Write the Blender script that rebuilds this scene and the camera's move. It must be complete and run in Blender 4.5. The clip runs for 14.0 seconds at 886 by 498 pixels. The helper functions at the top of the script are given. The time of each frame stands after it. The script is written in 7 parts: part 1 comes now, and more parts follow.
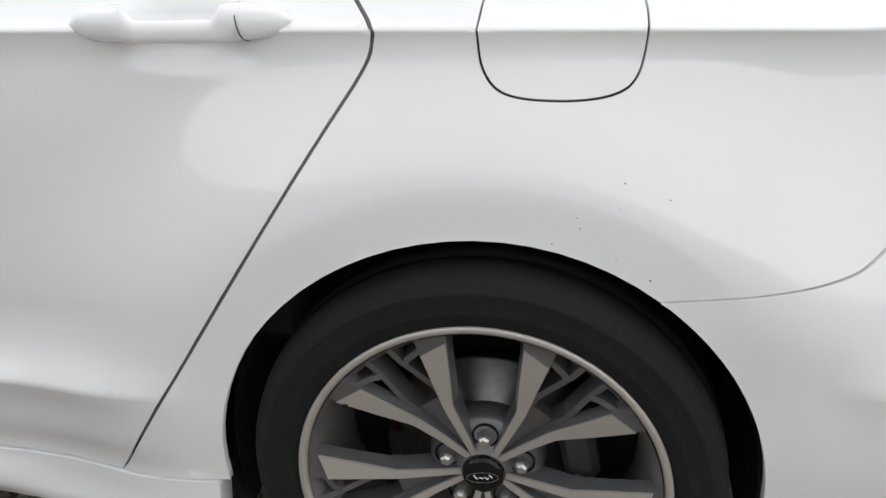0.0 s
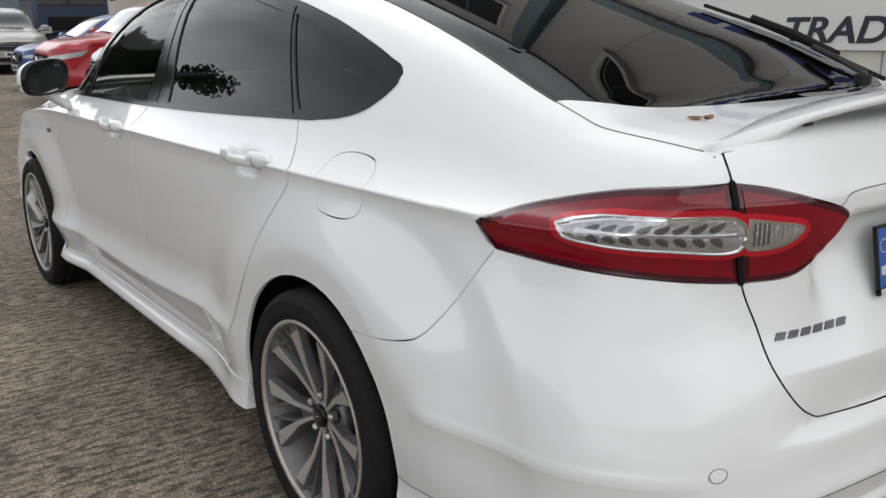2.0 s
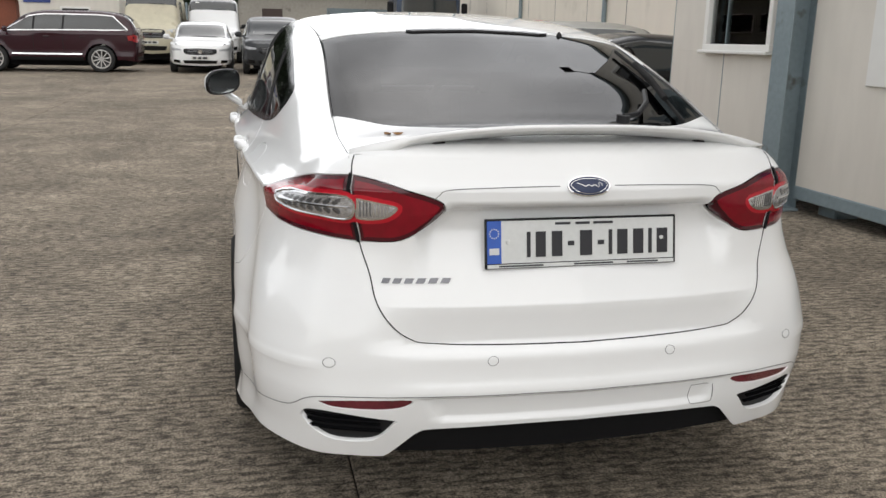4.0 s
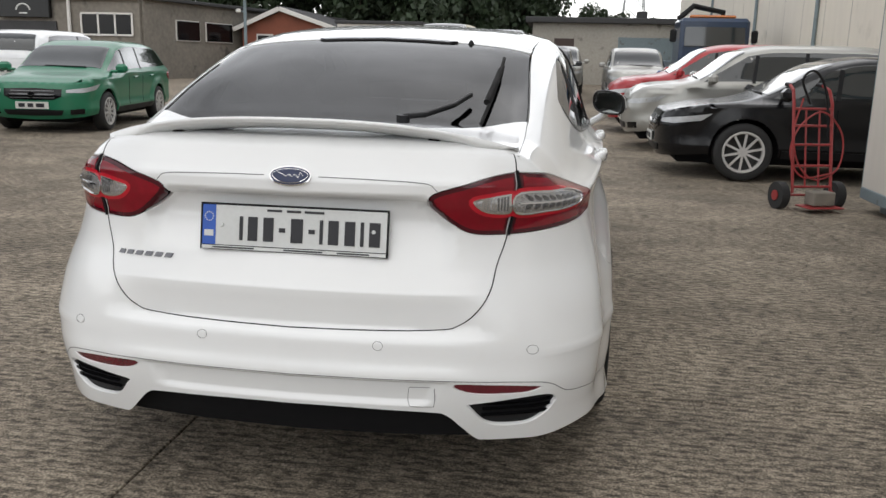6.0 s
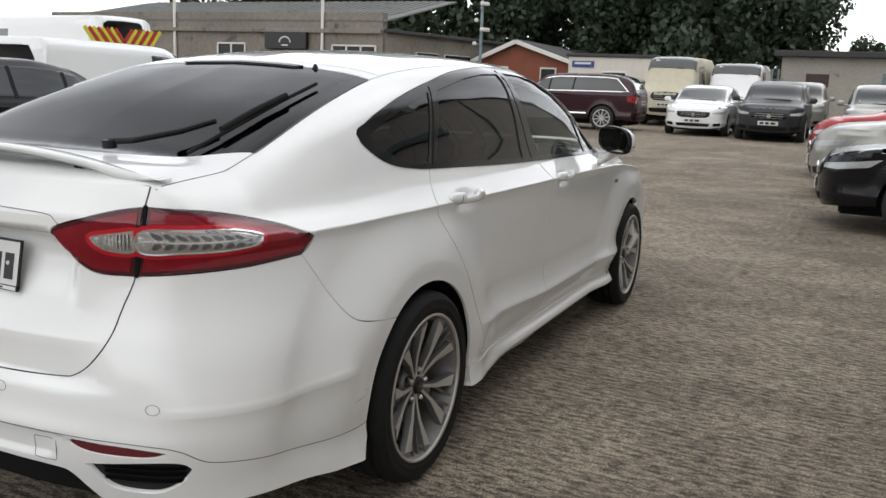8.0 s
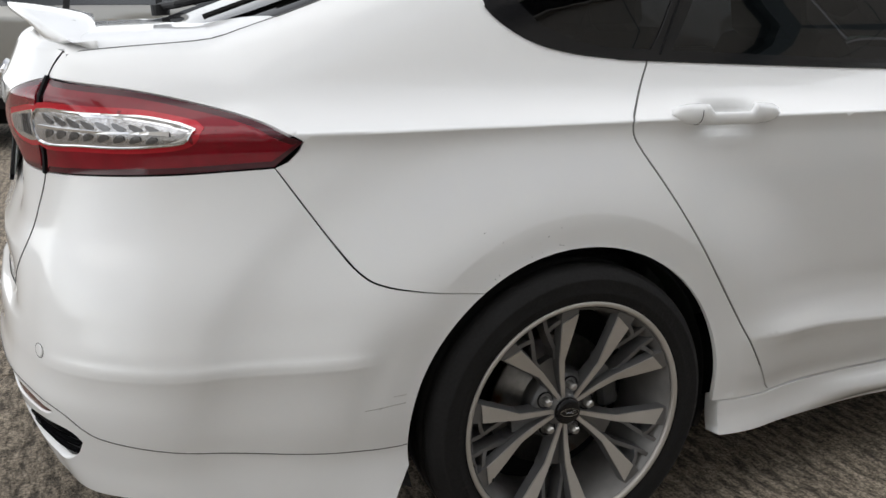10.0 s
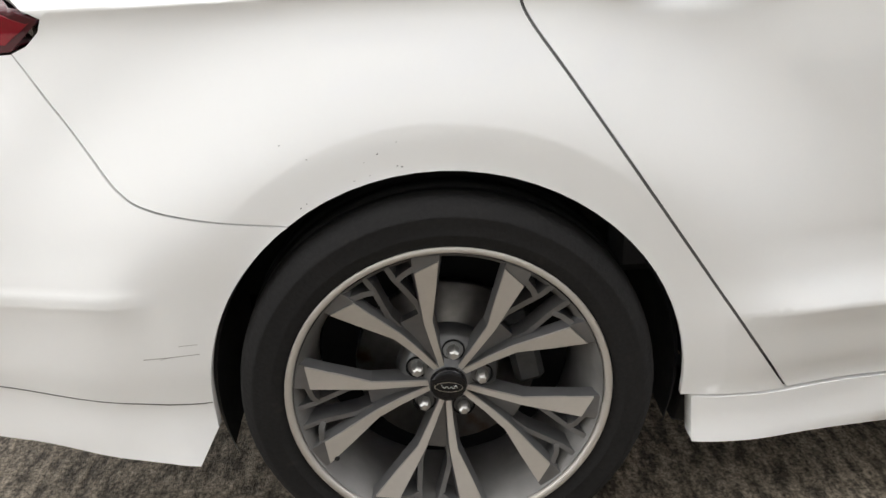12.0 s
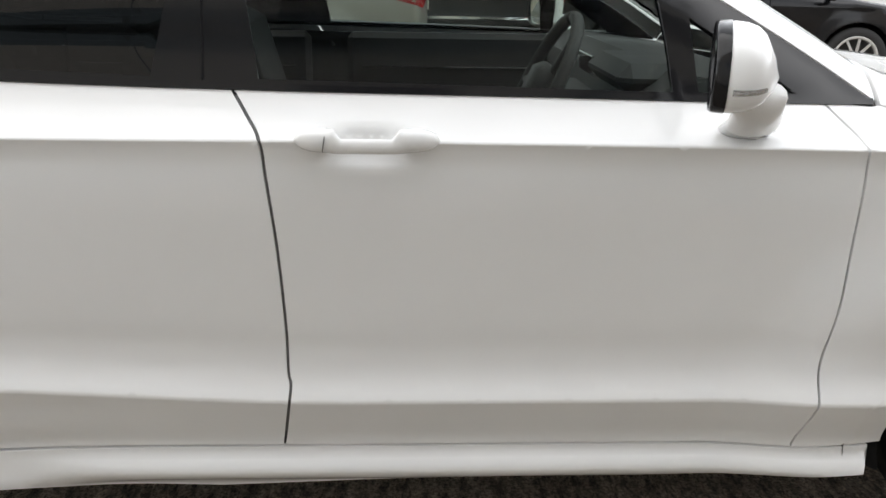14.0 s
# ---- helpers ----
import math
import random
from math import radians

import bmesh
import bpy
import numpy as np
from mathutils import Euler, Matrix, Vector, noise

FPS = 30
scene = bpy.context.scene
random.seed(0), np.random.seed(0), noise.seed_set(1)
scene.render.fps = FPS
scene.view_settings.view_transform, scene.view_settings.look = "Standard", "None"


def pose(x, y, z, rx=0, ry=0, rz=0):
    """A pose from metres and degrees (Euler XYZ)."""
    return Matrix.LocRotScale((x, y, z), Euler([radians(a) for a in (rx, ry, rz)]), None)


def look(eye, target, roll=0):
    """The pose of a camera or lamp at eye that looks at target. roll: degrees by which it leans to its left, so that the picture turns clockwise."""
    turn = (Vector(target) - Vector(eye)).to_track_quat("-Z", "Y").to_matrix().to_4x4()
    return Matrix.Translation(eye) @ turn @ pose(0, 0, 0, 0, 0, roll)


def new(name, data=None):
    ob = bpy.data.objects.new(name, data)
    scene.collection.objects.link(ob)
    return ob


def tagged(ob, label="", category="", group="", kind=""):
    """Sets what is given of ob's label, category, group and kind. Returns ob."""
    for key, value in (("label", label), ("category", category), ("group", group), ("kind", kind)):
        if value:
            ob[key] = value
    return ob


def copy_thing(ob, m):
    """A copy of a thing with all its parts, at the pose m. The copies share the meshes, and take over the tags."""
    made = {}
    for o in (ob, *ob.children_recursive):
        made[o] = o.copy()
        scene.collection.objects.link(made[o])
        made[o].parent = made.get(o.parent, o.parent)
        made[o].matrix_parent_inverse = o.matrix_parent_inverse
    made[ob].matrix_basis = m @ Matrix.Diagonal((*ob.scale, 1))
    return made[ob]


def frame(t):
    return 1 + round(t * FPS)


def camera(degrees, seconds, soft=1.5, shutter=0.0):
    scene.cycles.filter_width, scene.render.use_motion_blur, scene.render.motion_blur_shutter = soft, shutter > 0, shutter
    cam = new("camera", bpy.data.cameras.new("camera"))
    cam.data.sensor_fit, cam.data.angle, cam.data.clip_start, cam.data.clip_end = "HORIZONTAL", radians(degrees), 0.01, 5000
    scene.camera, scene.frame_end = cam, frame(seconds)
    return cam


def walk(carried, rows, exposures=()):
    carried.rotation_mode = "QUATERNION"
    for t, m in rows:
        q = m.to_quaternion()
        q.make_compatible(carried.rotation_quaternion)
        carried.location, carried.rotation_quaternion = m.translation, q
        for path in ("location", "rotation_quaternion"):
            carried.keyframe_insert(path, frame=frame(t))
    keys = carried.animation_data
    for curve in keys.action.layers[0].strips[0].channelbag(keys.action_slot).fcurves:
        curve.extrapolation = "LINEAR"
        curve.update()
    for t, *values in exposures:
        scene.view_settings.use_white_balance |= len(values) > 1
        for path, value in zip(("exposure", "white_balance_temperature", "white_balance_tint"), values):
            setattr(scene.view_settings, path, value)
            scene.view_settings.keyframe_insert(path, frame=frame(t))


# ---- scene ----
from mathutils.geometry import delaunay_2d_cdt
from mathutils.kdtree import KDTree

cam = camera(55.3, 14.0, soft=1.5)
PATH = [
    (0, (-0.127, 1.805, 1.091), (0.206, 0.014, 0.266), -2.0),
    (0.3, (-0.359, 1.927, 1.121), (0.171, 0.075, 0.584), -0.2),
    (0.5, (-0.475, 1.972, 1.18), (0.17, 0.145, 0.684), 0.2),
    (0.6, (-0.583, 1.958, 1.198), (0.186, 0.181, 0.696), -0.6),
    (1, (-0.897, 1.919, 1.228), (0.063, 0.226, 0.768), -0.5),
    (1.5, (-1.365, 1.905, 1.266), (-0.087, 0.441, 0.797), -1.3),
    (2, (-1.734, 1.789, 1.261), (-0.187, 0.628, 0.751), -0.8),
    (2.1, (-1.814, 1.763, 1.256), (-0.231, 0.647, 0.758), -0.4),
    (2.5, (-2.142, 1.641, 1.244), (-0.447, 0.697, 0.759), -0.0),
    (3, (-2.523, 1.465, 1.269), (-0.736, 0.69, 0.811), 0.5),
    (3.5, (-2.773, 1.14, 1.279), (-0.918, 0.532, 0.844), 1.3),
    (4, (-3.052, 0.852, 1.343), (-1.161, 0.409, 0.862), 1.2),
    (4.2, (-3.142, 0.715, 1.297), (-1.227, 0.338, 0.858), 0.9),
    (6.3, (-3.217, -0.964, 1.29), (-1.305, -0.571, 0.857), 1.4),
    (6.5, (-3.196, -1.121, 1.309), (-1.301, -0.643, 0.883), 1.4),
    (7, (-2.974, -1.471, 1.295), (-1.129, -0.817, 0.885), 2.0),
    (7.2, (-2.869, -1.61, 1.324), (-1.04, -0.908, 0.923), 2.4),
    (9.3, (-1.497, -2.457, 1.216), (-0.096, -1.096, 0.788), 1.6),
    (9.5, (-1.314, -2.397, 1.166), (-0.07, -0.898, 0.711), 1.7),
    (10, (-0.893, -2.261, 1.125), (-0.125, -0.493, 0.59), 0.9),
    (10.5, (-0.504, -2.157, 1.078), (-0.104, -0.292, 0.476), -0.5),
    (11, (-0.229, -1.92, 0.98), (-0.022, -0.074, 0.239), -1.6),
    (11.5, (-0.127, -1.863, 0.923), (-0.008, -0.073, 0.039), -3.3),
    (12, (-0.024, -2.016, 1.058), (0.018, -0.185, 0.255), -2.9),
    (12.5, (0.22, -2.35, 1.149), (0.277, -0.456, 0.507), -1.8),
    (13, (0.624, -2.39, 1.147), (0.758, -0.484, 0.555), -0.2),
    (13.5, (1.033, -2.411, 1.187), (1.228, -0.51, 0.595), 0.9),
    (14, (1.475, -2.4, 1.238), (1.573, -0.508, 0.597), 1.1),
]
EXPOSURES = [(0, .66, 6450, 10), (.3, -.08, 6100, 10), (.8, -.28, 5980, 10), (1.5, .10, 6200, 10), (2.2, .40, 6500, 10), (3, .56, 6600, 10), (4.2, .57, 6600, 10), (6.3, .46, 6500, 10), (7.2, .5, 6500, 10), (9.3, .60, 6350, 10), (10, .68, 6400, 10), (10.5, .70, 6450, 10), (11, .90, 6450, 10), (11.5, 1.78, 6700, 10), (12, 1.55, 6550, 10), (12.5, .90, 6500, 10), (13, .98, 6450, 10), (13.5, 1.24, 6500, 10), (14, 1.17, 6500, 10)]
walk(cam, [(t, look(eye, target, roll)) for t, eye, target, roll in PATH], EXPOSURES)
SKY, SUN = 0.195, 0.85

# ---- light ----
SUN_UP, SUN_ROUND = radians(54), radians(100)
world = bpy.data.worlds.new("overcast_sky")
scene.world = world
world.use_nodes = True
wn, wl = world.node_tree.nodes, world.node_tree.links
wn.clear()
sky = wn.new("ShaderNodeTexSky")
sky.sky_type = "NISHITA"
sky.sun_disc = False
sky.sun_elevation, sky.sun_rotation = SUN_UP, SUN_ROUND
sky.air_density, sky.dust_density, sky.ozone_density = 1.0, 0.7, 1.0
grey = wn.new("ShaderNodeHueSaturation")
grey.inputs["Saturation"].default_value = .12
wl.new(sky.outputs[0], grey.inputs["Color"])
where = wn.new("ShaderNodeTexCoord")
cloud = wn.new("ShaderNodeTexNoise")
cloud.inputs["Scale"].default_value, cloud.inputs["Detail"].default_value = 2.6, 5
wl.new(where.outputs["Generated"], cloud.inputs["Vector"])
tone = wn.new("ShaderNodeMapRange")
tone.inputs["From Min"].default_value, tone.inputs["From Max"].default_value = .35, .7
tone.inputs["To Min"].default_value, tone.inputs["To Max"].default_value = .60, 1.30
wl.new(cloud.outputs[0], tone.inputs["Value"])
veil = wn.new("ShaderNodeVectorMath")
veil.operation = "SCALE"
wl.new(grey.outputs[0], veil.inputs[0])
wl.new(tone.outputs[0], veil.inputs["Scale"])
air = wn.new("ShaderNodeBackground")
air.inputs["Strength"].default_value = SKY
wl.new(veil.outputs[0], air.inputs["Color"])
wl.new(air.outputs[0], wn.new("ShaderNodeOutputWorld").inputs["Surface"])
sun = new("sun", bpy.data.lights.new("sun", "SUN"))
sun.data.energy, sun.data.angle, sun.data.color = SUN, radians(75), (1, .975, .94)
sun.matrix_world = Matrix.Rotation(-SUN_ROUND, 4, "Z") @ Matrix.Rotation(radians(90) - SUN_UP, 4, "X")


# ---- materials ----
def mat(name, color, rough=.5, metal=0.0, coat=0.0, bump=0.0, size=40.0, vary=.12, stretch=(1, 1, 1), spec=.5, second=None, spot=0.0, coat_rough=.06):
    """A surface with colour that varies at two scales, fine relief and an optional second tone in blotches."""
    m = bpy.data.materials.new(name)
    m.use_nodes = True
    n, l = m.node_tree.nodes, m.node_tree.links
    p = n["Principled BSDF"]
    p.inputs["Metallic"].default_value = metal
    p.inputs["Coat Weight"].default_value = coat
    p.inputs["Coat Roughness"].default_value = coat_rough
    p.inputs["Specular IOR Level"].default_value = spec
    tc = n.new("ShaderNodeTexCoord")
    mp = n.new("ShaderNodeMapping")
    mp.inputs["Scale"].default_value = stretch
    l.new(tc.outputs["Object"], mp.inputs["Vector"])
    fine, wide = n.new("ShaderNodeTexNoise"), n.new("ShaderNodeTexNoise")
    fine.inputs["Scale"].default_value, fine.inputs["Detail"].default_value = size, 4
    wide.inputs["Scale"].default_value, wide.inputs["Detail"].default_value = size / 14, 3
    l.new(mp.outputs[0], fine.inputs["Vector"])
    l.new(tc.outputs["Object"], wide.inputs["Vector"])
    add = n.new("ShaderNodeMath")
    add.operation = "MULTIPLY_ADD"
    l.new(fine.outputs[0], add.inputs[0])
    add.inputs[1].default_value = .5
    half = n.new("ShaderNodeMath")
    half.operation = "MULTIPLY"
    half.inputs[1].default_value = .5
    l.new(wide.outputs[0], half.inputs[0])
    l.new(half.outputs[0], add.inputs[2])
    ramp = n.new("ShaderNodeMapRange")
    ramp.inputs["From Min"].default_value, ramp.inputs["From Max"].default_value = .3, .7
    ramp.inputs["To Min"].default_value, ramp.inputs["To Max"].default_value = 1 - vary, 1 + vary
    l.new(add.outputs[0], ramp.inputs["Value"])
    tint = n.new("ShaderNodeVectorMath")
    tint.operation = "SCALE"
    tint.inputs[0].default_value = color
    l.new(ramp.outputs[0], tint.inputs["Scale"])
    out = tint.outputs[0]
    if second:
        blot = n.new("ShaderNodeTexNoise")
        blot.inputs["Scale"].default_value, blot.inputs["Detail"].default_value = size / 5, 6
        l.new(tc.outputs["Object"], blot.inputs["Vector"])
        cut = n.new("ShaderNodeMapRange")
        cut.inputs["From Min"].default_value, cut.inputs["From Max"].default_value = .62 - spot, .72 - spot
        l.new(blot.outputs[0], cut.inputs["Value"])
        mix = n.new("ShaderNodeMix")
        mix.data_type = "RGBA"
        l.new(cut.outputs[0], mix.inputs[0])
        l.new(out, mix.inputs[6])
        mix.inputs[7].default_value = (*second, 1)
        out = mix.outputs[2]
    l.new(out, p.inputs["Base Color"])
    rr = n.new("ShaderNodeMapRange")
    rr.inputs["To Min"].default_value, rr.inputs["To Max"].default_value = rough * .85, min(1, rough * 1.15)
    l.new(wide.outputs[0], rr.inputs["Value"])
    l.new(rr.outputs[0], p.inputs["Roughness"])
    if bump:
        b = n.new("ShaderNodeBump")
        b.inputs["Strength"].default_value, b.inputs["Distance"].default_value = min(1, bump), .004
        l.new(fine.outputs[0], b.inputs["Height"])
        l.new(b.outputs[0], p.inputs["Normal"])
    return m


def pane(name, tint, gloss=1.52, rough=.01):
    """Thin glass: see-through by its tint, with a mirror film that follows the angle."""
    m = bpy.data.materials.new(name)
    m.use_nodes = True
    n, l = m.node_tree.nodes, m.node_tree.links
    n.clear()
    clear, film, both, fr = (n.new("ShaderNode" + k) for k in ("BsdfTransparent", "BsdfGlossy", "MixShader", "Fresnel"))
    clear.inputs[0].default_value = (*tint, 1)
    film.inputs["Roughness"].default_value = rough
    fr.inputs["IOR"].default_value = gloss
    l.new(fr.outputs[0], both.inputs[0])
    l.new(clear.outputs[0], both.inputs[1])
    l.new(film.outputs[0], both.inputs[2])
    l.new(both.outputs[0], n.new("ShaderNodeOutputMaterial").inputs["Surface"])
    return m


def road_concrete():
    """Tamped yard concrete: grey-brown, with ridges across, exposed stones, damp and oil stains."""
    m = mat("tamped_concrete", (.252, .212, .163), .92, size=26, vary=.22)
    n, l = m.node_tree.nodes, m.node_tree.links
    p = n["Principled BSDF"]
    old = p.inputs["Base Color"].links[0].from_socket
    tc = n.new("ShaderNodeNewGeometry")

    def noise_at(scale, detail, stretch=(1, 1, 1), rough=.5):
        mp = n.new("ShaderNodeMapping")
        mp.inputs["Scale"].default_value = stretch
        l.new(tc.outputs["Position"], mp.inputs["Vector"])
        t = n.new("ShaderNodeTexNoise")
        t.inputs["Scale"].default_value, t.inputs["Detail"].default_value, t.inputs["Roughness"].default_value = scale, detail, rough
        l.new(mp.outputs[0], t.inputs["Vector"])
        return t.outputs[0]

    def ranged(v, a, b, c, d):
        r = n.new("ShaderNodeMapRange")
        for k, q in zip(("From Min", "From Max", "To Min", "To Max"), (a, b, c, d)):
            r.inputs[k].default_value = q
        l.new(v, r.inputs["Value"])
        return r.outputs[0]

    def times(a, b):
        q = n.new("ShaderNodeMath")
        q.operation = "MULTIPLY"
        l.new(a, q.inputs[0])
        l.new(b, q.inputs[1])
        return q.outputs[0]

    band = n.new("ShaderNodeTexWave")
    for k, q in zip(("Scale", "Distortion", "Detail", "Detail Scale", "Detail Roughness"), (6.6, 2.6, 4.0, 2.2, .7)):
        band.inputs[k].default_value = q
    lean = n.new("ShaderNodeMapping")
    lean.inputs["Rotation"].default_value = (0, 0, radians(4))
    l.new(tc.outputs["Position"], lean.inputs["Vector"])
    l.new(lean.outputs[0], band.inputs["Vector"])
    torn = noise_at(1.0, 6, (42, 14, 1), .76)
    mixed = n.new("ShaderNodeMath")
    mixed.operation = "MULTIPLY_ADD"
    mixed.inputs[1].default_value = .055
    l.new(band.outputs["Fac"], mixed.inputs[0])
    l.new(torn, mixed.inputs[2])
    ridge = ranged(mixed.outputs[0], .34, .72, 0, 1)
    stone = noise_at(105, 5, (1, 1, 1), .80)
    stain = noise_at(.55, 6, (1, 1, 1), .6)
    patch = noise_at(3.2, 5, (1, .6, 1), .6)
    k = times(ranged(ridge, .25, .70, .36, 1.44), ranged(stone, .38, .64, .32, 1.80))
    k = times(k, times(ranged(stain, .36, .64, .74, 1.14), ranged(patch, .3, .7, .76, 1.22)))
    s = n.new("ShaderNodeVectorMath")
    s.operation = "SCALE"
    l.new(old, s.inputs[0])
    l.new(k, s.inputs["Scale"])
    l.new(s.outputs[0], p.inputs["Base Color"])
    b1, b2 = n.new("ShaderNodeBump"), n.new("ShaderNodeBump")
    b1.inputs["Strength"].default_value, b1.inputs["Distance"].default_value = .8, .009
    b2.inputs["Strength"].default_value, b2.inputs["Distance"].default_value = .7, .003
    l.new(ridge, b1.inputs["Height"])
    l.new(stone, b2.inputs["Height"])
    l.new(b1.outputs[0], b2.inputs["Normal"])
    l.new(b2.outputs[0], p.inputs["Normal"])
    p.inputs["Specular IOR Level"].default_value = .3
    return m


WHITE = mat("white_car_paint", (.80, .807, .806), .40, coat=1.0, size=9, vary=.012, coat_rough=.045)
BLACK_TRIM = mat("satin_black_trim", (.011, .011, .012), .45, size=60, spec=.2)
GLOSS_BLACK = mat("gloss_black_plastic", (.007, .007, .008), .14, coat=.1, size=30, spec=.25)
RUBBER = mat("tyre_rubber", (.0125, .0122, .0122), .85, bump=.35, size=160, vary=.3, second=(.02, .018, .017), spot=-.05, spec=.22)
# near black: the shade of gaps and hidden spaces is in the colour
DARK = mat("unlit_black", (.008, .008, .009), .9, size=30, spec=.15)
# inner flange, its colour darkened so that door gaps read as shade
FLANGE = mat("shaded_inner_flange", (.06, .06, .061), .6, size=30)
SEAM_GREY = mat("seam_shade_grey", (.10, .10, .10), .6, size=40)
LINER = mat("arch_liner_felt", (.016, .017, .019), .95, bump=.5, size=90, vary=.3)
TINTED = pane("tinted_glass", (.030, .030, .034), 1.48)
CLEAR = pane("light_green_glass", (.68, .74, .70), 1.30)
CHROME = mat("chrome", (.75, .75, .76), .08, metal=1, size=20, vary=.04)
MACHINED = mat("machined_alloy_face", (.50, .475, .44), .42, metal=.5, size=150, vary=.04)
ALLOY = mat("grey_painted_alloy", (.15, .15, .152), .34, metal=.45, coat=.35, size=40, vary=.15)
STEEL = mat("brake_steel", (.26, .25, .24), .38, metal=1, size=60, vary=.25, second=(.16, .08, .04))
LAMP_RED = mat("red_lamp_lens", (.19, .002, .010), .10, coat=.1, size=30, vary=.25)
LAMP_GLOW = mat("bright_red_lamp_ring", (.46, .010, .022), .12, coat=.1, size=30, vary=.2)
LAMP_DEEP = mat("dark_red_lamp_rim", (.055, .003, .008), .10, coat=.1, size=30, vary=.2)
LAMP_CLEAR = mat("clear_lamp_reflector", (.50, .50, .51), .24, metal=.75, coat=.6, size=90, vary=.35, bump=.5)
LED_DARK = mat("dark_lamp_cup", (.17, .17, .175), .25, metal=.7, coat=.3, size=50, vary=.4)
REFLECT = mat("rear_reflector", (.11, .008, .016), .15, coat=1, size=150, vary=.3)
BLUE_OVAL = mat("blue_badge_enamel", (.010, .020, .065), .3, size=40)
PLATE_GREY = mat("plate_sheet", (.60, .61, .60), .38, size=80, vary=.06)
PLATE_BLUE = mat("plate_blue", (.02, .09, .42), .4, size=80)
INK = mat("black_print", (.014, .014, .018), .5, size=80)
FABRIC = mat("dark_seat_cloth", (.024, .024, .026), .9, bump=.3, size=180)
DASH = mat("dashboard_plastic", (.035, .035, .037), .6, bump=.2, size=140)
LININGS = mat("pale_roof_lining", (.38, .36, .33), .95, size=90)
CONCRETE = road_concrete()
JOINT = mat("joint_dirt", (.062, .054, .043), .95, bump=.6, size=70, vary=.35)


# ---- small builders ----
def link(name, bm, material, parent=None, label="", smooth=False):
    me = bpy.data.meshes.new(name)
    bm.normal_update()
    bm.to_mesh(me)
    bm.free()
    me.materials.append(material)
    if smooth:
        for f in me.polygons:
            f.use_smooth = True
    ob = new(name, me)
    if parent:
        ob.parent = parent
    if label:
        ob["label"] = label
    return ob


def part(name, bm, material, parent, label="", smooth=False):
    return link(name, bm, material, parent, label, smooth)


def thing(name, label, category, at=None, group="", kind=""):
    e = new(name)
    if at is not None:
        e.matrix_world = at
    return tagged(e, label, category, group, kind)


def add_box(bm, c, s, turn=None, bevel=0.0):
    """A box in bm, centre c and full sizes s, with rounded edges."""
    r = bmesh.ops.create_cube(bm, size=1)
    vs = r["verts"]
    bmesh.ops.scale(bm, vec=s, verts=vs)
    if bevel:
        es = list({e for v in vs for e in v.link_edges})
        made = bmesh.ops.bevel(bm, geom=es, offset=bevel, segments=1, affect="EDGES")
        vs = list({v for v in vs if v.is_valid} | set(made["verts"]))
    if turn is not None:
        bmesh.ops.transform(bm, matrix=turn, verts=vs)
    bmesh.ops.translate(bm, vec=c, verts=vs)
    return vs


def box(c, s, turn=None, bevel=0.0):
    bm = bmesh.new()
    add_box(bm, c, s, turn, bevel)
    return bm


def add_rod(bm, a, b, r, r2=None, n=10):
    a, b = Vector(a), Vector(b)
    d = b - a
    m = Matrix.Translation((a + b) / 2) @ d.to_track_quat("Z", "Y").to_matrix().to_4x4()
    bmesh.ops.create_cone(bm, cap_ends=True, segments=n, radius1=r, radius2=r if r2 is None else r2, depth=d.length, matrix=m)


def rod(a, b, r, r2=None, n=10):
    bm = bmesh.new()
    add_rod(bm, a, b, r, r2, n)
    return bm


def spin(profile, n=48, axis="y", bm=None):
    """A turned body: profile of (radius, height along the axis)."""
    bm = bm or bmesh.new()
    rings = []
    for r, h in profile:
        ring = []
        for i in range(n):
            a = 2 * math.pi * i / n
            p = (r * math.cos(a), h, r * math.sin(a)) if axis == "y" else (r * math.cos(a), r * math.sin(a), h)
            ring.append(bm.verts.new(p))
        rings.append(ring)
    for a, b in zip(rings, rings[1:]):
        for i in range(n):
            j = (i + 1) % n
            bm.faces.new((a[i], b[i], b[j], a[j]))
    return bm


def sweep(pts, section, closed=True, cap=True, bm=None):
    """A solid that follows pts; section(i) gives the outline points round each."""
    bm = bm or bmesh.new()
    rings = [[bm.verts.new(q) for q in section(i)] for i in range(len(pts))]
    for a, b in zip(rings, rings[1:]):
        for i in range(len(a)):
            j = (i + 1) % len(a)
            bm.faces.new((a[i], a[j], b[j], b[i]))
    if cap:
        bm.faces.new(list(reversed(rings[0])))
        bm.faces.new(rings[-1])
    return bm


def rope(pts, r, n=6, bm=None):
    """A bent rod through the points."""
    pts = [Vector(p) for p in pts]

    def ring(i):
        d = (pts[min(i + 1, len(pts) - 1)] - pts[max(i - 1, 0)]).normalized()
        q = d.to_track_quat("Z", "Y")
        return [pts[i] + q @ Vector((r * math.cos(2 * math.pi * k / n), r * math.sin(2 * math.pi * k / n), 0)) for k in range(n)]
    return sweep(pts, ring, bm=bm)


def smooth_line(pts, n=8):
    """A Catmull-Rom curve through points of any dimension."""
    p = np.array(pts, float)
    q = np.vstack([2 * p[0] - p[1], p, 2 * p[-1] - p[-2]])
    out = []
    for i in range(1, len(q) - 2):
        for t in np.linspace(0, 1, n, endpoint=False):
            a, b, c, d = q[i - 1], q[i], q[i + 1], q[i + 2]
            out.append(.5 * (2 * b + (c - a) * t + (2 * a - 5 * b + 4 * c - d) * t * t + (3 * b - a - 3 * c + d) * t ** 3))
    out.append(p[-1])
    return np.array(out)


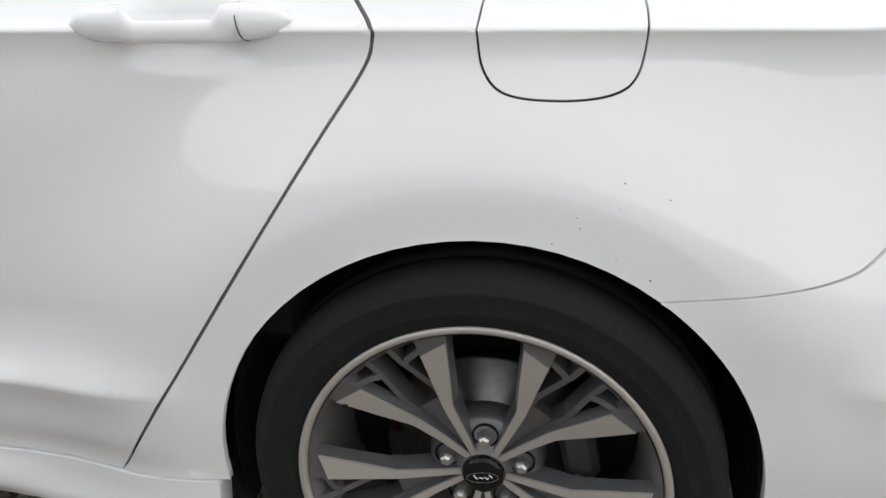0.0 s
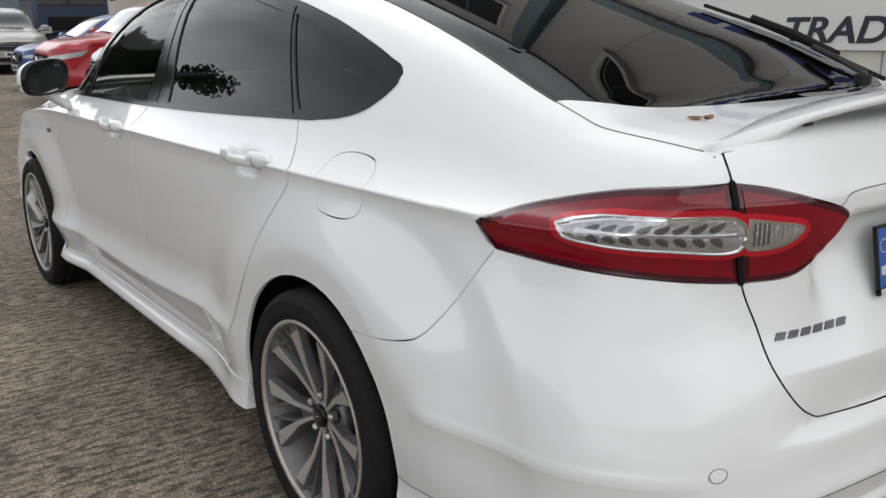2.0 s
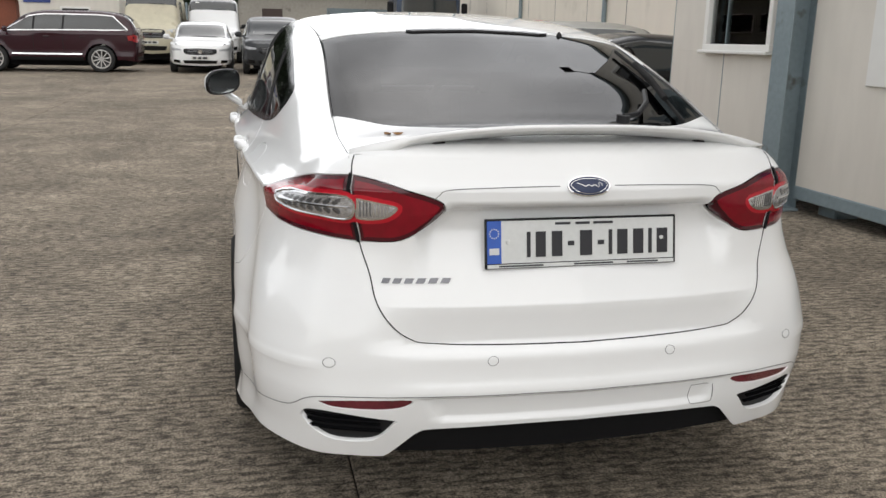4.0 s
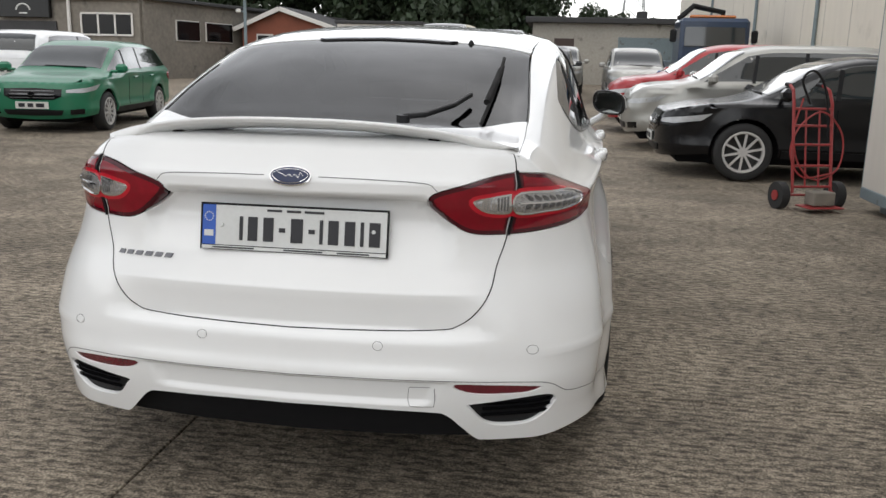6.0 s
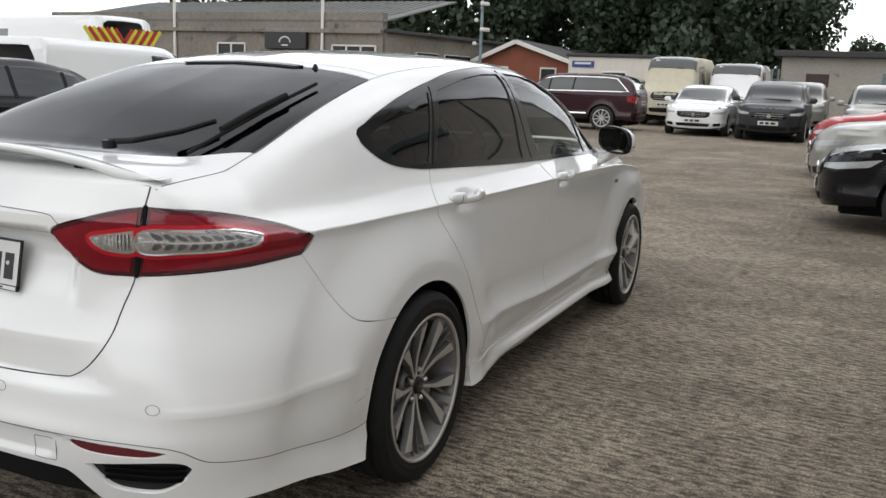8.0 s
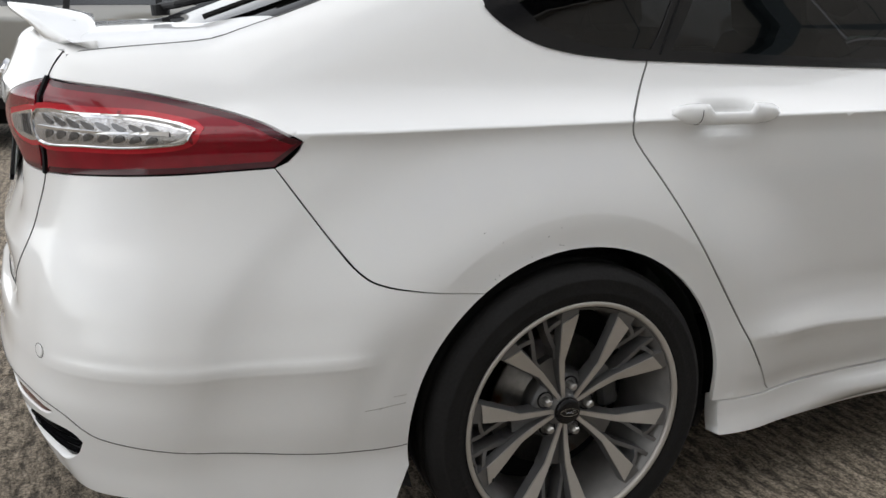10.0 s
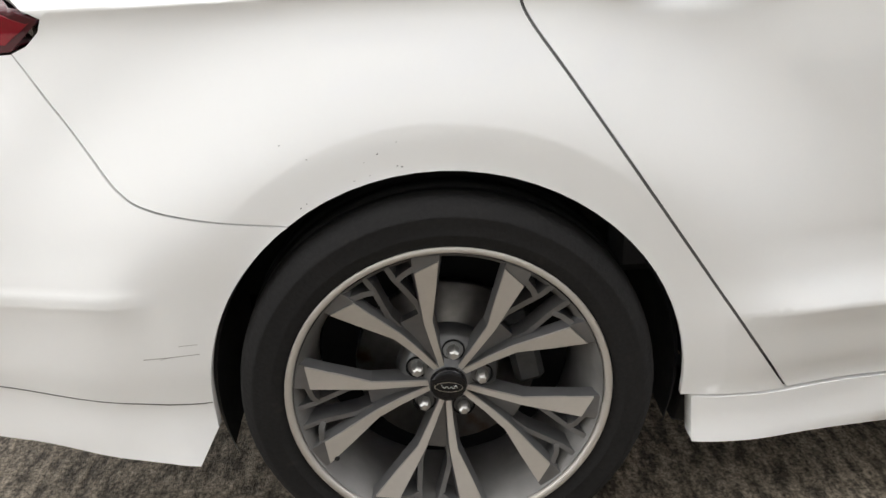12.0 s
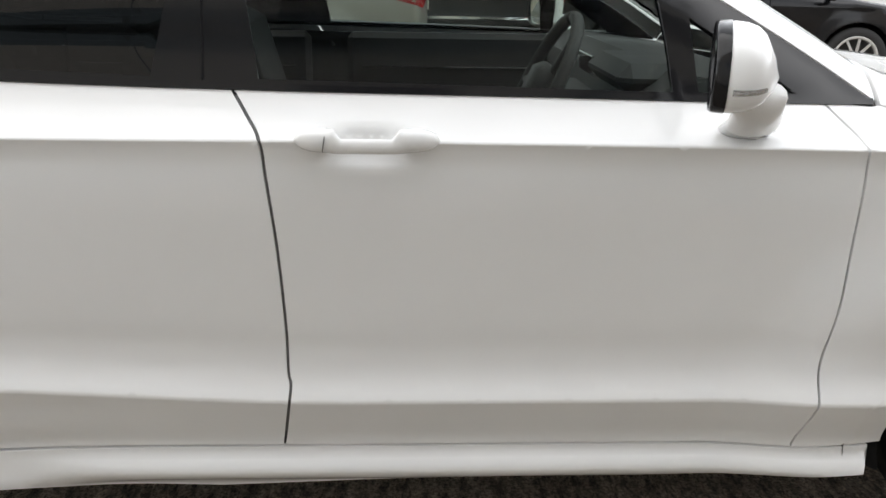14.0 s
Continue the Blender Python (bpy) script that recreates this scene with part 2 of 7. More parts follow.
def letters(name, text, size, at, material, parent=None, depth=.002, width=1.0, align="CENTER", bold=0.0):
    """Raised lettering as a mesh, from the built-in font."""
    cu = bpy.data.curves.new(name, "FONT")
    cu.body, cu.size, cu.extrude, cu.align_x, cu.align_y, cu.offset = text, size, depth, align, "CENTER", bold
    tmp = bpy.data.objects.new(name, cu)
    scene.collection.objects.link(tmp)
    me = bpy.data.meshes.new_from_object(tmp.evaluated_get(bpy.context.evaluated_depsgraph_get()))
    bpy.data.objects.remove(tmp)
    me.transform(Matrix.Diagonal((width, 1, 1, 1)))
    me.materials.clear()
    me.materials.append(material)
    ob = new(name, me)
    ob.matrix_world = at
    if parent:
        ob.parent = parent
    return ob


def inside(poly, p):
    """Even-odd test of points p against a closed polygon."""
    x, y = p.T
    hit = np.zeros(len(p), bool)
    for (x1, y1), (x2, y2) in zip(poly, np.roll(poly, -1, 0)):
        cross = ((y1 > y) != (y2 > y)) & (x < (x2 - x1) * (y - y1) / (y2 - y1 + 1e-15) + x1)
        hit ^= cross
    return hit


def shrunk(poly, g):
    """The polygon drawn in by g."""
    poly = np.array(poly, float)
    area = .5 * np.sum(poly[:, 0] * np.roll(poly[:, 1], -1) - np.roll(poly[:, 0], -1) * poly[:, 1])
    e = np.roll(poly, -1, 0) - poly
    nrm = np.stack([-e[:, 1], e[:, 0]], 1) * np.sign(area)
    nrm /= np.linalg.norm(nrm, axis=1, keepdims=True) + 1e-12
    both = nrm + np.roll(nrm, 1, 0)
    both /= np.linalg.norm(both, axis=1, keepdims=True) + 1e-12
    return poly + g * both


def dense(poly, h):
    out = []
    for a, b in zip(poly, np.roll(poly, -1, 0)):
        k = max(1, int(np.ceil(np.linalg.norm(b - a) / h)))
        out.extend(a + (b - a) * t for t in np.linspace(0, 1, k, endpoint=False))
    return np.array(out)


def nearest(pts, to):
    """Distance from each flat point to the nearest of the others."""
    tree = KDTree(len(to))
    for i, q in enumerate(to):
        tree.insert((q[0], q[1], 0), i)
    tree.balance()
    return np.array([tree.find((q[0], q[1], 0))[2] for q in pts])


class Skin:
    """A car's outer surface: a function below zero inside, and three ways to spread flat outlines on it."""

    def __init__(self, body, rear_x=-.3, nose_x=2.7):
        self.body, self.rear_x, self.nose_x = body, rear_x, nose_x

    def rays(self, kind, uv, side=1):
        u, v = uv.T
        o, i = np.zeros(len(uv)), np.ones(len(uv))
        if kind == "side":
            return np.stack([u, o, v], 1), np.stack([o, side * i, o], 1)
        if kind == "top":
            return np.stack([u, v, o + .62], 1), np.stack([o, o, i], 1)
        a = u / .75
        if kind == "rear":
            return np.stack([o + self.rear_x, o, v], 1), np.stack([-np.cos(a), np.sin(a), o], 1)
        return np.stack([o + self.nose_x, o, v], 1), np.stack([np.cos(a), np.sin(a), o], 1)

    def flat(self, kind, xyz):
        x, y, z = np.array(xyz, float).T
        if kind == "side":
            return np.stack([x, z], 1)
        if kind == "top":
            return np.stack([x, y], 1)
        if kind == "rear":
            return np.stack([.75 * np.arctan2(y, self.rear_x - x), z], 1)
        return np.stack([.75 * np.arctan2(y, x - self.nose_x), z], 1)

    def onto(self, kind, uv, side=1):
        base, way = self.rays(kind, np.asarray(uv, float), side)
        lo, hi = np.zeros(len(base)), np.full(len(base), 3.0)
        for _ in range(32):
            mid = .5 * (lo + hi)
            ins = self.body(*(base + mid[:, None] * way).T) < 0
            lo, hi = np.where(ins, mid, lo), np.where(ins, hi, mid)
        return base + (.5 * (lo + hi))[:, None] * way

    def normals(self, p):
        e = .0015
        g = np.stack([self.body(*(p + e * a).T) - self.body(*(p - e * a).T) for a in np.eye(3)], 1)
        return g / (np.linalg.norm(g, axis=1, keepdims=True) + 1e-12)

    def panel(self, name, kind, outline, material, parent, side=1, holes=(), h=.02, lift=0.0, gap=.0022, depth=.012, label="", lines=(), bulge=0.0):
        """A sheet part cut to an outline on the skin, with turned-in edges."""
        loops = [dense(shrunk(outline, gap), h)] + [dense(shrunk(q, -gap), h) for q in holes]
        ring = loops[0]
        lo, hi = ring.min(0), ring.max(0)
        gx, gy = np.meshgrid(np.arange(lo[0], hi[0], h), np.arange(lo[1], hi[1], h))
        gx[1::2] += h / 2
        pts = np.stack([gx.ravel(), gy.ravel()], 1)
        if len(lines):
            ln = np.vstack([np.asarray(q) for q in lines])
            box_ = ((ln > lo - h) & (ln < hi + h)).all(1)
            ln = ln[box_]
            if len(ln):
                pts = np.vstack([pts[nearest(pts, ln) > h * .55], ln])
        keep = inside(ring, pts)
        for q in loops[1:]:
            keep &= ~inside(q, pts)
        pts = pts[keep]
        rim = np.vstack(loops)
        if len(pts):
            pts = pts[nearest(pts, rim) > h * .3]
        verts = [Vector(p) for p in rim] + [Vector(p) for p in pts]
        edges, at = [], 0
        for q in loops:
            edges += [(at + i, at + (i + 1) % len(q)) for i in range(len(q))]
            at += len(q)
        v2, _, f2, _, _, _ = delaunay_2d_cdt(verts, edges, [], 0, 1e-7)
        v2 = np.array([tuple(v) for v in v2])
        tri = np.array([f for f in f2 if len(f) == 3])
        mid = v2[tri].mean(1)
        ok = inside(ring, mid)
        for q in loops[1:]:
            ok &= ~inside(q, mid)
        tri = tri[ok]
        p = self.onto(kind, v2, side)
        nrm = self.normals(p)
        up = lift
        if bulge:
            d = nearest(v2, rim)
            up = lift + bulge * np.sqrt(np.clip(d / .03, 0, 1))[:, None]
        p = p + nrm * up
        a, b, c = p[tri[:, 0]], p[tri[:, 1]], p[tri[:, 2]]
        flip = (np.cross(b - a, c - a) * nrm[tri[:, 0]]).sum(1) < 0
        tri[flip] = tri[flip][:, ::-1]
        # edges used once are the rim: turn them inwards
        e = np.sort(np.vstack([tri[:, [0, 1]], tri[:, [1, 2]], tri[:, [2, 0]]]), 1)
        d = np.vstack([tri[:, [0, 1]], tri[:, [1, 2]], tri[:, [2, 0]]])
        _, first, count = np.unique(e, axis=0, return_index=True, return_counts=True)
        border = d[first[count == 1]]
        n0 = len(p)
        ids = np.unique(border)
        where_ = {k: n for n, k in enumerate(ids)}
        out_dir = np.zeros((len(ids), 3))
        for i, j in border:
            w = np.cross(p[j] - p[i], nrm[i])
            out_dir[where_[i]] += w
            out_dir[where_[j]] += w
        out_dir /= np.linalg.norm(out_dir, axis=1, keepdims=True) + 1e-12
        rimp, rimd = p[ids], p[ids] - nrm[ids] * depth
        faces = tri.tolist()
        k = len(ids)
        for i, j in border:
            a_, b_ = n0 + where_[i], n0 + where_[j]
            faces.append((a_, a_ + k, b_ + k, b_))
        me = bpy.data.meshes.new(name)
        me.from_pydata(np.vstack([p, rimp, rimd]).tolist(), [], faces)
        me.materials.append(material)
        me.polygons.foreach_set("use_smooth", np.ones(len(me.polygons), bool))
        soft = .6 * out_dir + .4 * nrm[ids]
        soft /= np.linalg.norm(soft, axis=1, keepdims=True)
        me.normals_split_custom_set_from_vertices(np.vstack([nrm, soft, out_dir]).tolist())
        ob = new(name, me)
        ob.parent = parent
        if label:
            ob["label"] = label
        return ob

    def ribbon(self, name, kind, line, wide, material, parent, side=1, lift=.0006, label=""):
        """A narrow strip along a line on the skin."""
        q = np.asarray(line, float)
        t = np.gradient(q, axis=0)
        nn = np.stack([-t[:, 1], t[:, 0]], 1)
        nn /= np.linalg.norm(nn, axis=1, keepdims=True) + 1e-12
        a, b = self.onto(kind, q + nn * wide / 2, side), self.onto(kind, q - nn * wide / 2, side)
        na, nb = self.normals(a), self.normals(b)
        bm = bmesh.new()
        rows = [[bm.verts.new(v) for v in r] for r in (a - na * .003, a + na * lift, b + nb * lift, b - nb * .003)]
        for r1, r2 in zip(rows, rows[1:]):
            for i in range(len(q) - 1):
                bm.faces.new((r1[i], r1[i + 1], r2[i + 1], r2[i]))
        bmesh.ops.recalc_face_normals(bm, faces=bm.faces)
        return link(name, bm, material, parent, label)

# -- shape of the white car: rear axle at x = 0, nose towards +x, half widths --
def curve(*pts):
    """A smooth function through a few (u, v) pairs, with no overshoot."""
    u, v = np.array(pts, float).T
    h = np.diff(u)
    s = np.diff(v) / h
    m = np.zeros(len(u))
    m[0], m[-1] = s[0], s[-1]
    for i in range(1, len(u) - 1):
        if s[i - 1] * s[i] > 0:
            w1, w2 = 2 * h[i] + h[i - 1], h[i] + 2 * h[i - 1]
            m[i] = (w1 + w2) / (w1 / s[i - 1] + w2 / s[i])

    def at(q):
        q = np.asarray(q, float)
        i = np.clip(np.searchsorted(u, q) - 1, 0, len(u) - 2)
        d = np.clip(q, u[0], u[-1]) - u[i]
        k = h[i]
        t = d / k
        y = (v[i] * (1 + 2 * t) * (1 - t) ** 2 + v[i + 1] * t * t * (3 - 2 * t)
             + k * m[i] * t * (1 - t) ** 2 + k * m[i + 1] * t * t * (t - 1))
        return y + np.where(q < u[0], (q - u[0]) * m[0], 0) + np.where(q > u[-1], (q - u[-1]) * m[-1], 0)
    return at


def step(a, b, q):
    t = np.clip((q - a) / (b - a), 0, 1)
    return t * t * (3 - 2 * t)


ROOF = curve((-1.1, 1.075), (-.8, 1.098), (-.66, 1.108), (-.58, 1.135), (-.3, 1.243), (0, 1.338), (.1, 1.366), (.28, 1.404), (.6, 1.444),
             (1.0, 1.466), (1.35, 1.462), (1.65, 1.422), (1.95, 1.346), (2.3, 1.158), (2.44, 1.070), (2.56, 1.028), (3.0, .985), (3.4, .915), (3.65, .83), (3.8, .70))
BELT = curve((-1.1, .912), (-.53, .918), (.12, .927), (1.22, .934), (2.35, .922), (3.0, .87), (3.5, .74), (3.8, .60))
WIDE = curve((-1.1, .755), (-.9, .775), (-.53, .815), (.12, .868), (.7, .898), (1.22, .910), (2.0, .902), (2.35, .892), (3.0, .87), (3.4, .82), (3.65, .72), (3.8, .58))
SECTION = curve((0, 1), (.3, .987), (.5, .962), (.6, .938), (.68, .90), (.74, .84), (.79, .74), (.83, .60), (.865, .44), (.90, .26), (.925, .165), (.95, .095), (.975, .042), (1, 0), (1.06, -.06))
SIDE = curve((.10, -.05), (.19, -.052), (.226, -.022), (.234, -.016), (.242, -.0165), (.281, -.044), (.292, -.044), (.36, -.021), (.398, -.0065), (.406, -.004), (.414, -.0065), (.445, -.020), (.475, -.0265), (.51, -.028), (.56, -.024), (.70, -.016),
             (.84, -.008), (.895, -.0075), (.918, -.004), (.934, 0), (.96, .0))
TAIL = curve((.12, -.98), (.2, -1.02), (.255, -1.045), (.31, -1.066), (.36, -1.080), (.42, -1.092), (.438, -1.096), (.446, -1.103), (.455, -1.1025), (.48, -1.0965), (.51, -1.0925), (.54, -1.0905), (.553, -1.0875), (.567, -1.0735), (.58, -1.0645), (.63, -1.0665), (.668, -1.0695), (.676, -1.0695), (.684, -1.066),
             (.75, -1.043), (.85, -1.036), (.92, -1.046), (.97, -1.046), (1.0, -1.030), (1.05, -1.005), (1.10, -.985))
BOW = curve((0, 0), (.3, .012), (.45, .027), (.58, .044), (.7, .080), (.76, .105), (.83, .155), (.93, .28), (.985, .43), (1.03, .75))
NOSE = curve((.15, 3.55), (.3, 3.70), (.55, 3.77), (.75, 3.74), (.9, 3.6), (1.0, 3.4))


SIDE_REAR = curve((.10, -.05), (.18, -.027), (.195, -.026), (.238, -.034), (.25, -.0355), (.29, -.036), (.40, -.028), (.5, -.026), (.6, -.022), (.70, -.016),
                  (.84, -.008), (.895, -.0075), (.918, -.004), (.934, 0), (.96, .0))
TAIL_CORNER = curve((.12, -.98), (.2, -1.02), (.255, -1.045), (.31, -1.066), (.36, -1.082), (.42, -1.094), (.44, -1.095), (.48, -1.090), (.53, -1.0855), (.60, -1.077), (.66, -1.066), (.70, -1.056),
                    (.75, -1.043), (.85, -1.036), (.92, -1.046), (.97, -1.046), (1.0, -1.030), (1.05, -1.005), (1.10, -.985))


RIDGE = curve((.38, 0), (.46, .0040), (.500, .0095), (.510, .0115), (.5165, .0115), (.535, .0075), (.60, 0), (.7, 0))
BUMPER_SEAM = curve((-1.1, .430), (-.965, .420), (-.90, .385), (-.80, .372), (-.60, .348), (-.40, .330), (-.30, .328))


def flare(x, z, cx, size):
    """The widening round a wheel arch, with a flat lip that leans in towards the wheel."""
    r = np.hypot(x - cx, z - .325)
    far = np.hypot((x - cx) * .82, z - .325)
    lip = .0058 * np.clip((.430 - r) / .058, 0, 1)
    return size * (1 - step(.40, .62, far)) * step(.0, .22, z) - lip


def side_y(x, z):
    """Half width of the side below the belt."""
    rise = .034 * step(1.40, .50, x) * step(.32, .41, z) * (1 - step(.48, .70, z))
    edge = SIDE(np.asarray(z) - rise + .934 - BELT(x) * step(.6, .934, z) - .934 * (1 - step(.6, .934, z)))
    tuck = WIDE(x) + .8 * (.905 - WIDE(x)) * (1 - step(.55, .93, z))
    smooth = np.where(np.asarray(z) > .3, step(.60, .36, x), step(.98, .62, x))
    edge = edge * (1 - smooth) + SIDE_REAR(np.asarray(z) + .934 - BELT(x) * step(.6, .934, z) - .934 * (1 - step(.6, .934, z))) * smooth
    ridge = RIDGE(z) * (1 - step(-.50, -.40, x))
    skirt = .013 * step(.0, .105, BUMPER_SEAM(x) - z) * (1 - step(-.34, -.30, x))
    low = .010 * (1 - step(.19, .215, z)) * step(.5, .9, x)
    return tuck + edge + np.where(x < 1.4, flare(x, z, 0, .042) * (1 - .5 * step(.36, .80, x)) * (1 - .5 * step(.43, .75, x) * (1 - step(.25, .62, z))), flare(x, z, 2.85, .030)) - low + ridge + skirt


def body(x, y, z):
    """Below zero inside the body."""
    y = np.abs(y)
    zb, w = BELT(x), WIDE(x)
    top = z - zb - (ROOF(x) - zb) * SECTION(y / w)
    side = y - side_y(x, np.minimum(z, zb))
    k = step(zb - .007, zb + .007, z)
    shell = side * (1 - k) + top * k
    shell = shell + sum(.021 * np.exp(-np.abs((x - c) / .066) ** 3 - np.abs((z - .921) / .0285) ** 3) for c in (.347, 1.412))
    half = side_y(np.clip(x, -.45, 4), np.minimum(z, zb)) * (1 - .01 * step(.75, .95, z))
    dent = .046 * (1 - step(.325, .385, y - .9 * np.clip(.935 - z, 0, .075))) * step(.725, .89, z) * (1 - step(.915, .94, z)) * (1 - step(-.9, -.7, x))
    inset = .013 * (1 - step(.434, .441, z)) * step(.360, .384, z) * (1 - step(.40, .45, y + .6 * (.44 - z)))
    corner = .8 * RIDGE(z) * step(.64, .80, y) + .008 * step(.0, .105, .385 - z) * step(.60, .75, y)
    mid = 1 - step(.40, .60, y)
    back = TAIL(z) * mid + TAIL_CORNER(z) * (1 - mid) + inset - corner + BOW(y / half) + dent - x
    front = x - NOSE(z) + .45 * np.clip(y / .9, 0, 2) ** 3.2
    k = .035
    for other, kk in ((back, k), (front, .06)):
        h = np.clip(.5 + .5 * (shell - other) / kk, 0, 1)
        shell = other + (shell - other) * h + kk * h * (1 - h)
    return shell



CAR = Skin(body)


# ---- yard ----
SLAB_X, SLAB_Y = 6.1, 3.46


def grade(x):
    """The yard's height: level round the white car, rising gently beyond."""
    return .0142 * max(0.0, x - 6.15)


def ground_sheet():
    bm = bmesh.new()
    xs = [-400, -60, -20, 0, 6.15, 15, 30, 60, 120, 600]
    ys = [-400, -60, -20, 0, 20, 60, 400]
    grid = [[bm.verts.new((x, y, (grade(x) if x < 60 else grade(60)) - .009)) for y in ys] for x in xs]
    for i in range(len(xs) - 1):
        for j in range(len(ys) - 1):
            bm.faces.new((grid[i][j], grid[i + 1][j], grid[i + 1][j + 1], grid[i][j + 1]))
    return tagged(link("ground", bm, JOINT), "dirty dark ground below the concrete slabs of the yard", "ground", kind="structure")


def yard():
    ground = ground_sheet()
    first = {}
    for i in range(-3, 8):
        for j in range(-4, 9):
            x0, y0 = .05 + SLAB_X * i, .56 + SLAB_Y * j
            x1, y1 = x0 + SLAB_X, y0 + SLAB_Y
            bm = bmesh.new()
            g, rr = .0028, .006
            rings = []
            for d, z in ((0, -.03), (0, -rr), (rr * .4, -rr * .25), (rr, 0)):
                ring = [(x0 + g + d, y0 + g + d), (x1 - g - d, y0 + g + d), (x1 - g - d, y1 - g - d), (x0 + g + d, y1 - g - d)]
                rings.append([bm.verts.new((x, y, grade(x) + z)) for x, y in ring])
            for a, b in zip(rings, rings[1:]):
                for k in range(4):
                    bm.faces.new((a[k], a[(k + 1) % 4], b[(k + 1) % 4], b[k]))
            bm.faces.new(rings[-1])
            part("slab", bm, CONCRETE, ground)
    return ground


yard()


# ---- the white car ----
car = thing("white_car", "white five-door saloon car with tinted rear windows and boot spoiler", "car")


def edge_z(x, y):
    return BELT(x) + (ROOF(x) - BELT(x)) * SECTION(y / WIDE(x))


GLASS_EDGE = curve((-.93, .60), (-.55, .604), (.12, .578), (.7, .60), (1.4, .61), (1.65, .625), (2.0, .640), (2.3, .680), (2.45, .70))
HOOD_EDGE = curve((2.3, .775), (2.8, .765), (3.3, .70), (3.7, .55))
WINDOW_LOW = smooth_line([(-.139, 1.160), (-.131, 1.138), (-.10, 1.108), (-.045, 1.077), (.03, 1.058), (.12, 1.048), (.2, 1.043), (.73, 1.027), (1.2, 1.018), (1.75, 1.010), (2.14, 1.001), (2.40, .994)])
WINDOW_HIGH = smooth_line([(2.40, .994), (2.388, 1.006), (2.27, 1.080), (2.14, 1.153), (1.98, 1.236), (1.815, 1.302), (1.6, 1.371), (1.4, 1.405), (1.15, 1.420), (.7, 1.386), (.4, 1.334), (.17, 1.279), (0, 1.224), (-.08, 1.193), (-.122, 1.177), (-.139, 1.160)])
DOOR_REAR = smooth_line([(.198, 1.043), (.190, 1.025), (.150, .965), (.122, .930), (.120, .915), (.133, .880), (.193, .793), (.336, .583), (.537, .289)])
DOOR_MID = smooth_line([(1.168, 1.016), (1.196, .975), (1.222, .934), (1.229, .87), (1.242, .74), (1.251, .58), (1.252, .47), (1.256, .426), (1.235, .288)])
DOOR_FRONT = smooth_line([(2.288, .997), (2.333, .950), (2.345, .92), (2.350, .83), (2.340, .62), (2.318, .49), (2.316, .40), (2.292, .286)])
BELT_LINES = [np.stack([(t := np.arange(-.6, 3.4, .02)), BELT(t) + d], 1) for d in (-.018, -.008, -.004, .0, .004, .008, .018)] + [np.stack([t, d + .034 * step(1.40, .50, t)], 1) for d in (.38, .394, .4, .406, .412, .424)] + [np.stack([cx + r * np.cos(a), .325 + r * np.sin(a)], 1) for cx in (0, 2.85) for r in (.416, .4265, .4335, .444) for a in [np.linspace(-.1, np.pi + .1, 90)]] + [np.stack([np.tile(np.linspace(c - .10, c + .10, 24), 11), np.repeat(np.linspace(.868, .978, 11), 24)], 1) for c in (.347, 1.412)]


def arch(cx, a0, a1, r=.365, n=26):
    a = np.radians(np.linspace(a0, a1, n))
    return np.stack([cx + r * np.cos(a), .322 + r * np.sin(a)], 1)


def both_sides(fn):
    for s in (1, -1):
        fn(s)


def rear_pts(pts, s=1):
    q = CAR.flat("rear", pts)
    q[:, 0] *= s
    return q


LAMP_TOP = [(-.532, .812, .906), (-.603, .757, .941), (-.706, .709, .970), (-.813, .678, .992), (-.930, .603, 1.007)]
LAMP_LOW = [(-.950, .586, .839), (-.885, .676, .844), (-.761, .757, .851), (-.640, .797, .859), (-.583, .806, .862)]
LAMP_IN = [(-.936, .594, 1.007), (-.969, .531, .995), (-1.001, .465, .975), (-1.017, .376, .942), (-1.007, .395, .898), (-.991, .478, .845), (-.955, .578, .838)]
GATE = [(-.917, .600, 1.052), (-.936, .594, .985), (-.951, .582, .846), (-.973, .558, .762), (-.995, .541, .695), (-1.022, .507, .632), (-1.040, .468, .595), (-1.052, .415, .580), (-1.075, .20, .573), (-1.083, 0, .571)]
SEAM = [(-.235, .915, .620), (-.32, .895, .632), (-.40, .88, .648), (-.445, .868, .670), (-.49, .845, .725), (-.583, .806, .862)]


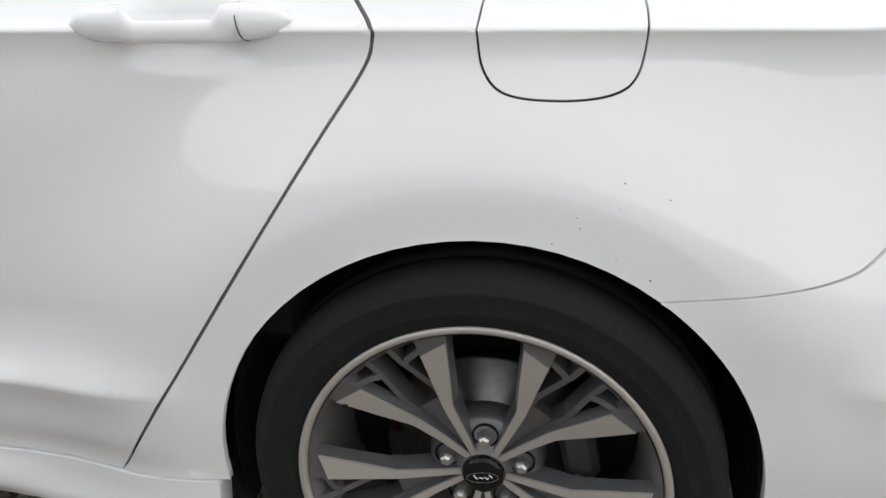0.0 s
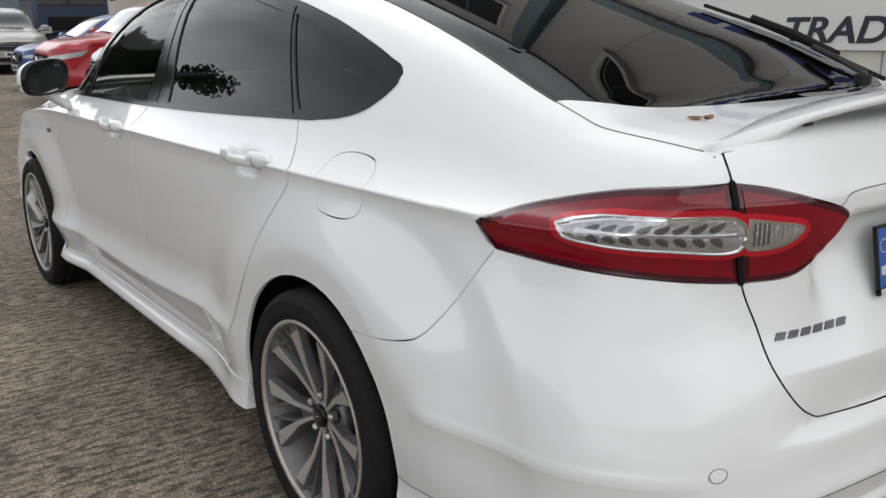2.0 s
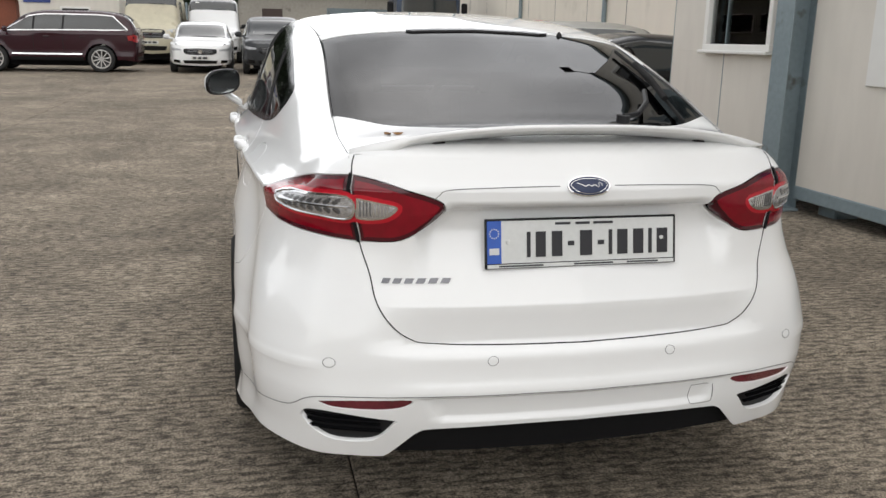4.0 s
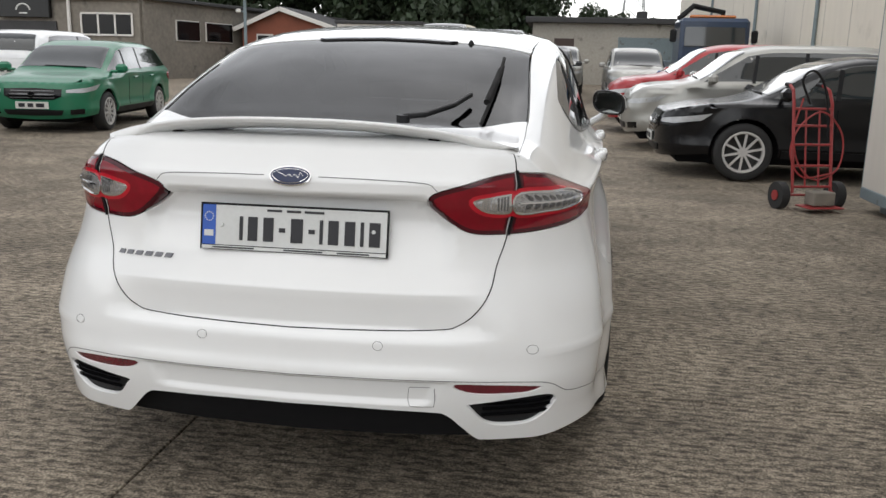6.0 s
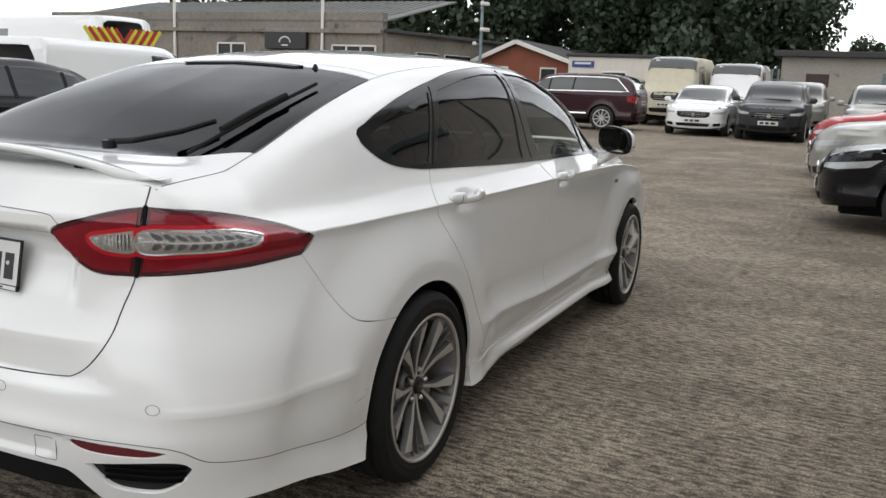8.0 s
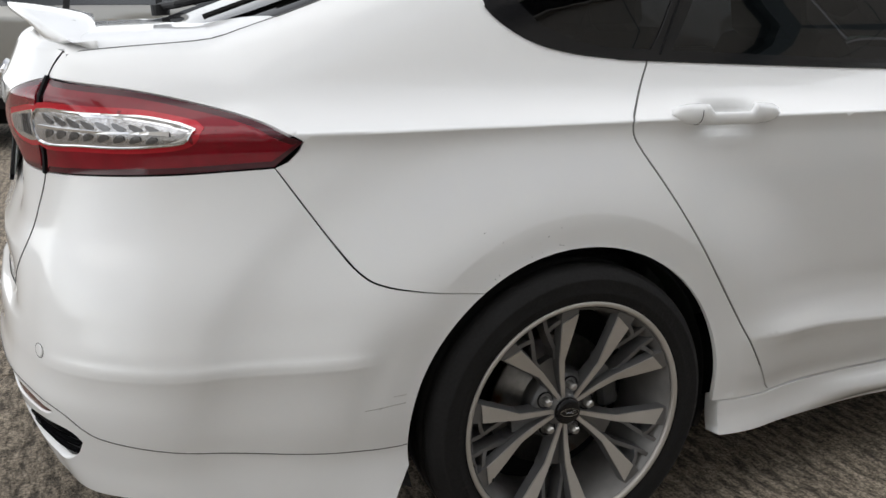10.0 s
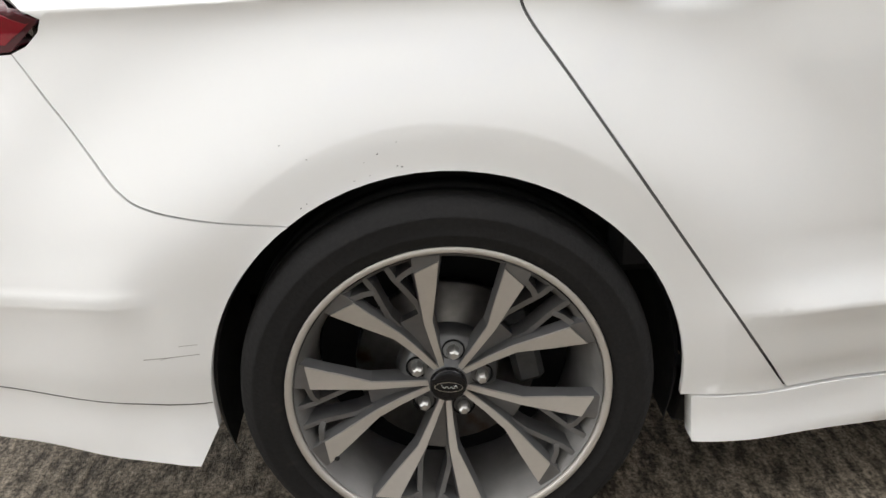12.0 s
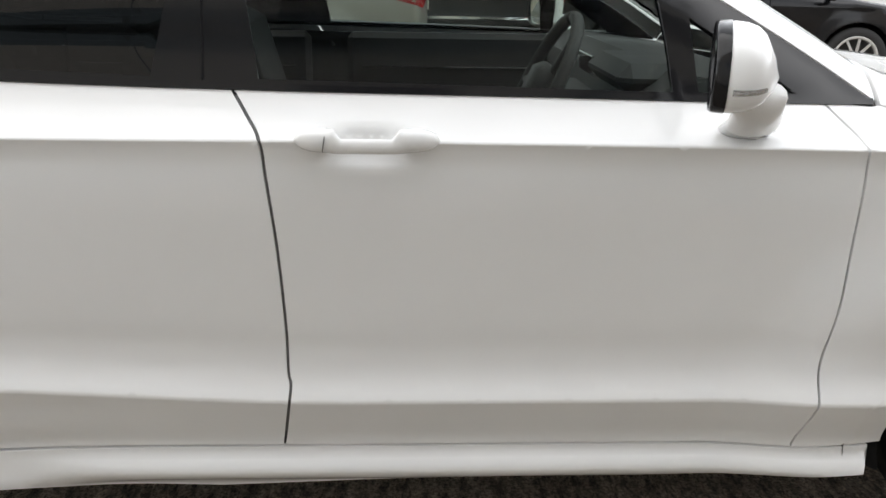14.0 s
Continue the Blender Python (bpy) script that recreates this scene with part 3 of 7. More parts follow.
def side_panels(s):
    up = np.stack([(t := np.linspace(-.926, 2.412, 90)), edge_z(t, GLASS_EDGE(t))], 1)
    lamp = smooth_line([(x, z) for x, y, z in LAMP_TOP])
    seam = smooth_line([(x, z) for x, y, z in SEAM])
    tip = [(-.560, .872), (-.540, .890)]
    quarter = np.vstack([up, [(2.408, .998)], WINDOW_HIGH[:-1], WINDOW_LOW[:49], DOOR_REAR, [(.384, .293)], arch(0, -4.5, 126), seam, tip, lamp[:-1], [(-.931, 1.007)]])
    fuel = smooth_line([(.003, .925), (-.006, .962), (-.035, .980), (-.09, .986), (-.150, .978), (-.178, .955), (-.185, .922), (-.176, .872), (-.148, .852), (-.09, .847), (-.030, .855), (-.004, .882), (.003, .925)])[:-1]
    holes = [fuel] if s > 0 else []
    CAR.panel("quarter_panel", "side", quarter, WHITE, car, s, holes=holes, h=.018, lines=BELT_LINES, gap=.0015)
    if s > 0:
        CAR.panel("fuel_flap", "side", fuel, WHITE, car, s, h=.018, lines=BELT_LINES, gap=.0016)
    rear = np.vstack([DOOR_REAR[::-1], [q for q in WINDOW_LOW if .2 < q[0] < 1.165], DOOR_MID])
    CAR.panel("rear_door", "side", rear, WHITE, car, s, h=.018, lines=BELT_LINES, gap=.0030)
    front = np.vstack([DOOR_MID[::-1], [q for q in WINDOW_LOW if 1.17 < q[0] < 2.283], DOOR_FRONT])
    CAR.panel("front_door", "side", front, WHITE, car, s, h=.018, lines=BELT_LINES, gap=.0030)
    for seam in (DOOR_REAR, DOOR_MID):
        CAR.ribbon("door_seal", "side", seam[2:-2], .0036, SEAM_GREY, car, s, lift=-.0015, label="dark rubber door seal")
    fender_top = np.stack([(t := np.linspace(3.45, 2.41, 40)), edge_z(t, HOOD_EDGE(t))], 1)
    fender = np.vstack([DOOR_FRONT[::-1], [(2.395, .988)], fender_top[::-1], [(3.45, .62), (3.3, .60)], arch(2.85, 48, 184)[::1], [(2.455, .294)]])
    CAR.panel("front_fender", "side", fender, WHITE, car, s, h=.03, lines=BELT_LINES)
    sill = np.array([(.381, .291), (.537, .286), (1.235, .286), (2.29, .284), (2.46, .292), (2.445, .236), (1.82, .204), (1.1, .180), (.86, .188), (.62, .197), (.384, .209)])
    CAR.panel("side_skirt", "side", sill, WHITE, car, s, h=.02, gap=.002, depth=.05)
    shell = np.array([(.44, .23), (2.40, .23), (2.44, .95), (2.2, .97), (1.2, 1.0), (.15, 1.03), (-.05, 1.06), (-.5, 1.0), (-.50, .70), (-.2, .71), (.1, .73), (.33, .60), (.43, .42)])
    # sheet behind the side panels, with the gaps' shade in its colour
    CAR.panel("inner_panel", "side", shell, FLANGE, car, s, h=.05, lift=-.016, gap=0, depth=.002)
    # windows
    black = np.vstack([WINDOW_LOW, WINDOW_HIGH[1:-1]])
    qg = np.array([(-.072, 1.158), (-.03, 1.112), (.045, 1.078), (.115, 1.066), (.212, 1.062), (.235, 1.09), (.365, 1.300), (.20, 1.253), (.03, 1.200)])
    rg = np.array([(.262, 1.060), (.64, 1.047), (1.020, 1.036), (1.052, 1.20), (1.075, 1.386), (.90, 1.380), (.70, 1.357), (.43, 1.306)])
    fg = np.array([(1.215, 1.034), (1.6, 1.026), (1.985, 1.016), (1.974, 1.10), (1.958, 1.190), (1.84, 1.254), (1.72, 1.306), (1.55, 1.357), (1.37, 1.384), (1.150, 1.391)])
    tg = np.array([(2.035, 1.016), (2.235, 1.012), (2.12, 1.088), (2.022, 1.148)])
    CAR.panel("window_surround", "side", black, GLOSS_BLACK, car, s, holes=[qg, rg, fg, tg], h=.03, lift=-.001, gap=.0006, label="gloss black window surround and pillars")
    for nm, q, m in (("quarter_window", qg, TINTED), ("rear_side_window", rg, TINTED), ("front_side_window", fg, CLEAR), ("front_quarter_window", tg, CLEAR)):
        g = CAR.panel(nm, "side", q, m, car, s, h=.04, lift=-.006, gap=-.003, depth=.002, label="clear glass" if m is CLEAR else "dark tinted glass")
        g.visible_shadow = False
    CAR.ribbon("waist_strip", "side", [q for q in WINDOW_LOW[6:]], .010, GLOSS_BLACK, car, s, lift=.003)
    for a, b in (((.232, 1.052), (.388, 1.318)), ((1.115, 1.03), (1.105, 1.402))):
        CAR.ribbon("pillar_seam", "side", np.linspace(a, b, 12), .004, DARK, car, s, lift=.0004)


both_sides(side_panels)


def mirrored(line):
    """A closed outline from its left half, which runs from the middle line to the middle line."""
    q = np.array(line, float)
    w = q[::-1].copy()
    w[:, 0] *= -1
    keep = np.abs(w[:, 0]) > 1e-6
    return np.vstack([q, w[keep]])


def tail():
    gate_line = CAR.flat("rear", smooth_line(GATE, 5))
    lamp_in = CAR.flat("rear", smooth_line(LAMP_IN, 5))
    top = np.stack([np.linspace(0, gate_line[0, 0], 24), np.full(24, 1.058)], 1)
    gate = mirrored(np.vstack([top[:-1], gate_line]))
    flip = lamp_in * (-1, 1)
    rows = [np.stack([np.arange(-.8, .8, .02), np.full(80, z)], 1) for z in (.655, .667, .675, .683, .70, .936, .926, .916)]
    CAR.panel("tailgate", "rear", gate, WHITE, car, holes=[lamp_in, flip], h=.018, gap=.0014, lines=rows, label="white tailgate with a number plate recess")
    shelf = CAR.onto("rear", np.vstack([top, top[::-1] * (-1, 1)]))
    rim = shelf[np.argsort(-shelf[:, 1])][:, :2]
    back = np.stack([(t := np.linspace(-.90, -.55, 14)), GLASS_EDGE(t)], 1)
    low = smooth_line([(-.532, .604), (-.60, .53), (-.655, .44), (-.705, .30), (-.728, .15), (-.735, 0)])
    low = np.vstack([low, low[::-1][1:] * (1, -1)])
    deck = np.vstack([back, low, back[::-1] * (1, -1), rim[::-1]])
    CAR.panel("boot_deck", "top", deck, WHITE, car, h=.02, gap=-.004)
    side = np.stack([(t := np.linspace(-.53, .134, 30)), GLASS_EDGE(t) - .002], 1)
    head = smooth_line([(.134, .576), (.150, .30), (.155, 0), (.150, -.30), (.134, -.576)])
    glass = np.vstack([side, head[1:-1], side[::-1] * (1, -1), low[::-1][1:-1]])
    g = CAR.panel("rear_window", "top", glass, TINTED, car, h=.03, lift=-.003, gap=.001, depth=.003, label="dark tinted rear window glass")
    g.visible_shadow = False
    strip = np.vstack([head, [(.192, -.582), (.205, -.30), (.210, 0), (.205, .30), (.192, .582)]])
    CAR.panel("tailgate_header", "top", strip, WHITE, car, h=.02, gap=.0015)
    frame = np.vstack([side[:, :], head[1:-1], side[::-1] * (1, -1), low[::-1][1:-1]])
    CAR.panel("rear_window_band", "top", frame, GLOSS_BLACK, car, holes=[shrunk(frame, .045)], h=.03, lift=-.006, gap=.001, depth=.002)
    # bumper
    lamp_low = CAR.flat("rear", smooth_line(LAMP_LOW, 5))
    seam = CAR.flat("rear", smooth_line(SEAM, 5))
    low_edge = CAR.flat("rear", smooth_line([(-1.078, 0, .350), (-1.072, .20, .348), (-1.052, .385, .343), (-1.042, .435, .335), (-1.02, .475, .295), (-1.0, .515, .256), (-.985, .545, .250), (-.92, .675, .249), (-.80, .79, .262), (-.66, .845, .258), (-.52, .858, .238), (-.392, .862, .222)], 5))
    ring = arch(0, 126, 186)
    well = CAR.flat("rear", np.stack([ring[:, 0], np.full(len(ring), .90), ring[:, 1]], 1))
    well = well[well[:, 1] > .226]
    half = np.vstack([low_edge, well[::-1], seam, lamp_low[::-1][1:], gate_line[10:]])
    vent = CAR.flat("rear", smooth_line([(-.943, .744, .368), (-.958, .728, .386), (-.99, .69, .392), (-1.025, .60, .384), (-1.044, .503, .372), (-1.040, .505, .360), (-1.016, .545, .314), (-.995, .60, .301), (-.968, .660, .305), (-.950, .715, .335), (-.943, .744, .368)], 4))[:-1]
    glim = CAR.flat("rear", smooth_line([(-.985, .703, .419), (-1.03, .60, .430), (-1.064, .466, .434), (-1.056, .492, .412), (-1.03, .58, .406), (-1.004, .66, .407), (-.985, .703, .419)], 4))[:-1]
    holes = [vent, vent * (-1, 1), glim, glim * (-1, 1)]
    rows = [np.stack([np.arange(-1.3, 1.3, .02), np.full(130, z)], 1) for z in (.430, .438, .446, .360, .366, .372, .378, .384, .50, .505, .508, .511, .516, .540, .547, .553, .559, .565, .575)]
    CAR.panel("rear_bumper", "rear", mirrored(half), WHITE, car, holes=holes, h=.018, gap=.0015, lines=rows, depth=.02)
    for s in (1, -1):
        CAR.panel("bumper_vent", "rear", vent * (s, 1), BLACK_TRIM, car, h=.02, lift=-.014, gap=-.006, depth=.002, label="black blanked-off bumper vent")
        CAR.panel("rear_reflector", "rear", glim * (s, 1), REFLECT, car, h=.015, lift=-.003, gap=.0005, depth=.01, label="dark red rear reflector")
        for z in (.335, .355, .372):
            line = CAR.flat("rear", [(-1.02, .53, z), (-.99, .64, z), (-.95, .73, z)]) * (s, 1)
            CAR.ribbon("vent_slat", "rear", smooth_line(line, 4), .004, GLOSS_BLACK, car, lift=-.012)
        line = CAR.flat("rear", smooth_line([(-.366, .875, .329), (-.405, .868, .330), (-.60, .86, .348), (-.80, .82, .372), (-.90, .775, .385), (-.935, .757, .398), (-.965, .72, .424), (-1.0, .66, .437), (-1.06, .47, .446), (-1.09, .2, .447), (-1.098, 0, .447)], 6)) * (s, 1)
        CAR.ribbon("bumper_seam", "rear", line, .0018, SEAM_GREY, car, lift=.0007)
        for y, z in ((.672, .528), (.253, .537)):
            c = CAR.flat("rear", [(-1.0 if y > .5 else -1.09, y, z)])[0]
            a = np.linspace(0, 2 * np.pi, 21)
            loop = np.stack([c[0] + .0125 * np.cos(a), c[1] + .0125 * np.sin(a)], 1) * (s, 1)
            CAR.ribbon("sensor_gap", "rear", loop, .0011, SEAM_GREY, car, lift=.0005)
            CAR.panel("parking_sensor", "rear", loop[:-1], WHITE, car, h=.01, lift=.0012, gap=.002, depth=.004)
    for s in (1, -1):
        CAR.ribbon("tailgate_gap", "rear", gate_line[10:] * (s, 1), .0022, DARK, car, lift=.0008)
        CAR.ribbon("tailgate_gap", "rear", gate_line[:7] * (s, 1), .0026, DARK, car, lift=.0008)
        CAR.ribbon("tailgate_gap", "top", np.stack([(t := np.linspace(-.90, -.10, 30)), s * GLASS_EDGE(t)], 1), .0022, SEAM_GREY, car, lift=.0006)
    tow = smooth_line(CAR.flat("rear", [(-1.05, -.335, .418), (-1.05, -.395, .418), (-1.05, -.402, .41), (-1.05, -.402, .368), (-1.05, -.39, .362), (-1.05, -.34, .362), (-1.05, -.33, .37), (-1.05, -.33, .412), (-1.05, -.335, .418)]), 3)
    CAR.ribbon("tow_cover_gap", "rear", tow, .0013, SEAM_GREY, car)
    # black valance under the bumper
    q = CAR.flat("rear", smooth_line([(-1.06, 0, .372), (-1.05, .40, .368), (-1.03, .47, .32), (-.98, .53, .26), (-.9, .52, .235), (-.96, .3, .225), (-.99, 0, .222)], 5))
    CAR.panel("diffuser", "rear", mirrored(q), DARK, car, h=.03, lift=-.04, gap=0, depth=.06, label="black plastic diffuser under the bumper")
    # near-black sheet added behind, so the gaps at the tail look unlit
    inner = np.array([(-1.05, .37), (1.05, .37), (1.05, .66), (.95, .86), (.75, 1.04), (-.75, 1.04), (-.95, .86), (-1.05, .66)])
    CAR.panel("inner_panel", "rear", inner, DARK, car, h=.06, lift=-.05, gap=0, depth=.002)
    # crease where the lower part of the recess turns in, and the strip over the plate
    line = CAR.flat("rear", smooth_line([(-1.0, .405, .938), (-1.01, .385, .962), (-1.02, .36, .977), (-1.028, .22, .983), (-1.03, .075, .985)], 5))
    for s in (1, -1):
        CAR.ribbon("tailgate_seam", "rear", line * (s, 1), .0017, SEAM_GREY, car, lift=.0003)


tail()


def tail_lamp(s):
    outer = np.vstack([CAR.flat("rear", smooth_line(LAMP_TOP, 6)), CAR.flat("rear", smooth_line(LAMP_LOW, 6))]) * (s, 1)
    inner = CAR.flat("rear", smooth_line(LAMP_IN, 6)) * (s, 1)
    for nm, loop, m in (("tail_lamp", outer, .0), ("tailgate_lamp", inner, .0)):
        rim = CAR.panel(nm, "rear", loop, LAMP_DEEP, car, h=.014, lift=.001, gap=.002, depth=.03, bulge=.003, label="red rear lamp with a clear middle")
        CAR.panel("red_lens", "rear", shrunk(loop, .012), LAMP_RED, rim, h=.012, lift=.0035, gap=0, depth=.003, bulge=.003)
    # clear middle, with a chrome edge
    lens = CAR.flat("rear", smooth_line([(-.708, .771, .924), (-.743, .743, .934), (-.817, .708, .947), (-.942, .604, .955), (-.948, .597, .900), (-.883, .678, .898), (-.805, .733, .899), (-.735, .768, .908), (-.708, .771, .924)], 5))[:-1] * (s, 1)
    lens2 = CAR.flat("rear", smooth_line([(-.958, .585, .951), (-.978, .538, .943), (-.997, .489, .931), (-.985, .521, .904), (-.957, .582, .900), (-.957, .584, .93), (-.958, .585, .951)], 5))[:-1] * (s, 1)
    for loop in (lens, lens2):
        CAR.panel("inner_red_ring", "rear", shrunk(loop, -.011), LAMP_GLOW, car, h=.012, lift=.0068, gap=0, depth=.004)
        clear = CAR.panel("clear_lens", "rear", loop, CHROME, car, h=.012, lift=.0080, gap=-.001, depth=.004)
        CAR.panel("reflector_bowl", "rear", shrunk(loop, .005), LAMP_CLEAR, clear, h=.01, lift=.0090, gap=0, depth=.003)
    # rows of leaning light cups in two lines
    for row in (0, 1):
        for k in range(8):
            f = .16 + .76 * k / 7
            x, y = -.735 - .20 * f, .762 - .155 * f
            mid_z = .919 + .012 * f
            z = mid_z - .002 + (.0120 if row == 0 else -.0125) * (.5 + .5 * f)
            c = CAR.flat("rear", [(x, y, z)])[0]
            w, hh = .0080, (.0095 if row == 0 else .0075) * (.5 + .5 * f)
            lean = .0075 if row == 0 else -.004
            a = np.linspace(0, 2 * np.pi, 10, endpoint=False)
            bow = 1 - .35 * np.cos(a)
            cup = np.stack([c[0] + w * np.cos(a) - lean * np.sin(a), c[1] + hh * np.sin(a) * bow], 1) * (s, 1)
            CAR.panel("light_cup", "rear", cup, LED_DARK, car, h=.01, lift=.0105, gap=0, depth=.002)
    for k in range(9):
        f = k / 8
        x, y = -.962 - .026 * f, .577 - .066 * f
        q = CAR.flat("rear", [(x, y, .908 + .004 * f), (x, y, .925 + .006 * f), (x, y, .945 - .009 * f)]) * (s, 1)
        CAR.ribbon("lamp_rib", "rear", q, .0024, LED_DARK if k < 4 else CHROME, car, lift=.0108)
    edge = np.vstack([lens, lens[:1]])
    CAR.ribbon("lens_edge", "rear", edge, .0022, CHROME, car, lift=.0112)
    bar = CAR.flat("rear", smooth_line([(-.745, .757, .918), (-.83, .70, .922), (-.942, .601, .926)], 6)) * (s, 1)
    CAR.ribbon("lamp_divider", "rear", bar, .004, CHROME, car, lift=.013)
    gap = CAR.flat("rear", smooth_line([(-.933, .6, 1.01), (-.942, .592, .92), (-.952, .582, .836)], 5)) * (s, 1)
    CAR.ribbon("lamp_gap", "rear", gap, .0065, DARK, car, lift=.0055)


both_sides(tail_lamp)

def roof_and_nose():
    e = np.stack([(t := np.linspace(.20, 1.60, 40)), GLASS_EDGE(t)], 1)
    head = smooth_line([(1.60, .62), (1.66, .40), (1.69, 0), (1.66, -.40), (1.60, -.62)])
    back = smooth_line([(.200, -.582), (.212, -.30), (.218, 0), (.212, .30), (.200, .582)])
    CAR.panel("roof", "top", np.vstack([e, head[1:-1], e[::-1] * (1, -1), back[1:-1]]), WHITE, car, h=.035, gap=.001)
    lining = np.array([(.25, .5), (1.6, .55), (1.6, -.55), (.25, -.5)])
    CAR.panel("roof_lining", "top", lining, LININGS, car, h=.1, lift=-.05, gap=0, depth=.01)
    e = np.stack([(t := np.linspace(1.61, 2.40, 24)), GLASS_EDGE(t)], 1)
    low = smooth_line([(2.40, .695), (2.45, .45), (2.47, 0), (2.45, -.45), (2.40, -.695)])
    g = CAR.panel("windscreen", "top", np.vstack([e, low[1:-1], e[::-1] * (1, -1), head[::-1][1:-1]]), CLEAR, car, h=.05, lift=-.003, gap=.002, depth=.003)
    g.visible_shadow = False
    e = np.stack([(t := np.linspace(2.415, 3.55, 30)), HOOD_EDGE(t)], 1)
    nose = smooth_line([(3.55, .60), (3.60, .35), (3.62, 0), (3.60, -.35), (3.55, -.60)])
    cowl = smooth_line([(2.415, -.771), (2.462, -.45), (2.485, 0), (2.462, .45), (2.415, .771)])
    CAR.panel("bonnet", "top", np.vstack([e, nose[1:-1], e[::-1] * (1, -1), cowl[1:-1]]), WHITE, car, h=.04, gap=.002)
    u = .95
    front = np.vstack([[(-u, .30), (u, .30), (u, .62), (.80, .73)], np.stack([np.linspace(.78, -.78, 20), .80 + .02 * np.cos(np.linspace(-1.5, 1.5, 20))], 1), [(-.80, .73), (-u, .62)]])
    grille = mirrored(CAR.flat("nose", [(3.74, 0, .70), (3.72, .25, .70), (3.66, .48, .67), (3.66, .44, .52), (3.74, .2, .50), (3.76, 0, .50)]))
    CAR.panel("front_bumper", "nose", front, WHITE, car, holes=[grille], h=.03, gap=.001, depth=.03)
    CAR.panel("grille", "nose", grille, GLOSS_BLACK, car, h=.03, lift=-.02, gap=-.004)
    for s in (1, -1):
        lamp = CAR.flat("nose", [(3.64, .50, .735), (3.52, .68, .78), (3.35, .79, .80), (3.40, .78, .745), (3.55, .66, .70), (3.65, .50, .70)]) * (s, 1)
        CAR.panel("headlamp", "nose", lamp, LAMP_CLEAR, car, h=.03, lift=.004, gap=0)


roof_and_nose()


# ---- wheels ----
WHEEL = {}


def wheel_meshes():
    tyre = spin([(.236, .080), (.244, .096), (.262, .104), (.269, .1060), (.271, .1072), (.274, .1074), (.276, .1066), (.285, .1085), (.297, .1072), (.299, .1078), (.301, .1074), (.303, .106), (.314, .098), (.321, .086), (.3245, .068), (.325, .052), (.318, .050), (.318, .043), (.325, .041),
                 (.3255, .006), (.318, .004), (.318, -.006), (.3255, -.008), (.325, -.045), (.318, -.047), (.318, -.054), (.324, -.056), (.319, -.095), (.300, -.118), (.262, -.115), (.232, -.10)], 72)
    WHEEL["tyre"] = (tyre, RUBBER, True)
    rim = spin([(.2515, .098), (.2530, .102), (.2512, .1050), (.2440, .1035), (.2420, .1005), (.2405, .092)], 72)
    WHEEL["rim_lip"] = (rim, MACHINED, True)
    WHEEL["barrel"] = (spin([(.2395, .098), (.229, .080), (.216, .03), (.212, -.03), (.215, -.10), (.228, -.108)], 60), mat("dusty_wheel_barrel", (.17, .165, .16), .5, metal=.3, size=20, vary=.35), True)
    # dark disc added behind the brake, for the unlit space there
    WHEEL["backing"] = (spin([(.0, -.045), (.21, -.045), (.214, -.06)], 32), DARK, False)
    WHEEL["brake_disc"] = (spin([(.055, .012), (.062, .028), (.080, .030), (.082, .004), (.148, .004), (.150, -.012), (.082, -.014)], 40), STEEL, True)
    hub = spin([(.0, .062), (.030, .062), (.034, .058), (.040, .052), (.066, .050), (.078, .040), (.084, .012), (.07, -.01)], 40)
    WHEEL["hub"] = (hub, ALLOY, True)
    cap = spin([(.0, .0735), (.022, .073), (.027, .0715), (.0295, .067), (.030, .055)], 40)
    WHEEL["centre_cap"] = (cap, GLOSS_BLACK, True)
    oval = bmesh.new()
    ring = [bpy_v(oval, .0225 * math.cos(a), .0745, .0090 * math.sin(a)) for a in np.linspace(0, 2 * math.pi, 28, endpoint=False)]
    ring2 = [bpy_v(oval, .0215 * math.cos(a), .0745, .0081 * math.sin(a)) for a in np.linspace(0, 2 * math.pi, 28, endpoint=False)]
    for i in range(28):
        j = (i + 1) % 28
        oval.faces.new((ring[i], ring2[i], ring2[j], ring[j]))
    wave = smooth_line([(-.014, -.001), (-.010, .004), (-.008, -.003), (-.004, .001), (0, -.002), (.003, .001), (.007, -.002), (.012, .004)], 4)
    rope([(x, .0744, z) for x, z in wave], .0006, 5, oval)
    WHEEL["cap_badge"] = (oval, CHROME, False)
    nut = spin([(.0, .0715), (.0055, .071), (.0085, .068), (.0102, .064), (.0102, .048)], 6)
    WHEEL["wheel_nut"] = (nut, mat("wheel_nut_steel", (.50, .49, .47), .32, metal=.8, size=60, vary=.1), False)
    socket = spin([(.0185, .0495), (.0185, .0525), (.0165, .053), (.0155, .047), (.0, .046)], 20)
    WHEEL["nut_socket"] = (socket, DARK, True)

    def ray(a, r, y, off=0.0):
        return Vector((r * math.cos(a) - off * math.sin(a), y, r * math.sin(a) + off * math.cos(a)))
    for sg, nm in ((1, "a"), (-1, "b")):
        # centre line of one arm: from the hub outwards, leaning away from its twin
        stations = [(.031, .0048, .0600, .0042), (.075, .0148, .0665, .0052), (.1165, .0258, .0745, .0066), (.1225, .0285, .0755, .0076), (.160, .0473, .0840, .0132), (.208, .0705, .0950, .0196)]
        deep = stations[:-1] + [(.210, .0715, .0935, .0215), (.236, .0830, .0985, .0235)]
        face, arm = bmesh.new(), bmesh.new()

        def section(i, grow, y0, y1):
            r, o, y, w = (stations if grow < .002 else deep)[i]
            c = sg * o
            return [ray(0, r, y + y1, c - w), ray(0, r, y + y1, c + w), ray(0, r, y + y0, c + w + grow), ray(0, r, y + y0, c - w - grow)]
        sweep(stations, lambda i: section(i, .0006, -.003, .0006), bm=face)
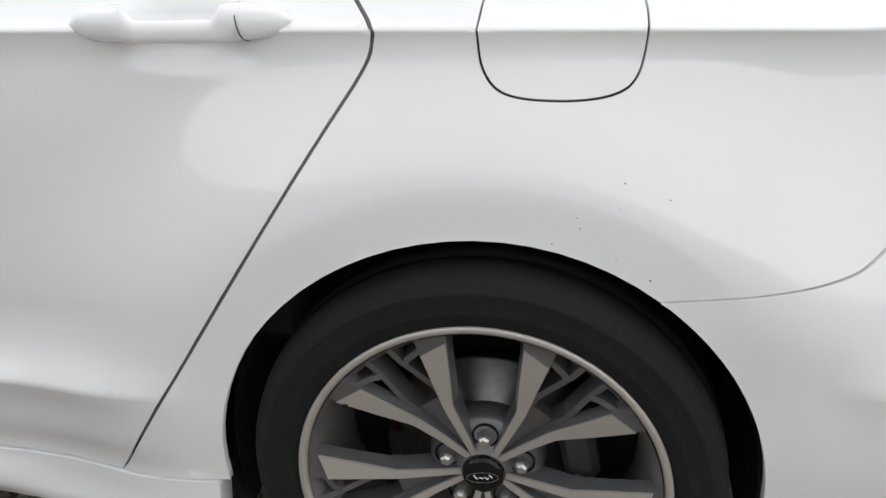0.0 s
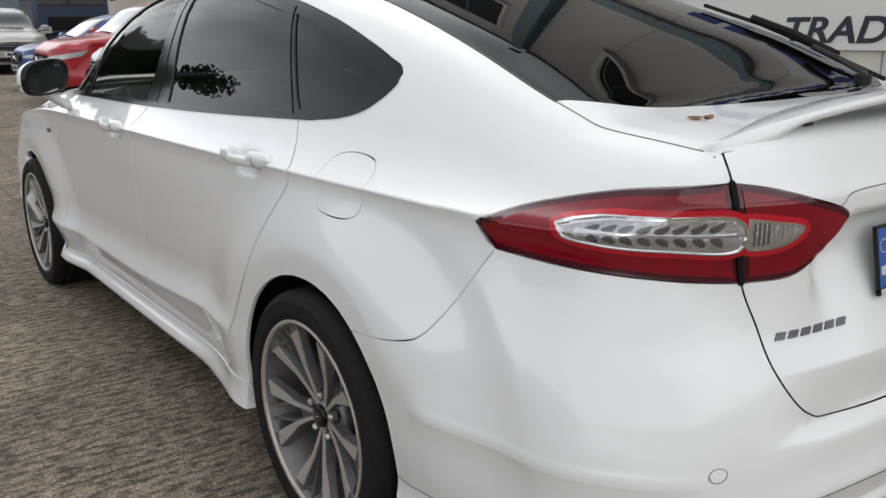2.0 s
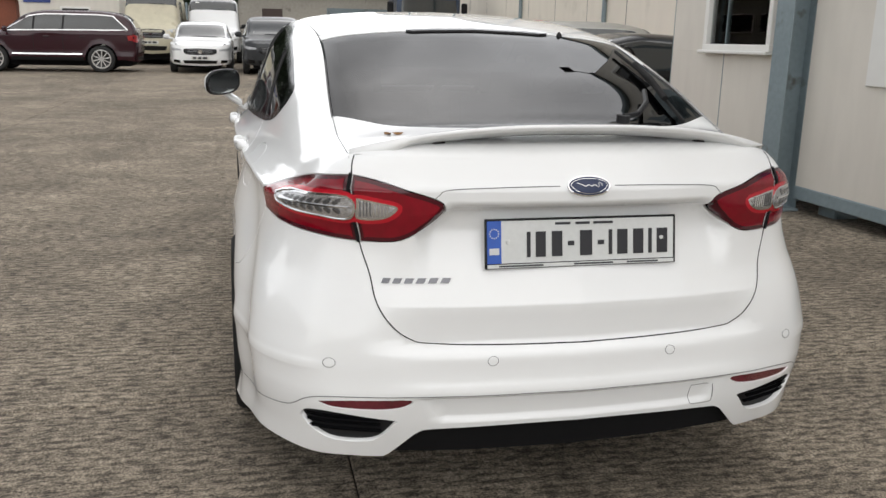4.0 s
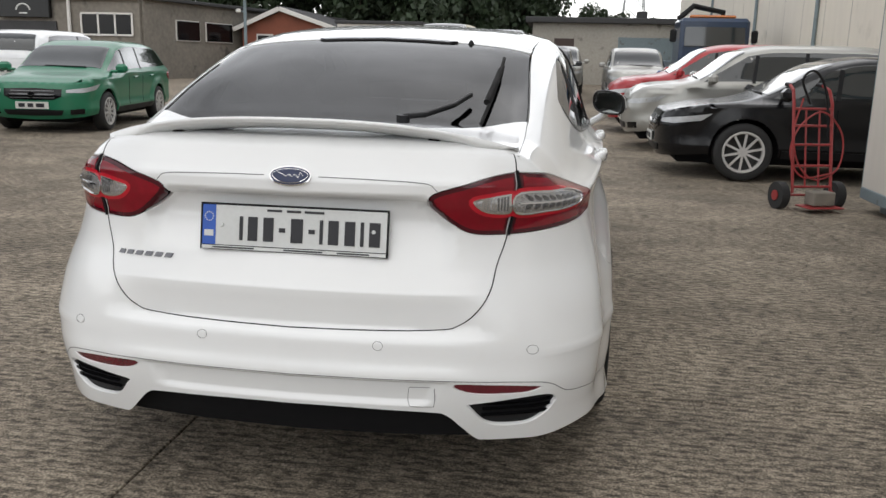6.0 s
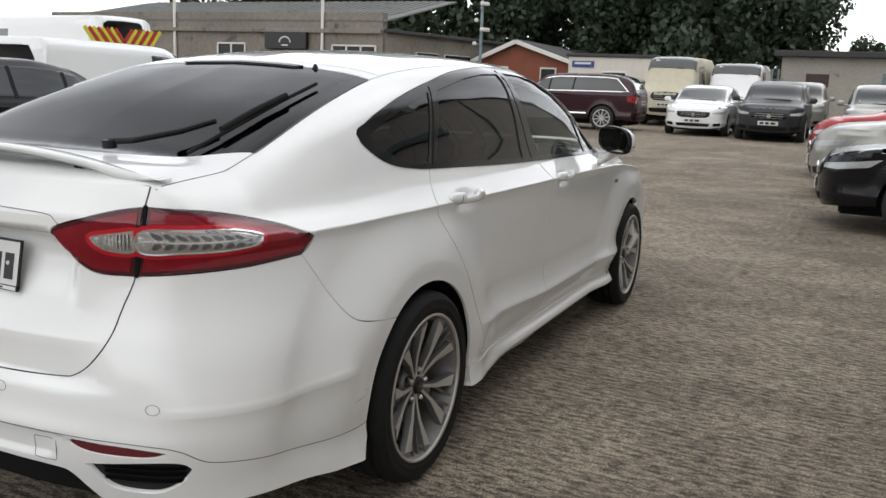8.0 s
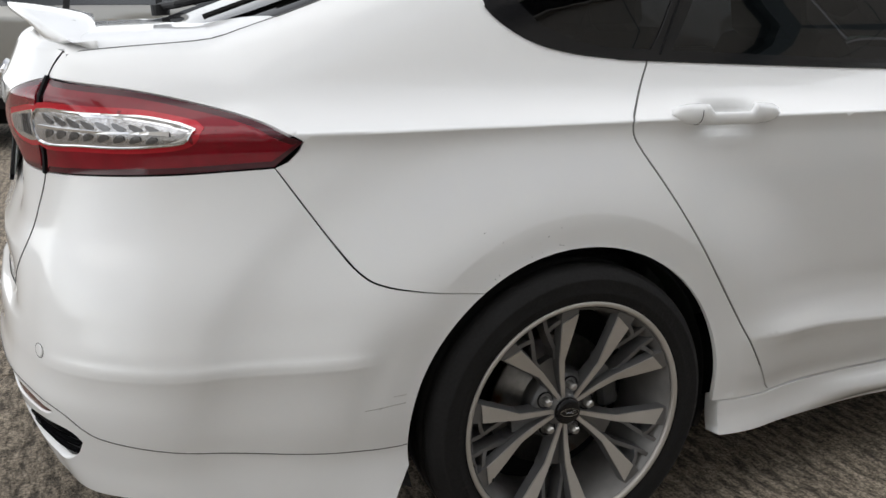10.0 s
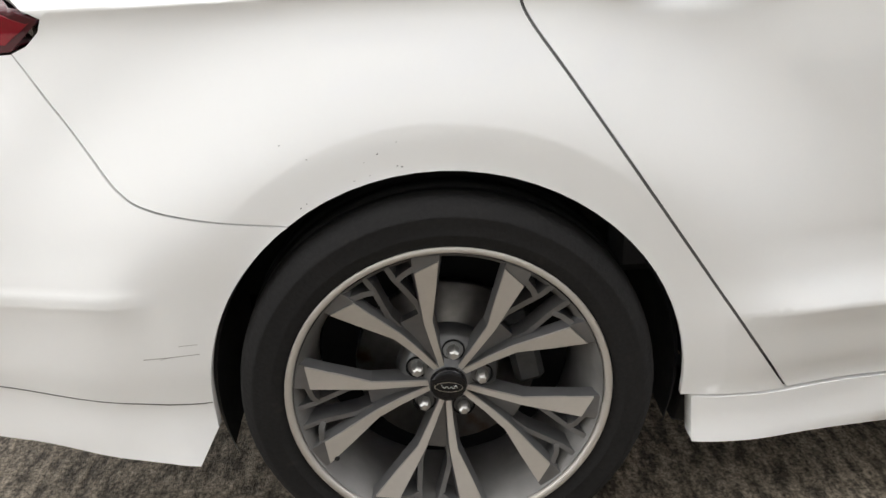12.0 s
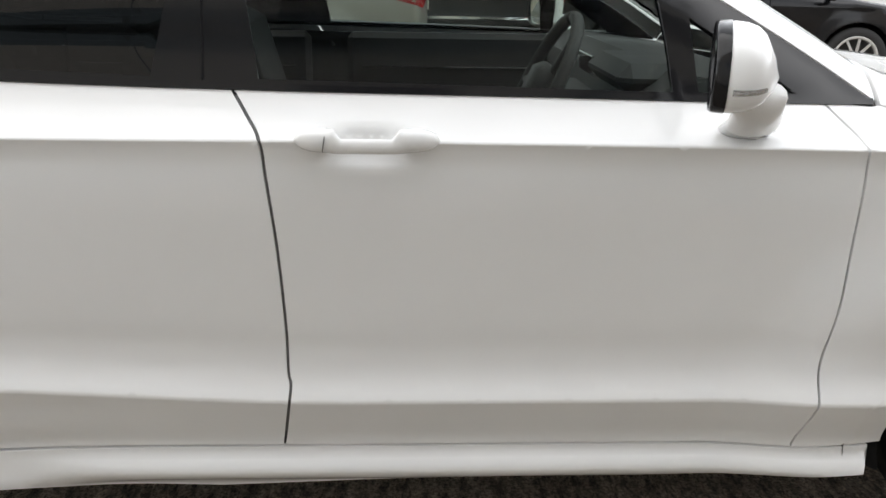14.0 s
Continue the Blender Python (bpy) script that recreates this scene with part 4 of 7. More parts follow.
        sweep(deep, lambda i: section(i, .0052, -.034 + .003 * i, -.0018), bm=arm)
        for b in (face, arm):
            bmesh.ops.recalc_face_normals(b, faces=b.faces)
        WHEEL["spoke_face_" + nm] = (face, MACHINED, False)
        WHEEL["spoke_" + nm] = (arm, ALLOY, False)
    web = bmesh.new()
    rows = [(.045, .004, .052), (.09, .012, .050), (.128, .017, .054)]
    sweep(rows, lambda i: [ray(0, rows[i][0], rows[i][2], -rows[i][1]), ray(0, rows[i][0], rows[i][2], rows[i][1]), ray(0, rows[i][0], rows[i][2] - .02, rows[i][1]), ray(0, rows[i][0], rows[i][2] - .02, -rows[i][1])], bm=web)
    for sg in (1, -1):
        # inner rib of each arm, which frames its pocket
        for line in (((.124, .020, .060), (.150, .0245, .066), (.185, .0205, .076), (.211, .0175, .084), (.236, .0185, .092)),
                     ((.204, .0185, .083), (.210, .030, .087), (.214, .054, .090))):
            def wall(i):
                r, o, y = line[i]
                r1, o1, _ = line[min(i + 1, len(line) - 1)]
                r0, o0, _ = line[max(i - 1, 0)]
                d = Vector((r1 - r0, o1 - o0)).normalized() * .0042
                return [ray(0, r - d.y * k, y - h, sg * (o + d.x * k)) for k, h in ((-1, 0), (1, 0), (1.5, .034), (-1.5, .034))]
            sweep(line, wall, bm=web)
    bmesh.ops.recalc_face_normals(web, faces=web.faces)
    WHEEL["spoke_web"] = (web, ALLOY, False)
    cal = bmesh.new()
    add_box(cal, (-.125, -.005, .03), (.05, .06, .13), Matrix.Rotation(.2, 4, "Y"), .01)
    WHEEL["brake_caliper"] = (cal, mat("caliper_grey", (.07, .07, .07), .6, metal=.5, size=60, vary=.3), False)
    valve = rod((-.02, .082, -.222), (-.02, .094, -.212), .004)
    WHEEL["tyre_valve"] = (valve, RUBBER, False)
    for k, (bm, m, smooth) in list(WHEEL.items()):
        me = bpy.data.meshes.new(k)
        bm.normal_update()
        bm.to_mesh(me)
        bm.free()
        me.materials.append(m)
        if smooth:
            for f in me.polygons:
                f.use_smooth = True
        WHEEL[k] = me


def bpy_v(bm, x, y, z):
    return bm.verts.new((x, y, z))


wheel_meshes()


def car_wheel(x, s, turn):
    """A wheel of the white car: tyre, ten-arm alloy rim and brake."""
    base = pose(x, s * .812, .325, 0, 0, 0 if s > 0 else 180)
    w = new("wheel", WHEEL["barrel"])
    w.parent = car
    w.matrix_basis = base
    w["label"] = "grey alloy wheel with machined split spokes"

    def put(key, name, m=Matrix()):
        o = new(name, WHEEL[key])
        o.parent = w
        o.matrix_basis = m
        return o
    for key in ("tyre", "rim_lip", "backing", "brake_disc", "hub", "centre_cap", "brake_caliper"):
        put(key, key)
    put("cap_badge", "cap_badge", Matrix.Rotation(radians(6 * s), 4, "Y"))
    spinm = Matrix.Rotation(radians(-turn), 4, "Y")
    put("tyre_valve", "tyre_valve", spinm)
    for k in range(5):
        m = Matrix.Rotation(radians(-turn - 72 * k), 4, "Y")
        for a in "ab":
            put("spoke_" + a, "spoke", m)
            put("spoke_face_" + a, "spoke_face", m)
        put("spoke_web", "spoke_web", m)
        q = Matrix.Rotation(radians(-turn - 36 - 72 * k), 4, "Y") @ Matrix.Translation((.0545, 0, 0))
        put("nut_socket", "nut_socket", q)
        put("wheel_nut", "wheel_nut", q)


# rotation of each wheel, seen from its own outside
for x, s, turn in ((0, -1, 65), (2.85, -1, 20), (0, 1, 128), (2.85, 1, 40)):
    car_wheel(x, s, turn)


def wheel_wells():
    for x in (0, 2.85):
        for s in (1, -1):
            bm = bmesh.new()
            a = np.radians(np.linspace(-17, 197, 34))
            y0, y1 = s * .50, s * .868
            rows = [[bm.verts.new((x + r * math.cos(t), y, .322 + r * math.sin(t))) for t in a] for r, y in ((.3625, y1), (.374, y1 - s * .02), (.378, s * .7), (.378, y0), (.02, y0))]
            for p, q in zip(rows, rows[1:]):
                for i in range(len(a) - 1):
                    bm.faces.new((p[i], p[i + 1], q[i + 1], q[i]))
            bmesh.ops.recalc_face_normals(bm, faces=bm.faces)
            part("arch_liner", bm, LINER, car, "dark felt wheel arch liner", True)
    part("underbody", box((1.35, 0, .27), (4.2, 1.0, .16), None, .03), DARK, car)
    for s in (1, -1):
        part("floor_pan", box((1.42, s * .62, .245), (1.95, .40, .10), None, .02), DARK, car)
        flap = box((.40, s * .775, .225), (.03, .10, .08), Matrix.Rotation(.25, 4, "Y"), .006)
        part("mud_guard", flap, BLACK_TRIM, car)
    ex = rod((-.70, -.42, .255), (-.945, -.42, .262), .030, n=20)
    part("exhaust_pipe", ex, STEEL, car)
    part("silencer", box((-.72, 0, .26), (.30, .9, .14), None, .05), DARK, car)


wheel_wells()


def spoiler():
    ys = np.linspace(-.598, .598, 49)

    def section(i):
        y = ys[i]
        q = abs(y) / .598
        top = 1.132 - .072 * q ** 2.6
        lead, trail = -.845 + .01 * (1 - q), -1.010 + .122 * q ** 2.6
        tz = top + .004
        thick = .024 + .036 * step(.72, .97, q)
        n = 9
        low = float(step(.70, .96, q))

        def at(t, under):
            x = lead + (trail - lead) * t
            z = top - .018 * (1 - t) ** 2 + .006 * t - (thick * math.sin(math.pi * min(.92, .12 + t * .8)) + .004 if under else 0)
            deck = float(edge_z(max(x, -.912), y)) + (-.03 if under else 0)
            return (x, y, z * (1 - low) + deck * low if under else z)
        return [at(t, False) for t in np.linspace(0, 1, n)] + [at(t, True) for t in np.linspace(1, 0, n)]
    bm = sweep(ys, section)
    bmesh.ops.recalc_face_normals(bm, faces=bm.faces)
    part("spoiler", bm, WHITE, car, "white boot lid spoiler", True)
    for s in (1, -1):
        part("spoiler_foot", box((-.90, s * .37, 1.088), (.055, .035, .03), None, .006), GLOSS_BLACK, car)


spoiler()


def wiper():
    def on(x, y, d=.012):
        p = CAR.onto("top", [(x, y)])[0]
        return tuple(p + CAR.normals(p[None])[0] * d)
    arm = bmesh.new()
    add_rod(arm, on(-.700, -.24, .012), on(-.700, -.24, .035), .020, n=16)
    pts = [on(-.700, -.24, .030), on(-.67, -.30, .034), on(-.56, -.375, .030), on(-.46, -.415, .024)]
    rope(pts, .0085, 8, arm)
    w = part("rear_wiper", arm, BLACK_TRIM, car, "black rear wiper arm")
    bl = bmesh.new()
    rope([on(-.64, -.468, .012), on(-.45, -.482, .014), on(-.25, -.49, .014), on(-.055, -.488, .012)], .006, 6, bl)
    rope([on(-.50, -.47, .022), on(-.36, -.482, .025), on(-.22, -.488, .022)], .0105, 8, bl)
    part("wiper_blade", bl, RUBBER, w)
    lamp = np.vstack([smooth_line([(.150, .262), (.166, .18), (.172, 0), (.166, -.20), (.148, -.292)], 5), smooth_line([(.132, -.26), (.143, -.15), (.148, 0), (.143, .15), (.134, .24)], 5)])
    CAR.panel("high_stop_lamp", "top", lamp, GLOSS_BLACK, car, h=.02, lift=.004, gap=0, depth=.01, label="dark high-level stop lamp")
    p = on(.150, -.343, 0)
    bm = bmesh.new()
    bmesh.ops.create_cone(bm, cap_ends=True, segments=12, radius1=.017, radius2=.004, depth=.024, matrix=Matrix.Translation(p))
    part("washer_jet", bm, BLACK_TRIM, car)


wiper()


def handle(x0, x1, s):
    """A long grip, pointed at both ends, with a finger opening over its middle."""
    n = 41
    xs = np.linspace(x0, x1, n)
    base = CAR.onto("side", np.stack([np.linspace(x0 - .02, x1 + .02, 9), np.full(9, .9345)], 1), s)
    flush = np.polyfit(base[[0, 1, 7, 8], 0], base[[0, 1, 7, 8], 1], 1)
    bm = bmesh.new()

    def section(i):
        x = xs[i]
        u = 2 * (x - x0) / (x1 - x0) - 1
        q = abs(u)
        y = np.polyval(flush, x)
        r = .0225 * max(.004, 1 - q ** 7) ** .55
        notch = .0165 * (step(.44, .36, q))
        out = .004 + .022 * (1 - q ** 4)
        inn = -.016 + .024 * step(.55, .42, q)
        hi, lo = .936 + r - notch, .936 - r * .93
        m = (hi + lo) / 2
        hh = (hi - lo) / 2
        pts = []
        for k in range(14):
            a = 2 * math.pi * k / 14
            cc, ss = math.cos(a), math.sin(a)
            yy = (out + inn) / 2 + (out - inn) / 2 * math.copysign(abs(cc) ** .8, cc)
            pts.append((x, y + s * yy, m + hh * math.copysign(abs(ss) ** .85, ss)))
        return pts
    sweep(xs, section, bm=bm)
    bmesh.ops.recalc_face_normals(bm, faces=bm.faces)
    h = part("door_handle", bm, WHITE, car, "white pull handle", True)
    xj = x0 + .055
    y = np.polyval(flush, xj)
    u = abs(2 * (xj - x0) / (x1 - x0) - 1)
    r, out = .0225 * (1 - u ** 7) ** .55, .004 + .022 * (1 - u ** 4)
    ring = [(xj + .004 * math.sin(a), y + s * (-.006 + (out + .0068) * max(0, math.cos(a)) ** .8), .936 + (r * .98) * math.copysign(abs(math.sin(a)) ** .85, math.sin(a))) for a in np.linspace(-1.5, 1.5, 15)]
    part("handle_joint", rope(ring, .0007, 5), DARK, h)


for s in (1, -1):
    handle(.214, .478, s)
    handle(1.283, 1.543, s)


MIRROR = mat("mirror_silver", (.55, .58, .58), .03, metal=1, size=20, vary=.02)


CAP = [(-.036, .092, .066), (-.032, .094, .069), (-.018, .095, .070), (.000, .092, .068), (.018, .084, .062), (.032, .067, .050), (.042, .042, .031), (.046, .0, .0)]


def mirror(s):
    bm = bmesh.new()
    c = Vector((2.045, s * .99, 1.083))
    turn = Matrix.Translation(c) @ Matrix.Rotation(radians(25) * s, 4, "Z") @ Matrix.Translation(-c)
    n, rows = 24, []
    # cap: from the glass rim (facing back) round to the front
    for k, (dx, ry, rz) in enumerate(CAP):
        ring = []
        for i in range(n):
            a = 2 * math.pi * i / n
            cy, sz = math.cos(a), math.sin(a)
            e = .72
            yy = math.copysign(abs(cy) ** e, cy) * ry
            zz = math.copysign(abs(sz) ** e, sz) * rz
            ring.append(bm.verts.new(c + Vector((dx + .012 * cy * s, yy, zz - .012 * (cy * s) * 1.2))))
        rows.append(ring)
    for a, b in zip(rows, rows[1:]):
        for i in range(n):
            j = (i + 1) % n
            bm.faces.new((a[i], a[j], b[j], b[i]))
    bmesh.ops.remove_doubles(bm, verts=bm.verts, dist=1e-5)
    bm.transform(turn)
    bmesh.ops.recalc_face_normals(bm, faces=bm.faces)
    m = part("door_mirror", bm, WHITE, car, "white door mirror with a black rim", True)
    rim = bmesh.new()
    rr = []
    for dx, g in ((-.026, 1.02), (-.046, 1.01), (-.052, .96), (-.050, .90), (-.042, .88)):
        ring = []
        for i in range(n):
            a = 2 * math.pi * i / n
            cy, sz = math.cos(a), math.sin(a)
            e = .72
            ring.append(rim.verts.new(c + Vector((dx + .012 * cy * s, math.copysign(abs(cy) ** e, cy) * .0945 * g, math.copysign(abs(sz) ** e, sz) * .070 * g - .0144 * cy * s))))
        rr.append(ring)
    for a, b in zip(rr, rr[1:]):
        for i in range(n):
            j = (i + 1) % n
            rim.faces.new((a[i], a[j], b[j], b[i]))
    rim.transform(turn)
    bmesh.ops.recalc_face_normals(rim, faces=rim.faces)
    part("mirror_rim", rim, GLOSS_BLACK, m, "", True)
    gl = bmesh.new()
    gl.faces.new([gl.verts.new(c + Vector((-.045 + .012 * math.cos(a) * s, math.copysign(abs(math.cos(a)) ** .72, math.cos(a)) * .086, math.copysign(abs(math.sin(a)) ** .72, math.sin(a)) * .063 - .0144 * math.cos(a) * s))) for a in np.linspace(0, 2 * math.pi, n, endpoint=False)])
    gl.transform(turn)
    part("mirror_glass", gl, MIRROR, m, "mirror glass")
    foot = bmesh.new()
    pts = [(2.115, s * .872, .958), (2.112, s * .902, .972), (2.10, s * .940, 1.000), (2.085, s * .975, 1.030)]
    rads = [(.056, .022), (.050, .024), (.047, .026), (.05, .03)]

    def sec(i):
        p = Vector(pts[i])
        a, b = rads[i]
        return [p + Vector((a * math.cos(t), 0, b * math.sin(t))) for t in np.linspace(0, 2 * math.pi, 16, endpoint=False)]
    sweep(pts, sec, bm=foot)
    bmesh.ops.recalc_face_normals(foot, faces=foot.faces)
    part("mirror_foot", foot, WHITE, m, "", True)
    strip = bmesh.new()
    rows = []
    for dx, ry, rz in CAP[2:6]:
        row = []
        for a in (-.10, -.16, -.22):
            cy, sz = math.cos(a) * s, math.sin(a)
            yy = math.copysign(abs(cy) ** .72, cy) * (ry + .0015)
            zz = math.copysign(abs(sz) ** .72, sz) * (rz + .001)
            row.append(strip.verts.new(c + Vector((dx + .012 * cy * s, yy, zz - .0144 * cy * s))))
        rows.append(row)
    for a, b in zip(rows, rows[1:]):
        for i in range(2):
            strip.faces.new((a[i], a[i + 1], b[i + 1], b[i]))
    strip.transform(turn)
    bmesh.ops.recalc_face_normals(strip, faces=strip.faces)
    bmesh.ops.solidify(strip, geom=strip.faces[:], thickness=.001)
    part("indicator", strip, LAMP_CLEAR, m, "clear side indicator")


both_sides(mirror)


RIM_GREY = mat("dulled_chrome", (.17, .17, .18), .3, metal=.9, size=40)


def number_plate():
    p0, p1 = Vector((-1.0125, 0, .766)), Vector((-.9905, 0, .897))
    up = (p1 - p0).normalized()
    mid = (p0 + p1) / 2
    back = Vector((-1, 0, 0)) - up * (Vector((-1, 0, 0)) @ up)
    back.normalize()
    # local axes of the plate: x to its reader's right, y up, z towards the reader
    m = Matrix((Vector((0, -1, 0)), up, back)).transposed().to_4x4()
    m.translation = mid + back * .020
    pl = thing("number_plate", "number plate with a blue band in a black frame", "number plate", None)
    fr = bmesh.new()
    for c, sz in (((0, .0615, 0), (.534, .006, .009)), ((0, -.0585, 0), (.534, .014, .009)), ((-.264, 0, 0), (.006, .120, .009)), ((.264, 0, 0), (.006, .120, .009))):
        add_box(fr, c, sz, None, .002)
    pl.matrix_world = m
    fr_ob = part("plate_frame", fr, GLOSS_BLACK, pl)
    part("plate_sheet", box((0, .0035, -.002), (.524, .112, .008), None, .001), PLATE_GREY, pl)
    part("blue_band", box((-.242, .0035, .0022), (.038, .110, .002)), PLATE_BLUE, pl)
    part("dealer_strip", box((0, -.0585, .0046), (.522, .0095, .001)), PLATE_GREY, pl)
    x = -.155
    for w in (.012, .034, .036, .022, .042, .022, .012, .036, .036, .012, .038):
        part("plate_bar", box((x + w / 2, -.004, .003), (w * .8, .066 if w != .022 else .012, .0025)), INK, pl)
        x += w + .010
    for a, w in ((-.055, .042), (.0, .040), (.058, .055)):
        part("plate_bar", box((a, .0485, .003), (w, .0065, .002)), INK, pl)
    for a, w in ((-.17, .12), (.03, .11), (.17, .09)):
        part("plate_bar", box((a, -.0585, .0056), (w, .0042, .0012)), INK, pl)
    part("plate_bar", box((-.242, -.02, .0035), (.026, .017, .0015)), PLATE_GREY, pl)
    for i in range(12):
        a = i * math.pi / 6
        part("plate_dot", box((-.242 + .012 * math.cos(a), .026 + .012 * math.sin(a), .0035), (.003, .003, .0012)), PLATE_GREY, pl)
    for a in (-.205, .225):
        bm = bmesh.new()
        bmesh.ops.create_cone(bm, cap_ends=True, segments=14, radius1=.0065, radius2=.005, depth=.004, matrix=Matrix.Translation((a, .004, .004)))
        part("plate_screw", bm, PLATE_GREY, pl)
    # oval badge above
    a = np.linspace(0, 2 * np.pi, 40, endpoint=False)
    c = CAR.flat("rear", [(-1.035, 0, .984)])[0]
    loop = np.stack([c[0] + .0585 * np.cos(a), c[1] + .0245 * np.sin(a)], 1)
    b = CAR.panel("oval_badge", "rear", loop, CHROME, car, h=.012, lift=.007, gap=0, depth=.012, label="blue oval badge with a chrome edge")
    CAR.panel("badge_field", "rear", shrunk(loop, .004), BLUE_OVAL, b, h=.012, lift=.0085, gap=0, depth=.004)
    CAR.ribbon("badge_line", "rear", np.vstack([shrunk(loop, .0085), shrunk(loop, .0085)[:1]]), .0012, CHROME, b, lift=.0092)
    wave = smooth_line([(-.036, -.002), (-.028, .006), (-.024, -.005), (-.014, .001), (-.006, -.003), (.002, .001), (.010, -.003), (.020, .001), (.034, .005)], 5) + c
    CAR.ribbon("badge_stroke", "rear", wave, .0011, CHROME, b, lift=.0094)
    # chrome model lettering as plain bars
    for k in range(6):
        y = .522 - .033 * k
        q = CAR.flat("rear", [(-1.0, y + .0145, .735), (-1.0, y - .0085, .735), (-1.0, y - .0135, .748), (-1.0, y + .0095, .748)])
        CAR.panel("model_bar", "rear", q, RIM_GREY, car, h=.01, lift=.003, gap=0, depth=.004, label="chrome badge bar")


number_plate()


def cabin():
    for y in (.37, -.37):
        bm = bmesh.new()
        add_box(bm, (1.32, y, .52), (.52, .50, .16), None, .05)
        add_box(bm, (1.02, y, .80), (.14, .48, .60), Matrix.Rotation(-.28, 4, "Y"), .05)
        add_box(bm, (.90, y, 1.16), (.09, .26, .17), Matrix.Rotation(-.2, 4, "Y"), .035)
        part("front_seat", bm, FABRIC, car, "dark cloth front seat")
    bm = bmesh.new()
    add_box(bm, (.42, 0, .52), (.5, 1.25, .18), None, .05)
    add_box(bm, (.12, 0, .80), (.14, 1.25, .55), Matrix.Rotation(-.4, 4, "Y"), .05)
    for y in (.38, 0, -.38):
        add_box(bm, (-.01, y, 1.09), (.08, .25, .13), None, .03)
    part("rear_seat", bm, FABRIC, car)
    part("parcel_shelf", box((-.35, 0, 1.02), (.45, 1.05, .02), None, .005), FABRIC, car)
    bm = bmesh.new()
    add_box(bm, (2.20, 0, .90), (.42, 1.42, .22), Matrix.Rotation(.12, 4, "Y"), .06)
    add_box(bm, (2.02, 0, .72), (.30, .34, .40), None, .04)
    add_box(bm, (1.55, 0, .60), (.8, .22, .18), None, .04)
    part("dashboard", bm, DASH, car, "dark dashboard and centre console")
    part("instrument_hood", box((2.03, -.37, 1.0), (.16, .36, .07), None, .03), DASH, car)
    part("screen", box((2.0, 0, .955), (.01, .20, .11), Matrix.Rotation(-.2, 4, "Y"), .003), GLOSS_BLACK, car)
    for y in (-.12, .12, .62, -.62):
        part("air_vent", box((2.0, y, .90), (.02, .10, .05), None, .008), CHROME, car)
    wheel = bmesh.new()
    m = Matrix.Translation((1.80, -.37, .955)) @ Matrix.Rotation(radians(-65), 4, "Y")
    pts = [m @ Vector((.185 * math.cos(a), .185 * math.sin(a), 0)) for a in np.linspace(0, 2 * math.pi, 33)]
    rope(pts, .0155, 8, wheel)
    for a in (0, 2.3, 4.0):
        add_rod(wheel, m @ Vector((0, 0, -.02)), m @ Vector((.18 * math.cos(a + 1.57), .18 * math.sin(a + 1.57), 0)), .02, .014, 8)
    vs = add_box(wheel, (0, 0, 0), (.13, .13, .06), None, .02)
    bmesh.ops.transform(wheel, matrix=m, verts=vs)
    part("steering_wheel", wheel, DASH, car, "dark leather steering wheel", True)
    for s in (1, -1):
        for x0, x1 in ((.28, 1.15), (1.28, 2.2)):
            part("door_card", box(((x0 + x1) / 2, s * .735, .72), (x1 - x0, .05, .56), None, .02), DASH, car)
            part("door_card_trim", box(((x0 + x1) / 2, s * .705, .88), (x1 - x0 - .1, .012, .006), None, .002), CHROME, car)
    bm = box((1.52, 0, 1.33), (.05, .26, .07), None, .02)
    part("rear_view_mirror", bm, DASH, car)


cabin()



# ---- cabins along the yard ----
PANEL_WALL = mat("grey_cabin_panel", (.63, .595, .535), .55, size=7, vary=.07, second=(.54, .505, .445), spot=-.02, stretch=(1, 1, .25))
POST_BLUE = mat("blue_grey_steel", (.20, .25, .27), .5, metal=.1, size=22, vary=.15, second=(.10, .10, .09))
UPVC = mat("white_window_plastic", (.74, .73, .70), .35, size=30, vary=.04)
SIGN_WHITE = mat("white_sign_board", (.70, .695, .67), .42, size=12, vary=.03)
SIGN_INK = mat("dark_sign_lettering", (.020, .020, .035), .5, size=60)
SIGN_BLUE = mat("blue_sign_lettering", (.025, .05, .22), .5, size=60)
# room dimness put into the colour of floors, desk and doorway
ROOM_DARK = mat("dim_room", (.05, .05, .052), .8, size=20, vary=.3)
WINDOW_GLASS = pane("window_glass", (.55, .58, .57), 1.5)


